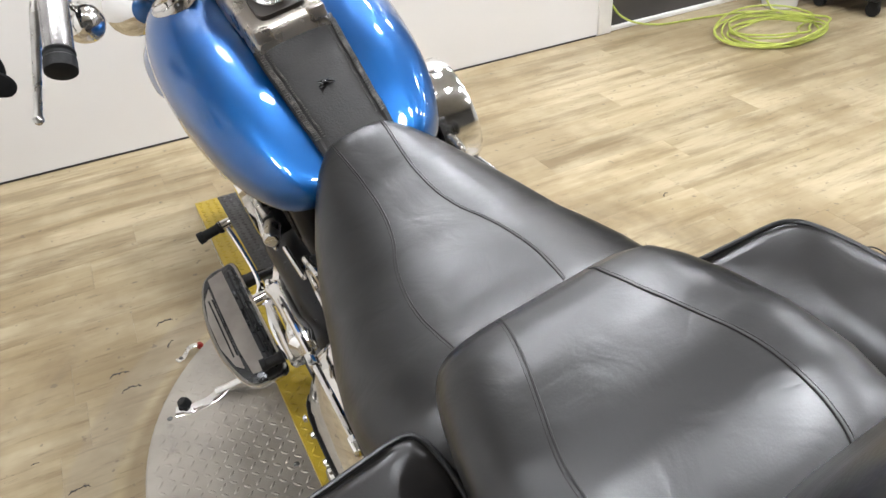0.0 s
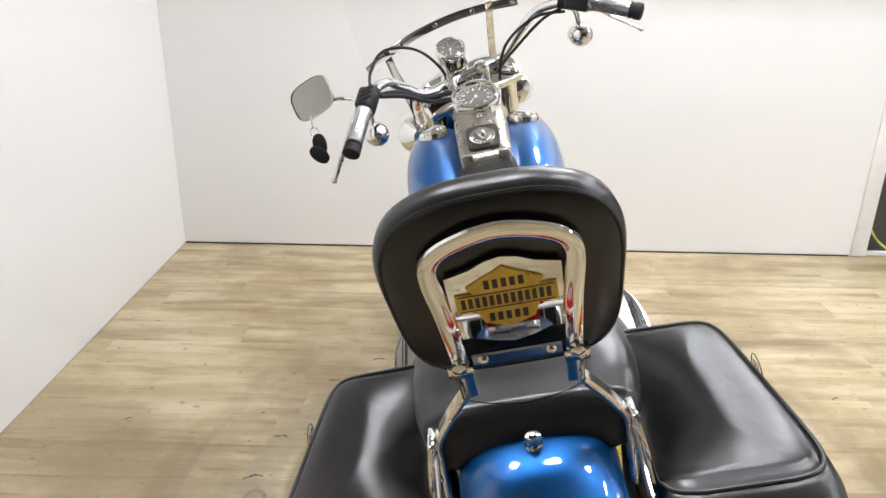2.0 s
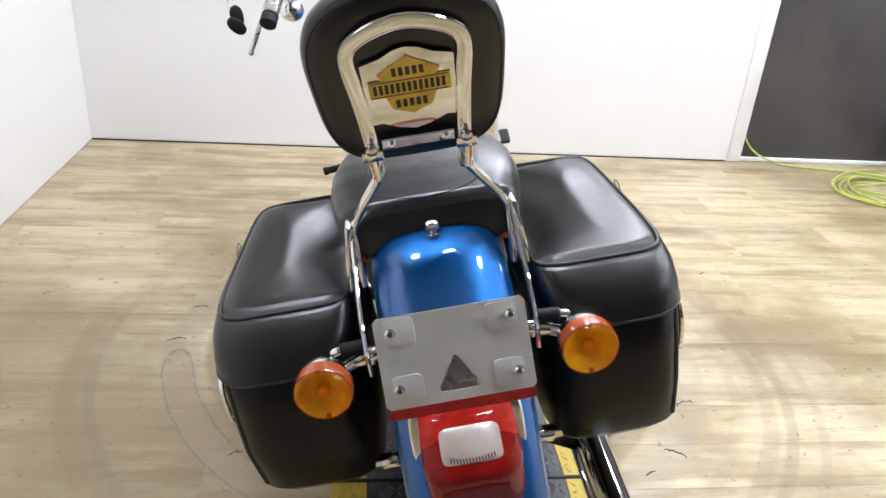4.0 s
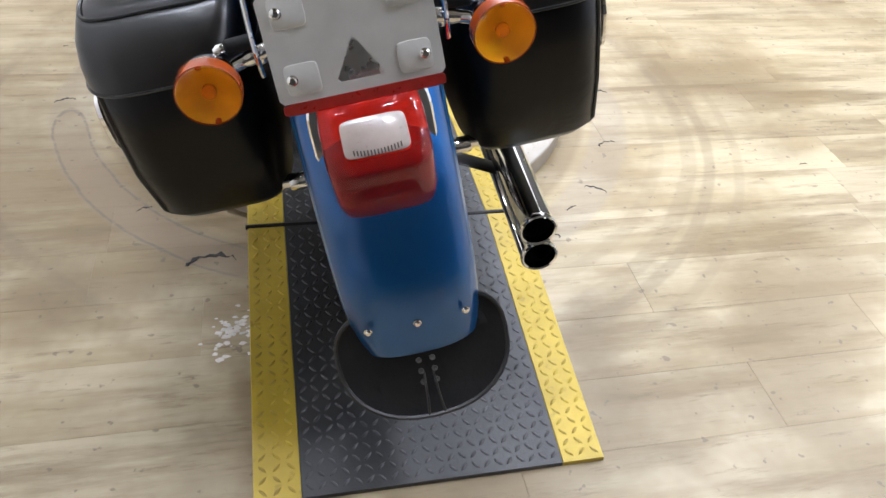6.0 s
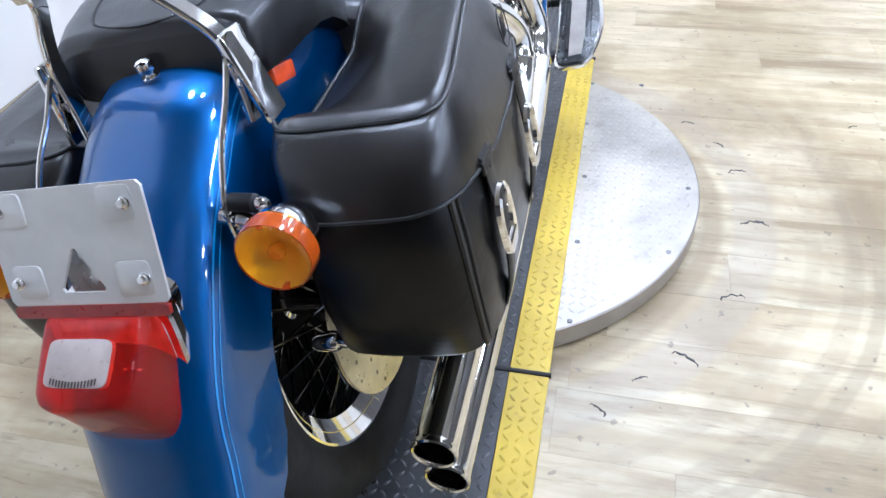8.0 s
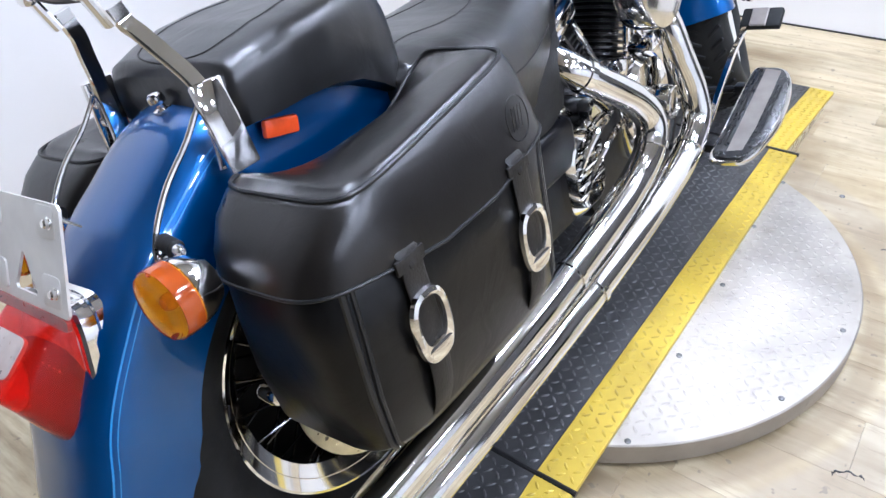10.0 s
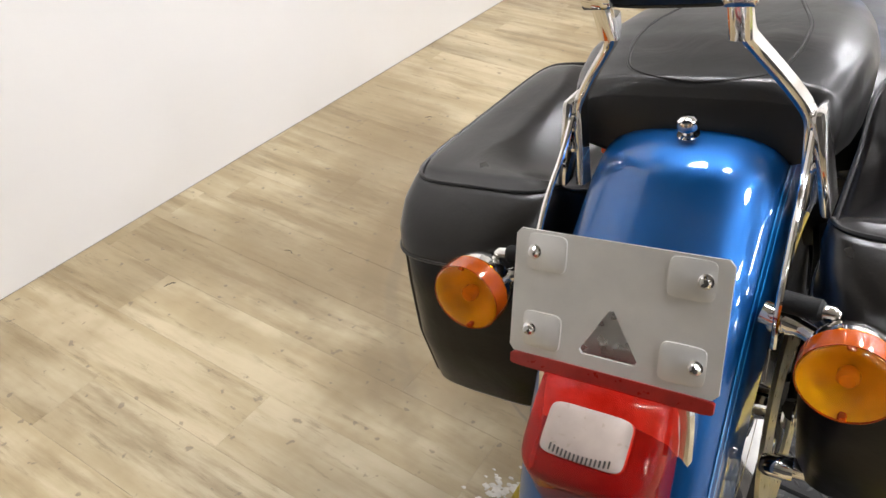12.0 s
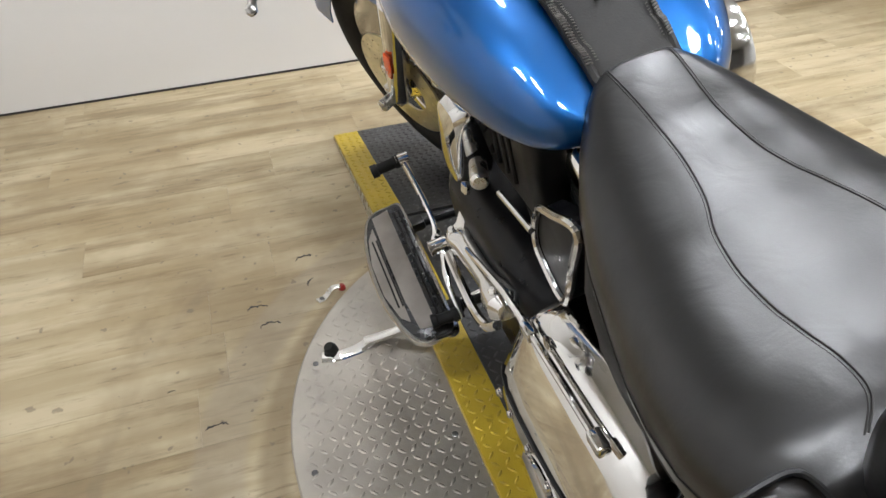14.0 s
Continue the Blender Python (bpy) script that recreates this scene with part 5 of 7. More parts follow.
        lathe(bm, [(0, 0), (0.006, 0), (0.005, 0.002), (0, 0.003)], along((s * 0.3435, y0, 0.588), (s, 0, 0.2)), 14)
        rounded(bm, (0.005, 0.042, 0.016), 0.002, Matrix.Translation((s * 0.342, y0, 0.592)))
        bike_part("strap_anchor", bm, M_STRAP, strap)
    # embossed oval on the lid's flank
    bm = bmesh.new()
    tube(bm, [(s * (0.332 - 0.1 * (zz - 0.645)), 0.15 + yy, zz) for yy, zz in superring(0, 0.638, 0.02, 0.026, 2.2, 30)], 0.0008, 5, closed=True)
    for k in range(4):
        tube(bm, [(s * 0.333, 0.14 + 0.006 * k, 0.625), (s * 0.3315, 0.143 + 0.006 * k, 0.652)], 0.0006, 5)
    bike_part("embossing", bm, M_PIPING, body, "pressed oval mark")
    return body


for s in (-1, 1):
    saddlebag(s)


# -- tank and console --
TANK = [  # y, half width, top, bottom
    (0.652, 0.075, 0.702, 0.68), (0.66, 0.1, 0.714, 0.666), (0.685, 0.128, 0.732, 0.656), (0.735, 0.154, 0.763, 0.65), (0.8, 0.173, 0.797, 0.647), (0.87, 0.185, 0.823, 0.645),
    (0.94, 0.193, 0.846, 0.647), (1.01, 0.195, 0.864, 0.652), (1.07, 0.189, 0.875, 0.665), (1.12, 0.174, 0.876, 0.688), (1.155, 0.148, 0.866, 0.718), (1.175, 0.11, 0.845, 0.75), (1.18, 0.08, 0.83, 0.77)]


def tank_half(s):
    bm = bmesh.new()
    rows = catmull([(a, b, c) for a, b, c, _ in TANK], 4)
    lows = catmull([(a, d, 0) for a, _, _, d in TANK], 4)
    rings = []
    for p, l in zip(rows, lows):
        y, hw, top, bot = p.x, p.y, p.z, l.y
        ring = []
        mid = bot + (top - bot) * 0.52
        for k in range(36):
            a = 2 * math.pi * k / 36
            c, q = math.cos(a), math.sin(a)
            x0 = 0.012
            half = (hw - x0) / 2
            x = x0 + half + half * math.copysign(abs(c) ** 0.72, c)
            if c < 0:
                x = x0 + half + half * math.copysign(abs(c) ** 0.4, c)
            zz = mid + ((top - mid) if q > 0 else (mid - bot)) * math.copysign(abs(q) ** 0.8, q)
            zz -= 0.034 * max(0.0, 1 - x / 0.1) * max(0.0, q)
            ring.append(Vector((s * x - 0.011, y, zz)))
        rings.append(ring)
    loft(bm, rings)
    return bm


tank = bike_part("fuel_tank", tank_half(-1), M_BLUE, label="glossy blue split fuel tank with a chrome console", sharp=60)
bike_part("tank_half", tank_half(1), M_BLUE, tank, sharp=60)
for s in (-1, 1):
    bm = bmesh.new()
    m = along((0.117 * s - 0.006, 1.062, 0.874), (0.25 * s, 0.05, 1))
    lathe(bm, [(0, -0.012), (0.038, -0.012), (0.039, 0.003), (0.038, 0.0055), (0.034, 0.007), (0.033, 0.011), (0.031, 0.0125), (0.024, 0.0125), (0.022, 0.0112), (0, 0.0118)], m, 36)
    bike_part("fuel_cap", bm, M_POLISHED, tank, "chrome round fuel cap")
# console: chrome housing from the speedometer down to the strap
bm = bmesh.new()
rings = []
for y, hw, z, low in ((0.842, 0.056, 0.838, 0.8), (0.85, 0.059, 0.851, 0.8), (0.87, 0.061, 0.861, 0.81), (0.93, 0.063, 0.887, 0.83), (0.98, 0.065, 0.909, 0.84), (1.05, 0.065, 0.938, 0.86), (1.09, 0.06, 0.944, 0.87), (1.115, 0.045, 0.935, 0.88), (1.125, 0.03, 0.915, 0.89)):
    ring = []
    for k in range(25):
        a = math.pi * k / 24
        ring.append(Vector((hw * math.copysign(abs(math.cos(a)) ** 0.35, math.cos(a)), y, low + (z - low) * abs(math.sin(a)) ** 0.3)))
    rings.append(ring)
loft(bm, rings)
console = bike_part("console", bm, M_CONSOLE, label="chrome tank console with speedometer and ignition switch")
CN = Vector((0, -0.42, 0.91)).normalized()


def dial(centre, axis, r, parent, marks=20, turned=False, needle=200):
    m = along(centre, axis)
    bm = bmesh.new()
    lathe(bm, [(r * 0.9, -0.03), (r, -0.03), (r * 1.04, 0.002), (r * 1.04, 0.008), (r * 0.99, 0.0125), (r * 0.9, 0.0145), (r * 0.82, 0.0125), (r * 0.78, 0.007), (r * 0.76, 0.002), (r * 0.85, 0.0)], m, 48)
    bezel = bike_part("dial_bezel", bm, M_CHROME, parent, turned=turned)
    bm = bmesh.new()
    lathe(bm, [(0, 0), (r * 0.88, 0), (r * 0.88, 0.002), (0, 0.002)], m, 40)
    bike_part("dial_face", bm, M_DIAL, parent, "dark dial face", turned=turned)
    bm = bmesh.new()
    for k in range(marks):
        a = radians(-50 + 280 * k / (marks - 1))
        w = m @ Matrix.Rotation(a, 4, "Z") @ Matrix.Translation((r * 0.66, 0, 0.0026))
        rounded(bm, (r * (0.12 if k % 2 == 0 else 0.07), r * 0.022, 0.0008), 0.0002, w, 1)
        if k % 2 == 0:
            w = m @ Matrix.Rotation(a, 4, "Z") @ Matrix.Translation((r * 0.52, 0, 0.0026))
            rounded(bm, (r * 0.06, r * 0.08, 0.0008), 0.0002, w, 1)
    bike_part("dial_marks", bm, M_DIALMARK, parent, turned=turned)
    bm = bmesh.new()
    w = m @ Matrix.Rotation(radians(needle), 4, "Z") @ Matrix.Translation((r * 0.25, 0, 0.0045))
    rounded(bm, (r * 0.55, r * 0.03, 0.0012), 0.0003, w, 1)
    lathe(bm, [(0, 0.002), (r * 0.06, 0.002), (r * 0.06, 0.006), (0, 0.007)], m, 16)
    bike_part("needle", bm, M_NEEDLE, parent, turned=turned)


dial((0, 1.045, 0.946), CN, 0.0605, console, 20, needle=236)
bm = bmesh.new()
m = along((0, 0.9, 0.879), CN)
loft(bm, [[m @ Vector((x, y - 0.003 + 0.0, h)) for x, y in superring(0, 0, 0.038, 0.042, 6, 32)] for h in (-0.004, 0.0032, 0.004)])
bike_part("ignition_plate", bm, M_BADGEBLACK, console, "dark ignition plate")
bm = bmesh.new()
mk = along((0, 0.893, 0.879), CN)
lathe(bm, [(0, 0), (0.03, 0), (0.03, 0.006), (0.0285, 0.0075), (0.026, 0.0065), (0.023, 0.0065), (0.021, 0.009), (0.011, 0.0105), (0.0105, 0.015), (0.009, 0.017), (0, 0.0175)], mk, 32)
rounded(bm, (0.007, 0.018, 0.009), 0.002, mk @ Matrix.Translation((0, 0, 0.016)))
bike_part("ignition_switch", bm, M_POLISHED, console, "chrome ignition knob")
bm = bmesh.new()
lathe(bm, [(0, 0), (0.008, 0), (0.008, 0.004), (0.005, 0.008), (0, 0.009)], along((0, 0.972, 0.912), CN), 14)
bike_part("trip_knob", bm, M_CHROME, console)
for x in (-0.042, 0.042):
    bm = bmesh.new()
    rounded(bm, (0.026, 0.014, 0.02), 0.003, Matrix.Translation((x, 0.846, 0.845)))
    bike_part("console_foot", bm, M_CONSOLE, console)


def console_z(y):
    return interp(y, [(0.64, 0.676), (0.68, 0.698), (0.72, 0.72), (0.76, 0.744), (0.8, 0.768), (0.86, 0.803)])


# leather strap over the tank seam with laced edges and a stud
bm = bmesh.new()
rings = []
for k in range(13):
    y = 0.64 + 0.217 * k / 12
    hw = 0.042 + 0.012 * k / 12
    z = console_z(y) + 0.029
    rings.append([Vector(p) for p in ((-hw - 0.006, y, z - 0.02), (-hw, y, z - 0.003), (-hw + 0.006, y, z), (-hw * 0.5, y, z + 0.0025), (0, y, z + 0.0035), (hw * 0.5, y, z + 0.0025), (hw - 0.006, y, z), (hw, y, z - 0.003), (hw + 0.006, y, z - 0.02), (0, y, z - 0.022))])
loft(bm, rings)
bib = bike_part("tank_strap", bm, M_STRAP, label="black leather tank strap with laced edges")
for s in (-1, 1):
    bm = bmesh.new()
    for k in range(52):
        y = 0.7 + 0.154 * k / 51
        hw = 0.0445 + 0.0095 * k / 51
        z = console_z(y) + 0.029
        for off in (0.0, 0.017):
            rounded(bm, (0.0085 if off else 0.0035, 0.0024 if off else 0.0018, 0.0022 if off else 0.001), 0.0007, Matrix.Translation((s * (hw + off * 0.55 - 0.004), y, z + 0.0016 - off * 0.06)) @ Matrix.Rotation(radians(24 * s), 4, "Z"), 1)
    bike_part("lacing", bm, M_LACING, bib, "braided edge lacing")
    bm = bmesh.new()
    tube(bm, [(s * (0.047 + 0.012 * k / 8), 0.664 + 0.19 * k / 8, console_z(0.664 + 0.19 * k / 8) + 0.02) for k in range(9)], 0.007, 8)
    bike_part("strap_roll", bm, M_STRAP, bib)
bm = bmesh.new()
for k in range(4):
    rounded(bm, (0.02, 0.006, 0.004), 0.0019, Matrix.Translation((0, 0.765, 0.78)) @ Matrix.Rotation(radians(45 + 90 * k), 4, "Z") @ Matrix.Translation((0.006, 0, 0)), 2)
lathe(bm, [(0, 0), (0.005, 0), (0.004, 0.004), (0, 0.005)], Matrix.Translation((0, 0.765, 0.7795)), 12)
bike_part("strap_stud", bm, M_BLACKCHROME, bib, "dark cross-shaped stud")


# -- engine and frame --
def cylinder(y0, lean, name):
    base = Matrix.Translation((0, y0, 0.36)) @ Matrix.Rotation(radians(lean), 4, "X")
    bm = bmesh.new()
    lathe(bm, [(0, 0), (0.052, 0), (0.052, 0.2), (0, 0.2)], base, 24)
    core = bike_part(name, bm, M_BLACKMETAL, label="black finned engine cylinder with polished fin edges")
    bm = bmesh.new()
    loft(bm, [[base @ Vector((x, y, h)) for x, y in superring(0, 0, 0.07 * k, 0.066 * k, 4, 28)] for h, k in ((-0.002, 1.0), (0.0025, 1.0), (0.003, 0.97))])
    me = mesh_of("fin", bm, M_FIN)
    axis = (base.to_3x3() @ Vector((0, 0, 1)))
    for k in range(13):
        share("fin", me, core, Matrix.Translation(axis * (0.02 + 0.0135 * k)))
    bm = bmesh.new()
    rounded(bm, (0.15, 0.12, 0.05), 0.016, base @ Matrix.Translation((0, 0, 0.225)), 3)
    rounded(bm, (0.13, 0.1, 0.02), 0.008, base @ Matrix.Translation((0, 0, 0.255)), 2)
    for bx in (-0.055, 0.055):
        for by in (-0.042, 0.042):
            lathe(bm, [(0, 0), (0.007, 0), (0.007, 0.008), (0, 0.009)], base @ Matrix.Translation((bx, by, 0.25)), 8)
    bike_part("rocker_box", bm, M_CHROME, core, "chrome rocker box")
    for dy in (-0.022, 0.022):
        bm = bmesh.new()
        a = base @ Vector((0.075, dy, 0.21))
        b = Vector((0.105, y0 + 0.35 * (0.84 - y0) + dy * 0.8, 0.36))
        tube(bm, [b, b.lerp(a, 0.25), b.lerp(a, 0.3), a], [0.0095, 0.0095, 0.0075, 0.0075], 10)
        bike_part("pushrod_tube", bm, M_CHROME, core, "chrome pushrod tube")


cylinder(0.785, 22, "rear_cylinder")
cylinder(0.895, -22, "front_cylinder")
bm = bmesh.new()
loft(bm, [[Vector((x, y, z)) for y, z in superring(0.85, 0.28, 0.2 * k, 0.15 * k, 3, 36)] for x, k in ((-0.12, 0.9), (-0.11, 1.0), (0.105, 1.0), (0.118, 0.92))])
engine = bike_part("crankcase", bm, M_BLACKMETAL, label="black engine crankcase with chrome covers")
bm = bmesh.new()
m = along((0.118, 0.87, 0.325), (1, 0, 0))
loft(bm, [[m @ Vector((x, y, h)) for x, y in superring(0, 0, 0.1 * k, 0.125 * k, 2.4, 36)] for h, k in ((0, 1.0), (0.02, 0.99), (0.032, 0.9), (0.036, 0.6))])
lathe(bm, [(0, 0.03), (0.036, 0.03), (0.036, 0.07), (0.033, 0.077), (0.029, 0.078), (0.027, 0.073), (0, 0.075)], along((0.118, 0.882, 0.342), (1, 0, 0)), 32)
bike_part("cam_cover", bm, M_CHROME, engine, "chrome cam cover with a round cap")
me = mesh_of("cover_bolt", bolt_head(0.006, 0.006), M_CHROME)
for k in range(9):
    a = 2 * math.pi * k / 9
    share("cover_bolt", me, engine, along((0.146, 0.87 + 0.1 * math.cos(a), 0.325 + 0.082 * math.sin(a)), (1, 0, 0)))
bm = bmesh.new()
rounded(bm, (0.22, 0.26, 0.19), 0.03, Matrix.Translation((0.01, 0.55, 0.31)), 3)
gearbox = bike_part("gearbox", bm, M_BLACKMETAL, label="black gearbox with a chrome side cover")
bm = bmesh.new()
m = along((0.12, 0.6, 0.325), (1, 0, 0))
loft(bm, [[m @ Vector((x, y, h)) for x, y in superring(0, 0, 0.065 * k, 0.085 * k, 3.4, 32)] for h, k in ((0, 1.0), (0.014, 1.0), (0.026, 0.86), (0.028, 0.8), (0.02, 0.7))])
for k in range(5):
    rounded(bm, (0.1, 0.008, 0.008), 0.003, m @ Matrix.Translation((0, -0.04 + 0.02 * k, 0.027)), 1)
bike_part("gearbox_cover", bm, M_CHROME, gearbox, "ribbed chrome gearbox cover")
bm = bmesh.new()
lathe(bm, [(0, 0), (0.034, 0), (0.036, 0.006), (0.036, 0.13), (0.03, 0.14), (0, 0.14)], along((0.02, 0.68, 0.42), (1, -0.2, 0)), 28)
rounded(bm, (0.05, 0.09, 0.06), 0.012, Matrix.Translation((0.07, 0.64, 0.41)))
bike_part("starter", bm, M_CHROME, gearbox, "chrome starter motor")
bm = bmesh.new()
rounded(bm, (0.2, 0.3, 0.18), 0.045, Matrix.Translation((0, 0.5, 0.5)), 3)
bike_part("oil_tank", bm, M_BLACKMETAL, label="black oil tank under the seat")
# frame tubes
bm = bmesh.new()
for s in (-1, 1):
    tube(bm, catmull([(0.03 * s, 1.2, 0.82), (0.06 * s, 1.16, 0.6), (0.095 * s, 1.1, 0.3), (0.1 * s, 1.02, 0.16), (0.1 * s, 0.85, 0.13), (0.1 * s, 0.5, 0.14), (0.1 * s, 0.32, 0.2), (0.09 * s, 0.28, 0.35), (0.06 * s, 0.3, 0.55)], 6), 0.0155, 10)
    tube(bm, catmull([(0.1 * s, 0.42, 0.22), (0.105 * s, 0.2, 0.27), (0.108 * s, 0.03, 0.315)], 5), 0.019, 10)
    tube(bm, catmull([(0.06 * s, 0.32, 0.52), (0.1 * s, 0.2, 0.44), (0.108 * s, 0.03, 0.33)], 5), 0.015, 10)
tube(bm, [(0, 1.22, 0.8), (0, 0.9, 0.66), (0, 0.55, 0.6)], 0.024, 12)
lathe(bm, [(0, -0.09), (0.035, -0.09), (0.035, 0.09), (0, 0.09)], along((0, 1.225, 0.84), RAKE), 20)
bike_part("chassis", bm, M_BLACKMETAL, label="black tubular chassis")
for s in (-1, 1):
    bm = bmesh.new()
    lathe(bm, [(0, 0), (0.02, 0), (0.021, 0.004), (0.018, 0.016), (0.01, 0.02), (0, 0.021)], along((0.104 * s, 0.03, 0.315), (s, 0, 0)), 20)
    bike_part("axle_nut", bm, M_CHROME, rear_wheel)
# cables and hoses on the left flank
for k, off in enumerate((0.0, 0.016, 0.03)):
    bm = bmesh.new()
    tube(bm, catmull([(-0.05, 1.14, 0.68), (-0.09 - off * 0.3, 1.02 - off, 0.58), (-0.1, 0.9 - off * 1.5, 0.52), (-0.11, 0.8 - off * 2, 0.44), (-0.13, 0.72, 0.36)], 6), 0.0045, 7)
    bike_part("engine_cable", bm, M_RUBBER, label="black cable along the engine")
bm = bmesh.new()
rounded(bm, (0.06, 0.22, 0.15), 0.02, Matrix.Translation((-0.09, 0.87, 0.56)), 3)
for k in range(5):
    rounded(bm, (0.06, 0.006, 0.09), 0.002, Matrix.Translation((-0.095, 0.82 + 0.03 * k, 0.57)), 1)
bike_part("coil_cover", bm, M_BLACKMETAL)
# horn cover
bm = bmesh.new()
rings = []
for x, k in ((-0.12, 0.96), (-0.15, 1.0), (-0.166, 0.97), (-0.176, 0.88), (-0.178, 0.6)):
    rings.append([Vector((x, 0.955 + y * k, 0.54 + z * k)) for y, z in [(a - 0.5 * b, b) for a, b in superring(0, 0, 0.048, 0.095, 4.2, 32)]])
loft(bm, rings)
horn = bike_part("horn_cover", bm, M_CHROME, label="chrome horn cover beside the engine")
bm = bmesh.new()
lathe(bm, [(0, 0), (0.014, 0), (0.014, 0.05), (0.01, 0.055), (0, 0.055)], along((-0.15, 0.905, 0.52), (-0.3, -1, 0.1)), 16)
bike_part("horn_stud", bm, M_DULL, horn)
# primary cover on the left: deep chrome case with a sloping upper face and a gasket line
PRIM = [(-0.12, 0.16), (-0.2, 0.15), (-0.238, 0.17), (-0.25, 0.21), (-0.252, 0.29), (-0.246, 0.332), (-0.23, 0.362), (-0.205, 0.41), (-0.192, 0.428), (-0.165, 0.44), (-0.135, 0.445)]
bm = bmesh.new()
rings = []
for y, k in ((0.375, 0.5), (0.38, 0.66), (0.395, 0.78), (0.43, 0.9), (0.49, 0.98), (0.55, 1.0), (0.6, 1.0), (0.645, 0.97), (0.675, 0.9), (0.695, 0.78), (0.702, 0.6)):
    rings.append([Vector((-0.09 + (x + 0.09) * (0.55 + 0.45 * k), y, 0.3 + (z - 0.3) * k)) for x, z in PRIM])
loft(bm, rings)
primary = bike_part("primary_cover", bm, M_CHROME, label="deep chrome primary drive cover", sharp=50)
bm = bmesh.new()
tube(bm, [r[5] + Vector((-0.0006, 0, 0)) for r in rings], 0.0024, 6)
bike_part("gasket", bm, M_BLACKMETAL, primary)
bm = bmesh.new()
lathe(bm, [(0, 0), (0.062, 0), (0.062, 0.006), (0.055, 0.01), (0, 0.012)], along((-0.25, 0.53, 0.25), (-1, 0, 0)), 36)
bike_part("clutch_cap", bm, M_CHROME, primary, "round chrome clutch cap")
for by in (0.44, 0.5, 0.56, 0.62, 0.66):
    share("cover_bolt", me, primary, along((-0.25, by, 0.318), (-1, 0, 0.15)))
# black front half of the case and engine flank
bm = bmesh.new()
rounded(bm, (0.15, 0.42, 0.3), 0.05, Matrix.Translation((-0.105, 0.88, 0.285)), 3)
bike_part("case_front", bm, M_GLOSSBLACK, primary, "gloss black front engine case")
bm = bmesh.new()
tube(bm, [(-0.2, 0.93, 0.36), (-0.198, 0.72, 0.436), (-0.197, 0.63, 0.446), (-0.196, 0.45, 0.448)], 0.0055, 10)
for p in ((-0.197, 0.635, 0.445), (-0.196, 0.45, 0.448)):
    rounded(bm, (0.018, 0.03, 0.018), 0.004, Matrix.Translation(p))
bike_part("shift_rod", bm, M_CHROME, label="chrome shift rod along the primary cover")
bm = bmesh.new()
tri = catmull([(-0.137, 0.7, 0.57), (-0.137, 0.645, 0.6), (-0.137, 0.58, 0.625), (-0.139, 0.6, 0.56), (-0.141, 0.625, 0.49), (-0.141, 0.65, 0.455), (-0.141, 0.69, 0.47), (-0.139, 0.725, 0.5)], 5, True)
loft(bm, [[p + Vector((dx, 0, 0)) for p in tri] for dx in (0.03, 0.004)])
cover = bike_part("battery_cover", bm, M_GLOSSBLACK, label="black side cover with a chrome edge under the seat")
bm = bmesh.new()
tube(bm, tri, 0.006, 8, closed=True)
bike_part("cover_edge", bm, M_POLISHED, cover, "chrome edge moulding")
# tappet blocks and oil lines between the exhaust bends
for y in (0.8, 0.93):
    bm = bmesh.new()
    rounded(bm, (0.05, 0.07, 0.04), 0.008, Matrix.Translation((0.115, y, 0.445)) @ Matrix.Rotation(radians(-16 if y < 0.87 else 16), 4, "X"), 2)
    tappet = bike_part("tappet_block", bm, M_CHROME, label="chrome tappet block")
    for dy in (-0.024, 0.024):
        share("cover_bolt", me, tappet, along((0.128, y + dy, 0.464), (0.2, 0, 1)))
for y0, z0 in ((0.7, 0.4), (0.725, 0.36)):
    bm = bmesh.new()
    tube(bm, catmull([(0.15, y0, z0), (0.165, y0 - 0.05, z0 + 0.01), (0.155, y0 - 0.11, z0 - 0.03), (0.14, y0 - 0.15, z0 - 0.09)], 6), 0.006, 8)
    bike_part("oil_line", bm, M_CHROME, label="chrome oil line")
bm = bmesh.new()
rounded(bm, (0.05, 0.16, 0.1), 0.02, Matrix.Translation((0.12, 0.5, 0.4)), 3)
bike_part("side_box", bm, M_GLOSSBLACK, label="black box behind the engine")
# air cleaner on the right
bm = bmesh.new()
lathe(bm, [(0, 0), (0.07, 0), (0.088, 0.006), (0.092, 0.02), (0.092, 0.062), (0.088, 0.07), (0.06, 0.078), (0.03, 0.08), (0, 0.08)], along((0.14, 0.85, 0.6), (1, 0, 0)), 44)
cleaner = bike_part("air_cleaner", bm, M_POLISHED, label="round chrome air cleaner")
bm = bmesh.new()
lathe(bm, [(0, 0.078), (0.034, 0.079), (0.034, 0.083), (0, 0.085)], along((0.14, 0.85, 0.6), (1, 0, 0)), 28)
bike_part("cleaner_disc", bm, M_DULL, cleaner)


# -- exhaust --
def pipe(points, r, name, tip):
    bm = bmesh.new()
    line = catmull(points, 8)
    d = (line[0] - line[1]).normalized()
    tube(bm, line, r, 40, caps=False)
    m = along(line[0], d)
    lathe(bm, [(r + 0.0004, -0.008), (r + 0.0016, -0.004), (r + 0.0018, 0.001), (r - 0.0004, 0.003), (r - 0.003, 0.0015), (r - 0.0042, -0.004), (r - 0.0046, -0.03)], m, 40, caps=False)
    ob = bike_part(name, bm, M_CHROME, label="long straight chrome exhaust pipe")
    bm = bmesh.new()
    lathe(bm, [(r - 0.005, -0.012), (r - 0.0055, -0.02), (r - 0.006, -0.16), (0, -0.16)], m, 48, caps=False)
    bike_part("bore", bm, M_SOOT, ob, "sooty pipe bore")
    return ob, line


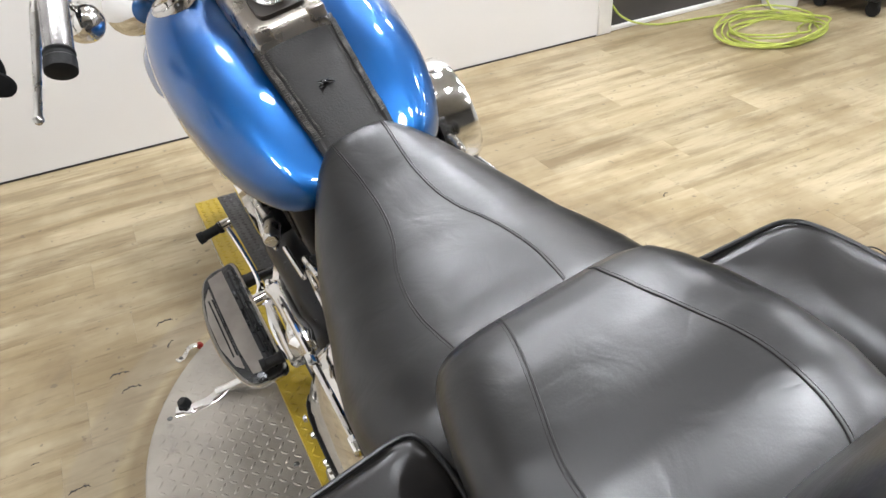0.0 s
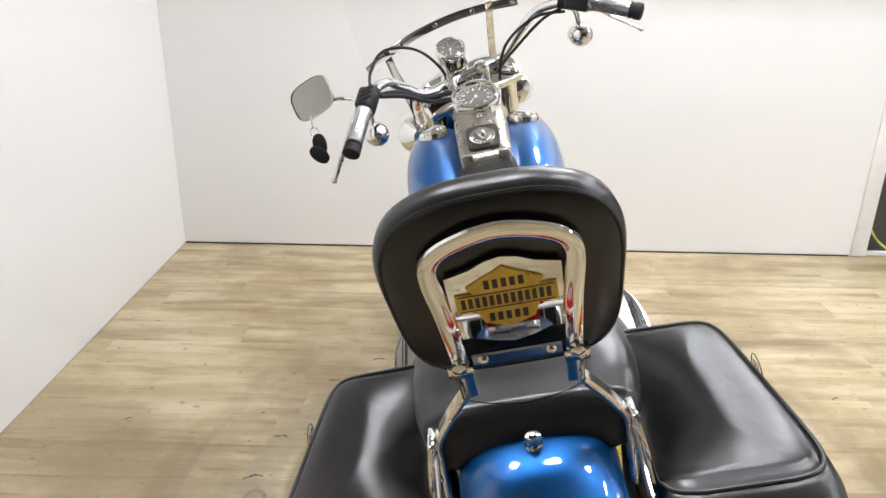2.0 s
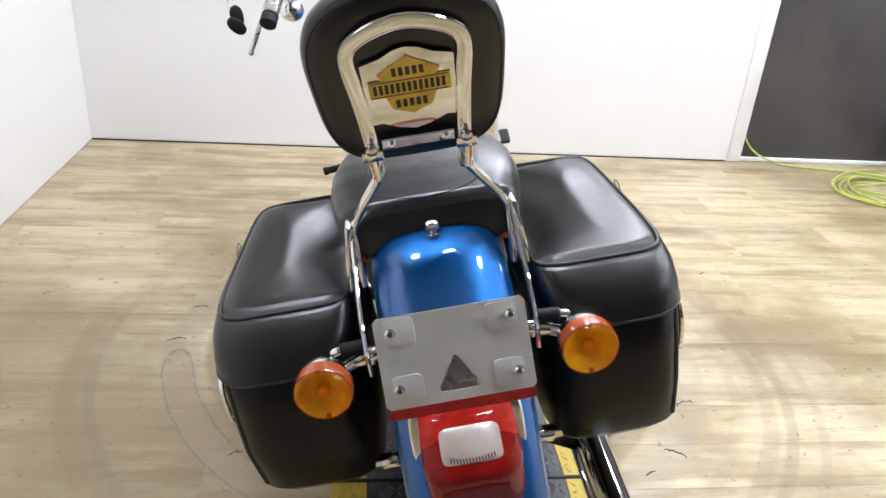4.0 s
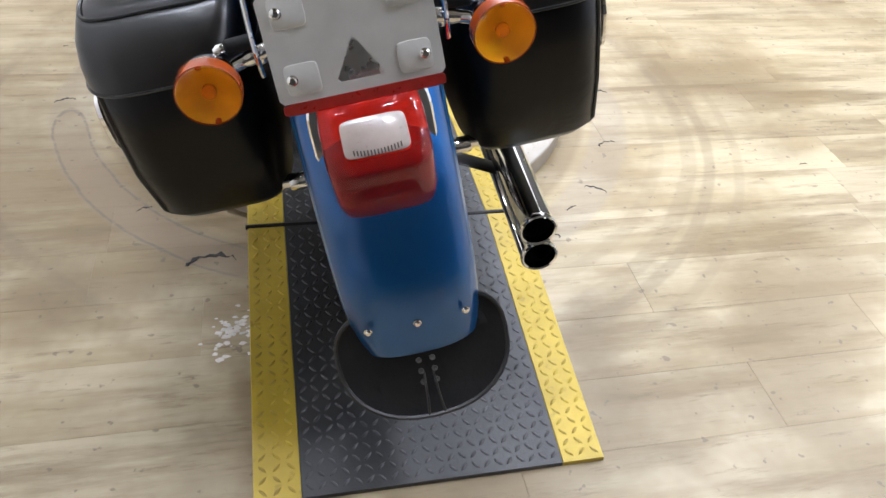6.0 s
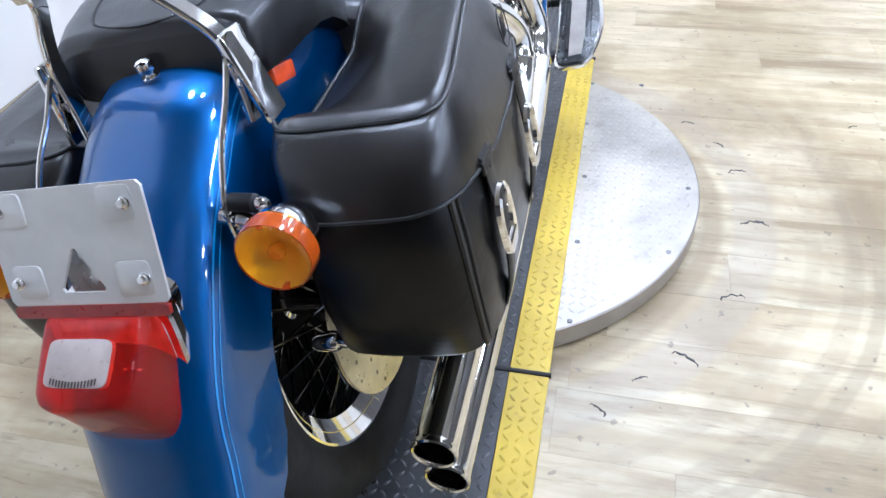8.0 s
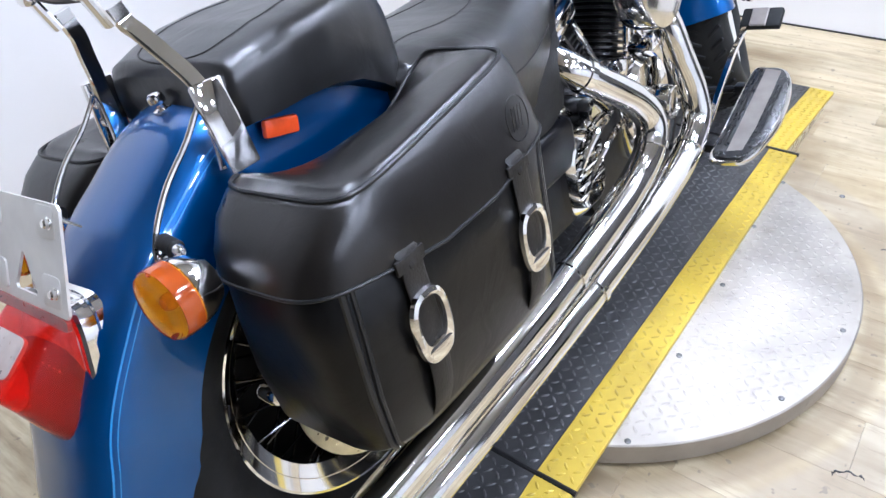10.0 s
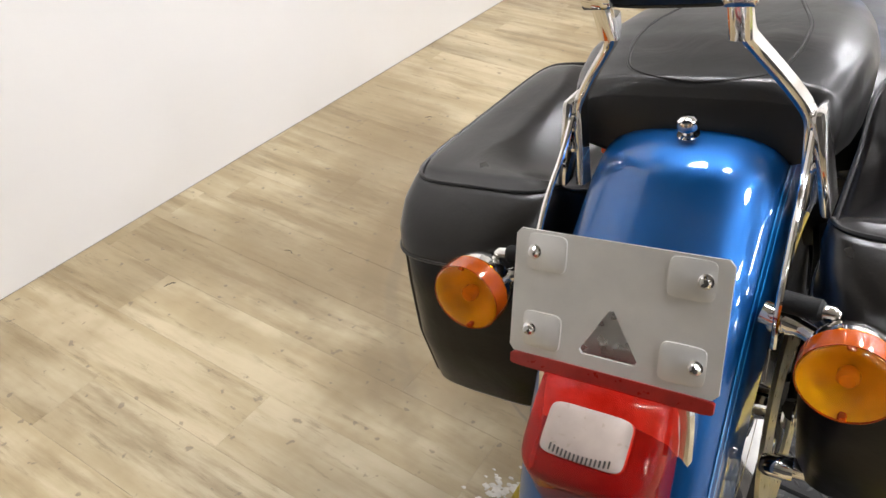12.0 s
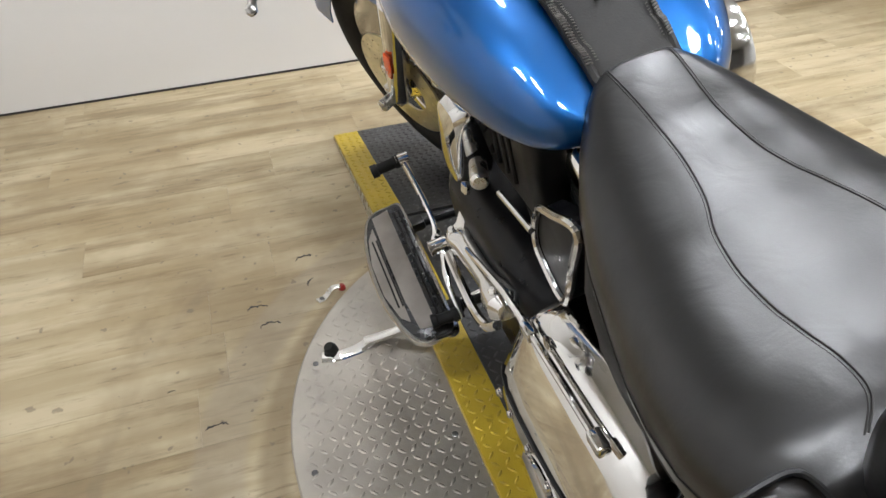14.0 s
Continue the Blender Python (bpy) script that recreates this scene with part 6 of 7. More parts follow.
p1, l1 = pipe([(0.218, -0.187, 0.237), (0.221, 0.05, 0.245), (0.224, 0.3, 0.257), (0.223, 0.52, 0.278), (0.22, 0.64, 0.298), (0.218, 0.71, 0.33), (0.213, 0.728, 0.372), (0.2, 0.7, 0.422), (0.178, 0.635, 0.478), (0.15, 0.578, 0.528), (0.1, 0.56, 0.56)], 0.0295, "exhaust_pipe", True)
p2, l2 = pipe([(0.219, -0.184, 0.176), (0.223, 0.05, 0.18), (0.226, 0.35, 0.188), (0.225, 0.6, 0.202), (0.222, 0.78, 0.22), (0.219, 0.88, 0.242), (0.216, 0.94, 0.28), (0.208, 0.95, 0.335), (0.19, 0.937, 0.415), (0.17, 0.925, 0.495), (0.13, 0.945, 0.55), (0.08, 0.97, 0.565)], 0.0295, "exhaust_pipe", True)
for ob, line in ((p1, l1), (p2, l2)):
    for i in (18, 40, len(line) - 12):
        bm = bmesh.new()
        d = (line[i + 1] - line[i]).normalized()
        lathe(bm, [(0.03, -0.006), (0.0325, -0.006), (0.0325, 0.006), (0.03, 0.006), (0.03, -0.006)], along(line[i], d), 24)
        bike_part("band_clamp", bm, M_CHROME, ob)
for y, z in ((0.02, 0.21), (0.4, 0.235)):
    bm = bmesh.new()
    strip(bm, [(0.2, y, z), (0.12, y, 0.26)], 0.04, 0.006, (0, 1, 0))
    bike_part("exhaust_bracket", bm, M_BLACKMETAL)


# -- floorboards, levers and side stand --
def floorboard(s):
    up = Vector((0, -0.28, 0.96))
    mid = Vector((0.3 * s, 1.05, 0.25))
    fwd, side = Vector((0, 0.96, 0.28)), Vector((s, 0, 0.02))

    def at(a, b, h):
        return mid + fwd * a + side * b + up * h

    def outline(g):
        pts = [(-0.155, -0.048), (-0.16, 0.0), (-0.152, 0.025), (-0.12, 0.044), (-0.05, 0.06), (0.03, 0.06), (0.09, 0.05), (0.135, 0.032), (0.152, 0.01), (0.155, -0.02), (0.152, -0.045), (0.1, -0.05), (0.0, -0.05), (-0.1, -0.05)]
        return [(p.x * (1 - g * 6.5), p.y * (1 - g * 17)) for p in catmull([(x, y, 0) for x, y in pts], 4, True)]

    bm = bmesh.new()
    loft(bm, [[at(a, b, h) for a, b in outline(g)] for h, g in ((-0.012, 0.004), (-0.006, 0.0), (0.0, 0.0), (0.003, 0.002))])
    board = bike_part("floorboard", bm, M_POLISHED, label="chrome-edged rider floorboard with rubber tread")
    bm = bmesh.new()
    loft(bm, [[at(a, b, h) for a, b in outline(g)] for h, g in ((0.001, 0.008), (0.0075, 0.008), (0.009, 0.0105))])
    bike_part("rubber_pad", bm, M_PAD, board, "black rubber pad")
    bm = bmesh.new()
    rings = [[at(a, b, h) for a, b in ((-0.135, -0.016 + 0.0), (0.14, -0.016), (0.132, 0.018), (0.06, 0.02), (-0.06, 0.02), (-0.13, 0.014))] for h in (0.006, 0.0102)]
    loft(bm, rings)
    bike_part("pad_overlay", bm, M_GREYPAD, board, "brushed grey tread inlay")
    # left only: the black pad's silvery wall reflection, modelled as a grey panel
    if s < 0:
        bm = bmesh.new()
        loft(bm, [[at(a, b, h) for a, b in ((-0.11, 0.024), (0.11, 0.024), (0.085, 0.04), (0.03, 0.051), (-0.04, 0.051), (-0.095, 0.038))] for h in (0.006, 0.0102)])
        bike_part("pad_overlay", bm, M_GREYPAD, board, "grey panel for the wall's reflection on the black pad")
    for b in (-0.036, -0.026, 0.026, 0.034):
        bm = bmesh.new()
        tube(bm, [at(-0.115 + 0.04 * (b > 0), b, 0.0088), at(0.13 - 0.05 * (b > 0), b, 0.0088)], 0.0024, 6)
        bike_part("tread_rib", bm, M_RUBBER, board)
    for a in (-0.1, 0.1):
        bm = bmesh.new()
        tube(bm, [at(a, -0.03, -0.012), at(a, -0.14, -0.02), at(a, -0.2, -0.02)], 0.009, 10)
        rounded(bm, (0.03, 0.03, 0.02), 0.005, Matrix.Translation(at(a, -0.06, -0.012)))
        bike_part("board_bracket", bm, M_BLACKMETAL, board)
    return board


for s in (-1, 1):
    floorboard(s)


def peg(a, b):
    """A round rubber toe peg from a to b with end caps."""
    a, b = Vector(a), Vector(b)
    bm = bmesh.new()
    tube(bm, [a, a.lerp(b, 0.15), a.lerp(b, 0.2), a.lerp(b, 0.75), a.lerp(b, 0.8), b], [0.0125, 0.0125, 0.0105, 0.0105, 0.0128, 0.0128], 14)
    return bm


bm = bmesh.new()
strip(bm, catmull([(-0.228, 1.165, 0.408), (-0.224, 1.13, 0.385), (-0.22, 1.07, 0.345), (-0.222, 1.035, 0.325), (-0.232, 1.02, 0.315), (-0.232, 1.0, 0.3)], 4), 0.014, 0.009, (0, 0.5, 0.85))
lathe(bm, [(0, -0.012), (0.012, -0.012), (0.012, 0.012), (0, 0.012)], along((-0.228, 1.163, 0.407), (1, 0, 0)), 14)
lever = bike_part("shift_lever", bm, M_CHROME, label="chrome heel-toe shift lever with rubber pegs")
bike_part("toe_peg", peg((-0.234, 1.163, 0.407), (-0.288, 1.166, 0.402)), M_RUBBER, lever, "black rubber toe peg")
bm = bmesh.new()
strip(bm, catmull([(-0.232, 1.02, 0.318), (-0.226, 1.0, 0.305), (-0.236, 0.97, 0.28), (-0.24, 0.94, 0.262), (-0.24, 0.9, 0.232)], 4), 0.012, 0.009, (0, 0.6, 0.8))
lathe(bm, [(0, -0.016), (0.014, -0.016), (0.014, 0.016), (0, 0.016)], along((-0.23, 1.012, 0.31), (1, 0, 0)), 16)
bike_part("heel_lever", bm, M_CHROME, lever)
bike_part("heel_peg", peg((-0.246, 0.905, 0.242), (-0.292, 0.908, 0.244)), M_RUBBER, lever, "black rubber heel peg")
bm = bmesh.new()
strip(bm, catmull([(-0.13, 1.0, 0.2), (-0.16, 0.99, 0.25), (-0.17, 0.96, 0.32), (-0.175, 0.92, 0.36)], 5), 0.03, 0.01, (0, 1, 0.3))
rounded(bm, (0.05, 0.09, 0.03), 0.008, Matrix.Translation((-0.16, 0.98, 0.31)))
lathe(bm, [(0, 0), (0.016, 0), (0.016, 0.02), (0.01, 0.026), (0, 0.026)], along((-0.18, 0.99, 0.33), (-0.4, 0, 1)), 14)
bike_part("shift_linkage", bm, M_CHROME, lever, "chrome shift linkage")
# chrome casting that carries the shift shaft along the engine case
bm = bmesh.new()
rings = []
for y, z, hw, hh in ((0.995, 0.335, 0.012, 0.012), (0.985, 0.338, 0.022, 0.02), (0.955, 0.345, 0.026, 0.026), (0.93, 0.35, 0.018, 0.02), (0.87, 0.362, 0.016, 0.017), (0.81, 0.374, 0.017, 0.018), (0.775, 0.38, 0.026, 0.024), (0.745, 0.386, 0.027, 0.025), (0.73, 0.388, 0.016, 0.015)):
    rings.append([Vector((-0.196 + x, y, z + h)) for x, h in superring(0, 0, hw, hh, 3.2, 20)])
loft(bm, rings)
housing = bike_part("shift_housing", bm, M_POLISHED, label="chrome shift shaft housing beside the engine case")
for y, z in ((0.97, 0.342), (0.76, 0.383)):
    share("cover_bolt", mesh_of("housing_bolt", bolt_head(0.007, 0.008), M_CHROME), housing, along((-0.204, y, z + 0.022), (-0.35, 0, 1)))
bm = bmesh.new()
tube(bm, catmull([(-0.224, 0.96, 0.33), (-0.226, 0.9, 0.315), (-0.228, 0.83, 0.315), (-0.226, 0.77, 0.335), (-0.215, 0.74, 0.36)], 6), 0.008, 10)
bike_part("housing_strut", bm, M_POLISHED, housing)
bm = bmesh.new()
strip(bm, catmull([(-0.16, 0.99, 0.43), (-0.172, 0.985, 0.39), (-0.19, 0.975, 0.36), (-0.2, 0.96, 0.345)], 5), 0.022, 0.006, (0, 1, 0.3))
bike_part("housing_arm", bm, M_POLISHED, housing)
bm = bmesh.new()
tube(bm, [(-0.152, 0.81, 0.53), (-0.15, 0.7, 0.542)], 0.0045, 8)
bike_part("throttle_rod", bm, M_POLISHED, label="thin bright rod under the tank")
# brake pedal on the right
bm = bmesh.new()
strip(bm, catmull([(0.225, 0.99, 0.255), (0.226, 1.05, 0.3), (0.228, 1.13, 0.35), (0.232, 1.2, 0.385)], 5), 0.013, 0.012, (1, 0, 0))
pedal = bike_part("brake_pedal", bm, M_CHROME, label="chrome brake pedal with a rubber pad")
bm = bmesh.new()
m = Matrix.Translation((0.262, 1.225, 0.398)) @ Matrix.Rotation(radians(38), 4, "X")
rounded(bm, (0.088, 0.05, 0.018), 0.006, m, 2)
bike_part("pedal_pad", bm, M_RUBBER, pedal, "black rubber brake pad")
bm = bmesh.new()
rounded(bm, (0.036, 0.046, 0.006), 0.002, m @ Matrix.Translation((-0.004, 0, 0.0085)), 1)
bike_part("pad_inlay", bm, M_GREYPAD, pedal)
# side stand, foot on the turntable
bm = bmesh.new()
tube(bm, catmull([(-0.12, 1.02, 0.15), (-0.2, 1.04, 0.125), (-0.3, 1.065, 0.095), (-0.37, 1.08, 0.082), (-0.42, 1.09, 0.078)], 5), [0.013] * 10 + [0.011] * 11, 12)
strip(bm, catmull([(-0.4, 1.088, 0.079), (-0.44, 1.075, 0.08), (-0.48, 1.07, 0.089), (-0.51, 1.075, 0.097)], 5), 0.03, 0.006, (0, 1, 0))
stand = bike_part("side_stand", bm, M_CHROME, label="chrome side stand resting on the turntable")
bm = bmesh.new()
lathe(bm, [(0, 0), (0.013, 0), (0.0135, 0.012), (0.01, 0.02), (0, 0.021)], along((-0.487, 1.088, 0.088), (-0.2, 0, 1)), 16)
bike_part("stand_bumper", bm, M_RUBBER, stand, "black rubber bumper")


# -- front end, turned to the left with the fork --
def front(name, bm, mat, parent=None, label="", sharp=35):
    return bike_part(name, bm, mat, parent, label, True, sharp)


fork = None
for s in (-1, 1):
    bm = bmesh.new()
    a, b = Vector((0.112 * s, 1.215, 0.965)), Vector((0.112 * s, 1.67, 0.3))
    d = (b - a).normalized()
    tube(bm, [a, a.lerp(b, 0.45), a.lerp(b, 0.455), a.lerp(b, 0.52), a.lerp(b, 0.525), a.lerp(b, 0.97), b], [0.031, 0.031, 0.024, 0.024, 0.029, 0.029, 0.024], 18)
    leg = front("fork_leg", bm, M_CHROME, label="chrome telescopic fork leg")
    bm = bmesh.new()
    lathe(bm, [(0, 0), (0.016, 0), (0.016, 0.03), (0.011, 0.034), (0, 0.035)], along((0.135 * s, 1.672, 0.31), (s, 0, 0)), 16)
    rounded(bm, (0.03, 0.05, 0.06), 0.01, Matrix.Translation((0.118 * s, 1.676, 0.31)))
    front("axle_clamp", bm, M_DULL, leg)
    bm = bmesh.new()
    rounded(bm, (0.006, 0.022, 0.085), 0.002, Matrix.Translation((0.144 * s, 1.56, 0.45)) @ Matrix.Rotation(radians(34), 4, "X"))
    front("fork_reflector", bm, M_ORANGE, leg, "orange fork reflector")
bm = bmesh.new()
rounded(bm, (0.28, 0.07, 0.026), 0.01, Matrix.Translation((0, 1.2, 0.94)) @ Matrix.Rotation(radians(32), 4, "X"), 3)
front("fork_clamp", bm, M_CHROME, label="chrome fork clamp")
bm = bmesh.new()
rounded(bm, (0.27, 0.06, 0.03), 0.01, Matrix.Translation((0, 1.315, 0.755)) @ Matrix.Rotation(radians(32), 4, "X"), 3)
front("fork_clamp", bm, M_CHROME, label="chrome fork clamp")
# tall chrome fork shrouds and headlamp
bm = bmesh.new()
loft(bm, [[Vector((x, y + 0.0, z)) for x, z in superring(0, 0.9, 0.15 * k, 0.1 * k, 3.5, 36)] for y, k in ((1.27, 0.75), (1.29, 0.98), (1.31, 1.0), (1.325, 0.96))])
front("shroud", bm, M_CHROME, label="chrome fork shroud")
bm = bmesh.new()
m = along((0, 1.36, 0.9), (0, 1, -0.05))
lathe(bm, [(0, -0.075), (0.035, -0.07), (0.065, -0.05), (0.086, -0.015), (0.092, 0.02), (0.094, 0.035), (0.09, 0.042), (0.082, 0.04), (0, 0.045)], m, 40)
front("headlamp", bm, M_CHROME, label="chrome headlamp shell")
for s in (-1, 1):
    bm = bmesh.new()
    m = along((0.16 * s, 1.33, 0.87), (0, 1, 0))
    lathe(bm, [(0, -0.06), (0.025, -0.055), (0.045, -0.03), (0.053, 0.0), (0.053, 0.01), (0, 0.016)], m, 28)
    front("spot_lamp", bm, M_CHROME, label="chrome passing lamp")
# handlebar
bar = [(0.0, 1.222, 0.982), (0.06, 1.222, 0.98), (0.12, 1.21, 0.985), (0.175, 1.182, 1.03), (0.215, 1.145, 1.062), (0.255, 1.098, 1.068), (0.3, 1.045, 1.05), (0.345, 1.0, 1.018), (0.39, 0.953, 0.982)]
bm = bmesh.new()
line = catmull([(-x, y, z) for x, y, z in reversed(bar)] + bar[1:], 6)
tube(bm, line, 0.0127, 14)
handlebar = front("handlebar", bm, M_CHROME, label="wide chrome handlebar with dark grips")
for s in (-1, 1):
    bm = bmesh.new()
    rounded(bm, (0.03, 0.05, 0.075), 0.01, Matrix.Translation((0.05 * s, 1.215, 0.962)) @ Matrix.Rotation(radians(20), 4, "X"))
    front("riser", bm, M_CHROME, handlebar)
    end, inn = Vector((0.392 * s, 0.951, 0.981)), Vector((0.313 * s, 1.032, 1.042))
    bm = bmesh.new()
    tube(bm, [inn, inn.lerp(end, 0.06), inn.lerp(end, 0.08), inn.lerp(end, 0.78)], [0.0205, 0.0205, 0.0188, 0.0188], 20)
    grip = front("grip", bm, M_GRIP, handlebar, "smoked metallic grip sleeve")
    bm = bmesh.new()
    tube(bm, [inn.lerp(end, 0.775), inn.lerp(end, 0.8), inn.lerp(end, 0.82), inn.lerp(end, 0.86), inn.lerp(end, 0.88), end, end + (end - inn) * 0.02], [0.0195, 0.0205, 0.0185, 0.0185, 0.0205, 0.0205, 0.016], 20)
    front("grip_end", bm, M_RUBBER, grip, "black rubber grip end")
    bm = bmesh.new()
    d = (inn - end).normalized()
    rounded(bm, (0.04, 0.05, 0.062), 0.01, along(inn + d * 0.03, d) @ Matrix.Rotation(0.3, 4, "Z"), 3)
    rounded(bm, (0.03, 0.03, 0.05), 0.007, along(inn + d * 0.062 + Vector((0, 0, -0.012)), d), 2)
    for k in range(3):
        rounded(bm, (0.034, 0.012, 0.006), 0.002, along(inn + d * (0.02 + 0.014 * k) + Vector((0, -0.02, 0.02)), (0, -0.5, 1)), 1)
    front("switch_box", bm, M_BLACKMETAL, handlebar, "black switch housing")
    # lever
    bm = bmesh.new()
    ln = catmull([inn + d * 0.05 + Vector((0.01 * s, 0.03, -0.008)), inn + Vector((0.026 * s, 0.042, -0.016)), Vector((0.37 * s, 1.075, 0.993)), Vector((0.408 * s, 1.07, 0.955)), Vector((0.445 * s, 1.065, 0.918))], 5)
    tube(bm, ln, [0.009 - 0.0035 * i / (len(ln) - 1) for i in range(len(ln) - 1)] + [0.0085], 10, flat=0.7)
    lathe(bm, [(0, -0.007), (0.005, -0.006), (0.0075, 0), (0.005, 0.006), (0, 0.007)], Matrix.Translation(ln[-1]), 14)
    front("hand_lever", bm, M_DULL, handlebar, "polished hand lever")
    # round turn signal below the bar
    bm = bmesh.new()
    m = along((0.297 * s, 1.1, 0.966), (0, 1, 0.05))
    lathe(bm, [(0, -0.03), (0.01, -0.0295), (0.02, -0.024), (0.027, -0.013), (0.03, 0.0), (0.0305, 0.014), (0.029, 0.02), (0, 0.02)], m, 30)
    sig = front("front_signal", bm, M_CHROME, label="round chrome front turn signal")
    bm = bmesh.new()
    lathe(bm, [(0, 0.018), (0.029, 0.018), (0.027, 0.026), (0.014, 0.03), (0, 0.031)], m, 26)
    front("lens", bm, M_AMBER, sig, "amber lens")
    bm = bmesh.new()
    tube(bm, [(0.297 * s, 1.1, 0.985), (0.295 * s, 1.085, 1.02), (0.285 * s, 1.07, 1.045)], 0.006, 8)
    front("signal_stem", bm, M_CHROME, sig)
    # mirror
    bm = bmesh.new()
    face = Vector((-0.36 if s < 0 else -0.12, -1.0, 0.12)).normalized()
    mm = along((0.404 * s, 1.095, 1.112), face)
    if mm.to_3x3().col[1].z < 0:
        mm = mm @ Matrix.Rotation(math.pi, 4, "Z")
    shape = [(x, y) for x, y in superring(0, 0, 0.052, 0.042, 3.2, 40)]
    loft(bm, [[mm @ Vector((x * k + 0.0, y * k + 0.18 * x, h)) for x, y in shape] for h, k in ((-0.03, 0.25), (-0.026, 0.6), (-0.014, 0.92), (0.0, 1.02), (0.003, 1.0), (0.0025, 0.94))])
    mirror = front("mirror", bm, M_CHROME, label="teardrop chrome mirror on a stem")
    bm = bmesh.new()
    loft(bm, [[mm @ Vector((x * 0.93, y * 0.93 + 0.18 * x * 0.93, h)) for x, y in shape] for h in (0.0015, 0.0032)])
    front("mirror_glass", bm, M_MIRROR, mirror, "mirror glass")
    bm = bmesh.new()
    tube(bm, catmull([(0.375 * s, 1.1, 1.09), (0.35 * s, 1.105, 1.085), (0.325 * s, 1.09, 1.075), (0.302 * s, 1.065, 1.062)], 5), 0.0048, 8)
    front("stem", bm, M_CHROME, mirror)
# key fob hanging from the left mirror
bm = bmesh.new()
for k, (p, tilt) in enumerate((((-0.438, 1.062, 1.012), 0.2), ((-0.45, 1.052, 0.992), -0.5))):
    loft(bm, [[Matrix.Translation(p) @ Matrix.Rotation(tilt, 4, "Y") @ Vector((x, h, z)) for x, z in superring(0, 0, 0.0165 * g, 0.026 * g, 2.2, 24)] for h, g in ((-0.004, 0.85), (-0.002, 1.0), (0.002, 1.0), (0.004, 0.85))])
fob = front("key_fob", bm, M_RUBBER, label="black key fobs hanging on a wire ring")
bm = bmesh.new()
tube(bm, [Vector((-0.437 + 0.01 * math.cos(a), 1.063, 1.043 + 0.012 * math.sin(a))) for a in [2 * math.pi * k / 20 for k in range(20)]], 0.001, 5, closed=True)
tube(bm, [(-0.437, 1.063, 1.052), (-0.428, 1.075, 1.08)], 0.0012, 5)
tube(bm, [(-0.437, 1.063, 1.035), (-0.448, 1.062, 1.02), (-0.456, 1.06, 1.005)], 0.0011, 5)
front("key_ring", bm, M_CHROME, fob)
# small gauge ahead of the bar
gm = Vector((0, -0.62, 0.78)).normalized()
bm = bmesh.new()
lathe(bm, [(0, -0.05), (0.026, -0.05), (0.037, -0.03), (0.041, -0.004), (0.041, 0.0), (0.0, 0.0)], along((0, 1.258, 1.05), gm), 32)
rounded(bm, (0.07, 0.03, 0.1), 0.012, Matrix.Translation((0, 1.265, 0.99)), 3)
gauge = front("gauge", bm, M_CHROME, label="small round chrome gauge on the handlebar")
dial((0, 1.257, 1.052), gm, 0.0395, gauge, 14, True, 250)
# windscreen frame and clear sheet
def arc(x):
    return Vector((x, 1.268 + 0.045 * (1 - (x / 0.225) ** 2), 1.094 + 0.03 * (1 - (x / 0.225) ** 2)))


bm = bmesh.new()
rings = []
for k in range(25):
    p = arc(-0.228 + 0.456 * k / 24)
    rings.append([p + Vector(o) for o in ((0, -0.002, -0.011), (0, -0.0035, 0.0), (0, -0.002, 0.011), (0, 0.003, 0.011), (0, 0.003, -0.011))])
loft(bm, rings)
screen_frame = front("windscreen_bar", bm, M_CHROME, label="curved chrome windscreen bar")
for s in (-1, 1):
    bm = bmesh.new()
    p = arc(0.158 * s)
    strip(bm, [p + Vector((0, -0.006, 0.012)), p + Vector((-0.006 * s, 0.03, -0.05)), (0.138 * s, 1.34, 0.99), (0.135 * s, 1.35, 0.9)], 0.022, 0.007, (1, 0, 0))
    front("windscreen_strut", bm, M_CHROME, screen_frame, "chrome windscreen strut")
me = mesh_of("acorn_nut", bolt_head(0.006, 0.007), M_CHROME)
for x in (-0.215, -0.11, 0.0, 0.11, 0.215):
    ob = share("acorn_nut", me, screen_frame, STEER @ along(arc(x) + Vector((0, -0.003, 0)), (0, -1, 0)))
bm = bmesh.new()
rings = []
for k in range(15):
    z = 0.93 + 0.5 * k / 14
    w = 0.23 - 0.02 * max(0, (k - 9) / 5) ** 2 - 0.05 * max(0, 1 - k / 5) ** 2
    row = []
    for q in range(21):
        x = -w + 2 * w * q / 20
        row.append(Vector((x, 1.275 + 0.045 * (1 - (x / 0.225) ** 2) - 0.5 * (z - 1.094), z)))
    back = [p + Vector((0, 0.004, 0)) for p in reversed(row)]
    rings.append(row + back)
loft(bm, rings)
sheet = front("windscreen", bm, M_GLASS, label="clear acrylic windscreen", sharp=80)
sheet.visible_shadow = False
# control cables
bm = bmesh.new()
tube(bm, catmull([(-0.27, 1.1, 1.06), (-0.24, 1.16, 1.1), (-0.18, 1.2, 1.13), (-0.1, 1.22, 1.1), (-0.05, 1.24, 1.03), (-0.03, 1.27, 0.95)], 7), 0.004, 7)
front("control_cable", bm, M_RUBBER, handlebar, "black control cable")
bm = bmesh.new()
tube(bm, catmull([(0.27, 1.1, 1.05), (0.22, 1.13, 1.04), (0.15, 1.17, 1.0), (0.09, 1.2, 0.96), (0.06, 1.22, 0.9)], 7), 0.004, 7)
front("control_cable", bm, M_RUBBER, handlebar, "black control cable")
bm = bmesh.new()
tube(bm, catmull([(0.27, 1.09, 1.04), (0.2, 1.12, 1.055), (0.12, 1.16, 1.02), (0.08, 1.18, 0.95), (0.07, 1.21, 0.88)], 7), 0.004, 7)
front("control_cable", bm, M_RUBBER, handlebar, "black control cable")
bm = bmesh.new()
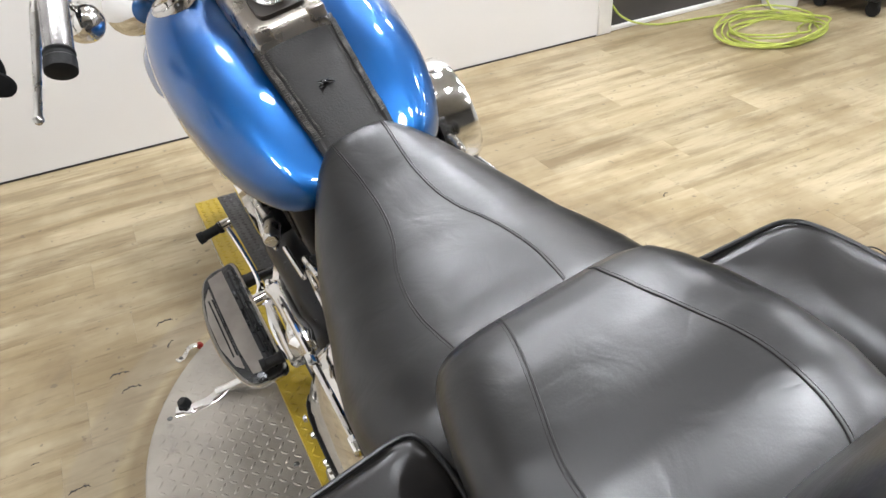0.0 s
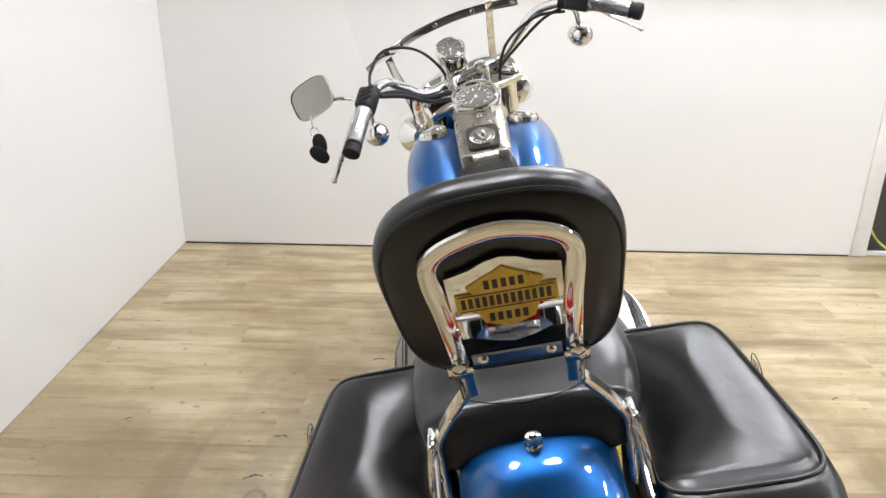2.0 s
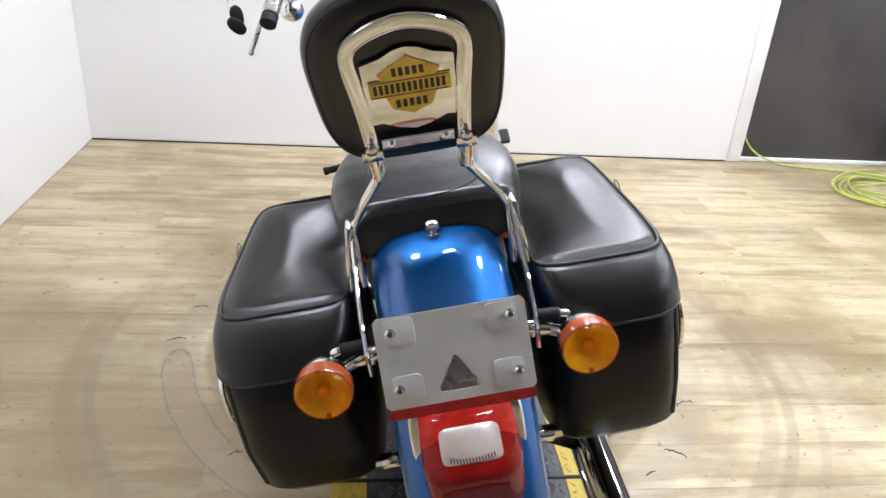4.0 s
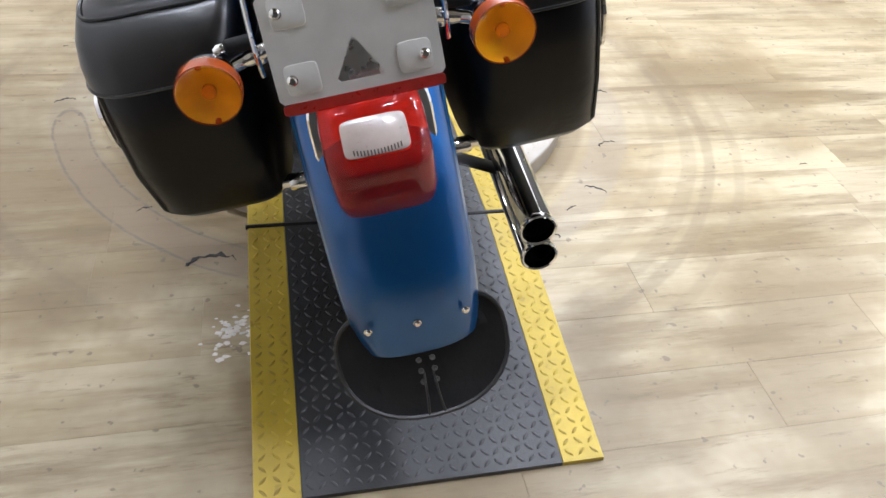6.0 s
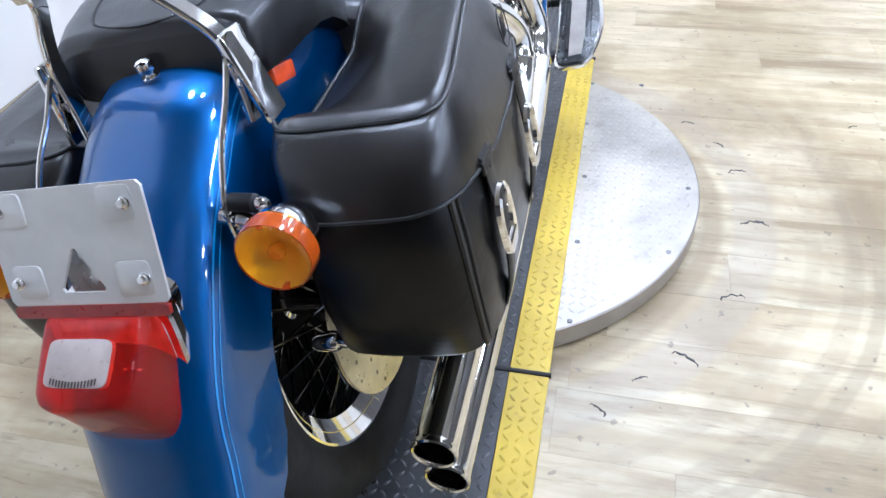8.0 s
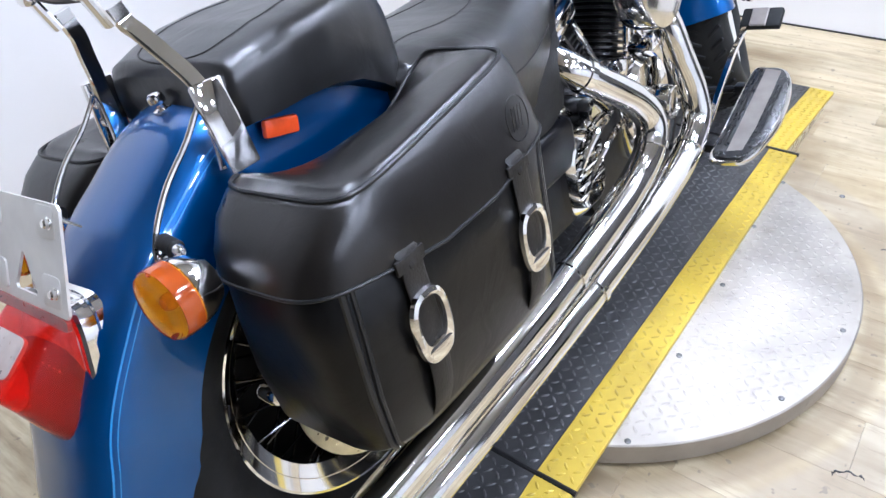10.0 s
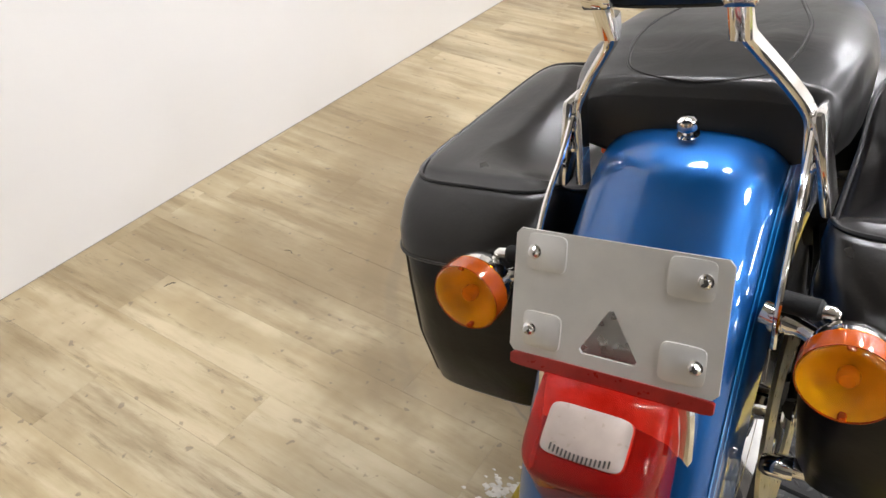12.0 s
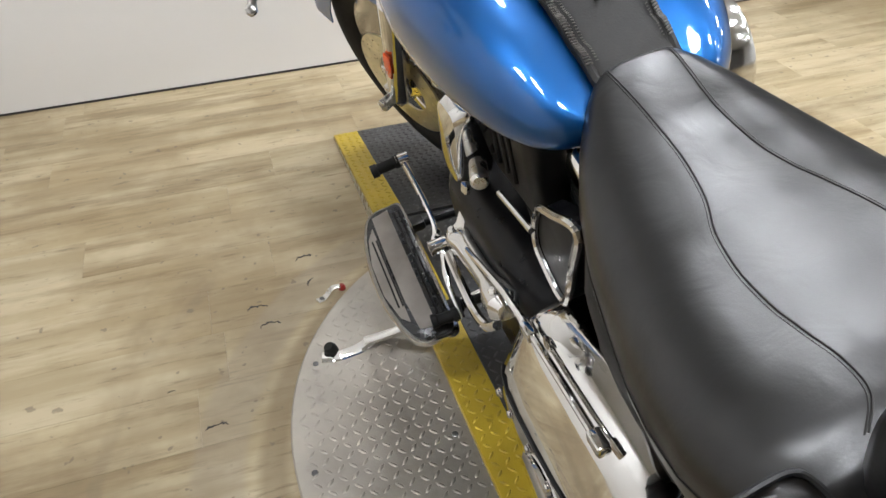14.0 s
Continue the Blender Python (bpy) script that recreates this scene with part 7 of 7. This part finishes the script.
tube(bm, catmull([(-0.26, 1.11, 1.05), (-0.2, 1.15, 1.03), (-0.13, 1.19, 0.98), (-0.06, 1.19, 0.96), (0.0, 1.18, 0.93)], 7), 0.006, 7)
front("control_cable", bm, M_RUBBER, handlebar, "black control cable")
bm = bmesh.new()
tube(bm, catmull([(-0.25, 1.105, 1.045), (-0.19, 1.14, 1.015), (-0.12, 1.18, 0.965), (-0.05, 1.185, 0.94), (0.0, 1.17, 0.9)], 7), 0.006, 7)
front("control_cable", bm, M_RUBBER, handlebar, "black control cable")


# ---- floor planks, last ----
PLANK_W, PLANK_L = 0.152, 0.914


def plank_mesh(w, l):
    bm = bmesh.new()
    rounded(bm, (l - 0.0003, w - 0.0003, 0.006), 0.0003, Matrix.Translation((0, 0, -0.003)), 1)
    return mesh_of("plank", bm, M_PLANK)


floor = tagged(part("floor", box((ROOM_W - 0.1, ROOM_S - 0.1, -0.06), (ROOM_E + 0.1, ROOM_N + 0.12, -0.0055)), M_SHOPWALL), "pale wood-look vinyl plank floor, scuffed round the turntable", "floor", kind="structure")
whole = plank_mesh(PLANK_W, PLANK_L)
rng = random.Random(11)
rest = bmesh.new()
row = 0
y = ROOM_N + 0.06
while y > ROOM_S:
    yc = y - PLANK_W / 2
    x = ROOM_W - rng.uniform(0.0, PLANK_L)
    while x < ROOM_E:
        xa, xb = max(x, ROOM_W - 0.06), min(x + PLANK_L, ROOM_E + 0.04)
        xc = (xa + xb) / 2
        if -1.05 < yc and xc < 3.9:
            cut = whole if xb - xa > PLANK_L - 0.001 else plank_mesh(PLANK_W, xb - xa)
            share("plank", cut, floor, pose(xc, yc, 0, 0, 0, 180 if rng.random() < 0.5 else 0))
        else:
            vs = [rest.verts.new(p) for p in ((xa, yc - PLANK_W / 2, 0), (xb - 0.0008, yc - PLANK_W / 2, 0), (xb - 0.0008, yc + PLANK_W / 2 - 0.0008, 0), (xa, yc + PLANK_W / 2 - 0.0008, 0))]
            rest.faces.new(vs)
        x += PLANK_L
    y -= PLANK_W
    row += 1
tagged(part("far_planks", rest, M_PLANK, floor), kind="stuff")


def chip(x, y, size, turn, mat, thick=0.6):
    """A lifted, crescent-shaped scuff in the vinyl."""
    rng = random.Random(int(1000 * (x + 3 * y)))
    bm = bmesh.new()
    n = 14
    rings = []
    for k in range(n + 1):
        a = math.pi * k / n
        w = size * thick * (0.1 + 0.6 * math.sin(a)) * rng.uniform(0.15, 1.0) * 0.55
        c = Vector((math.cos(a) * size, math.sin(a) * size * 0.45 + rng.uniform(-0.14, 0.14) * size, 0))
        d = Vector((math.cos(a), math.sin(a), 0))
        rings.append([c - d * w + Vector((0, 0, 0.0003)), c + Vector((0, 0, 0.0016)), c + d * w + Vector((0, 0, 0.0003))])
    loft(bm, rings, closed=False)
    bm.transform(Matrix.Translation((x, y, 0)) @ Matrix.Rotation(radians(turn), 4, "Z"))
    return part("floor_chip", bm, mat, floor, "dark lifted scuff in the vinyl")


for cx, cy, cs, ct in ((0.671, 0.537, 0.026, 20), (0.566, 0.342, 0.028, -30), (0.74, 0.803, 0.032, 5), (0.596, 1.253, 0.018, 0), (0.674, 1.148, 0.018, -40), (0.717, 1.023, 0.024, 10), (0.481, 0.275, 0.016, 30),
                       (0.402, 0.186, 0.018, -40), (-0.359, 0.172, 0.05, 8), (-0.601, 1.341, 0.022, 0), (-0.47, 1.487, 0.022, 10), (-0.716, 1.024, 0.022, 0), (-0.749, 0.84, 0.026, 15), (-0.58, 1.275, 0.022, 5),
                       (-0.469, 1.393, 0.014, 60), (-0.797, 1.147, 0.008, 0), (-0.507, 0.363, 0.018, 20), (-1.35, 1.75, 0.01, 0), (-1.2, 1.1, 0.012, 40), (-1.1, 0.3, 0.012, 0), (-1.25, 0.05, 0.014, 70), (1.2, 0.4, 0.012, 0), (1.05, 1.3, 0.014, 30)):
    chip(cx, cy, cs, ct, M_CHIP)


def residue(x, y):
    bm = bmesh.new()
    rng = random.Random(5)
    for k in range(60):
        px, py, r = x + rng.gauss(0, 0.02), y + rng.gauss(0, 0.026), rng.uniform(0.002, 0.0085)
        ring = [Vector((px + r * rng.uniform(0.6, 1.3) * math.cos(2 * math.pi * q / 11), py + r * rng.uniform(0.4, 0.9) * math.sin(2 * math.pi * q / 11), 0.0004)) for q in range(11)]
        top = [Vector((px + (p.x - px) * 0.7, py + (p.y - py) * 0.7, 0.0011)) for p in ring]
        loft(bm, [ring, top])
    part("glue_residue", bm, M_RESIDUE, floor, "shiny patch of glue residue")


residue(-0.315, -0.026)
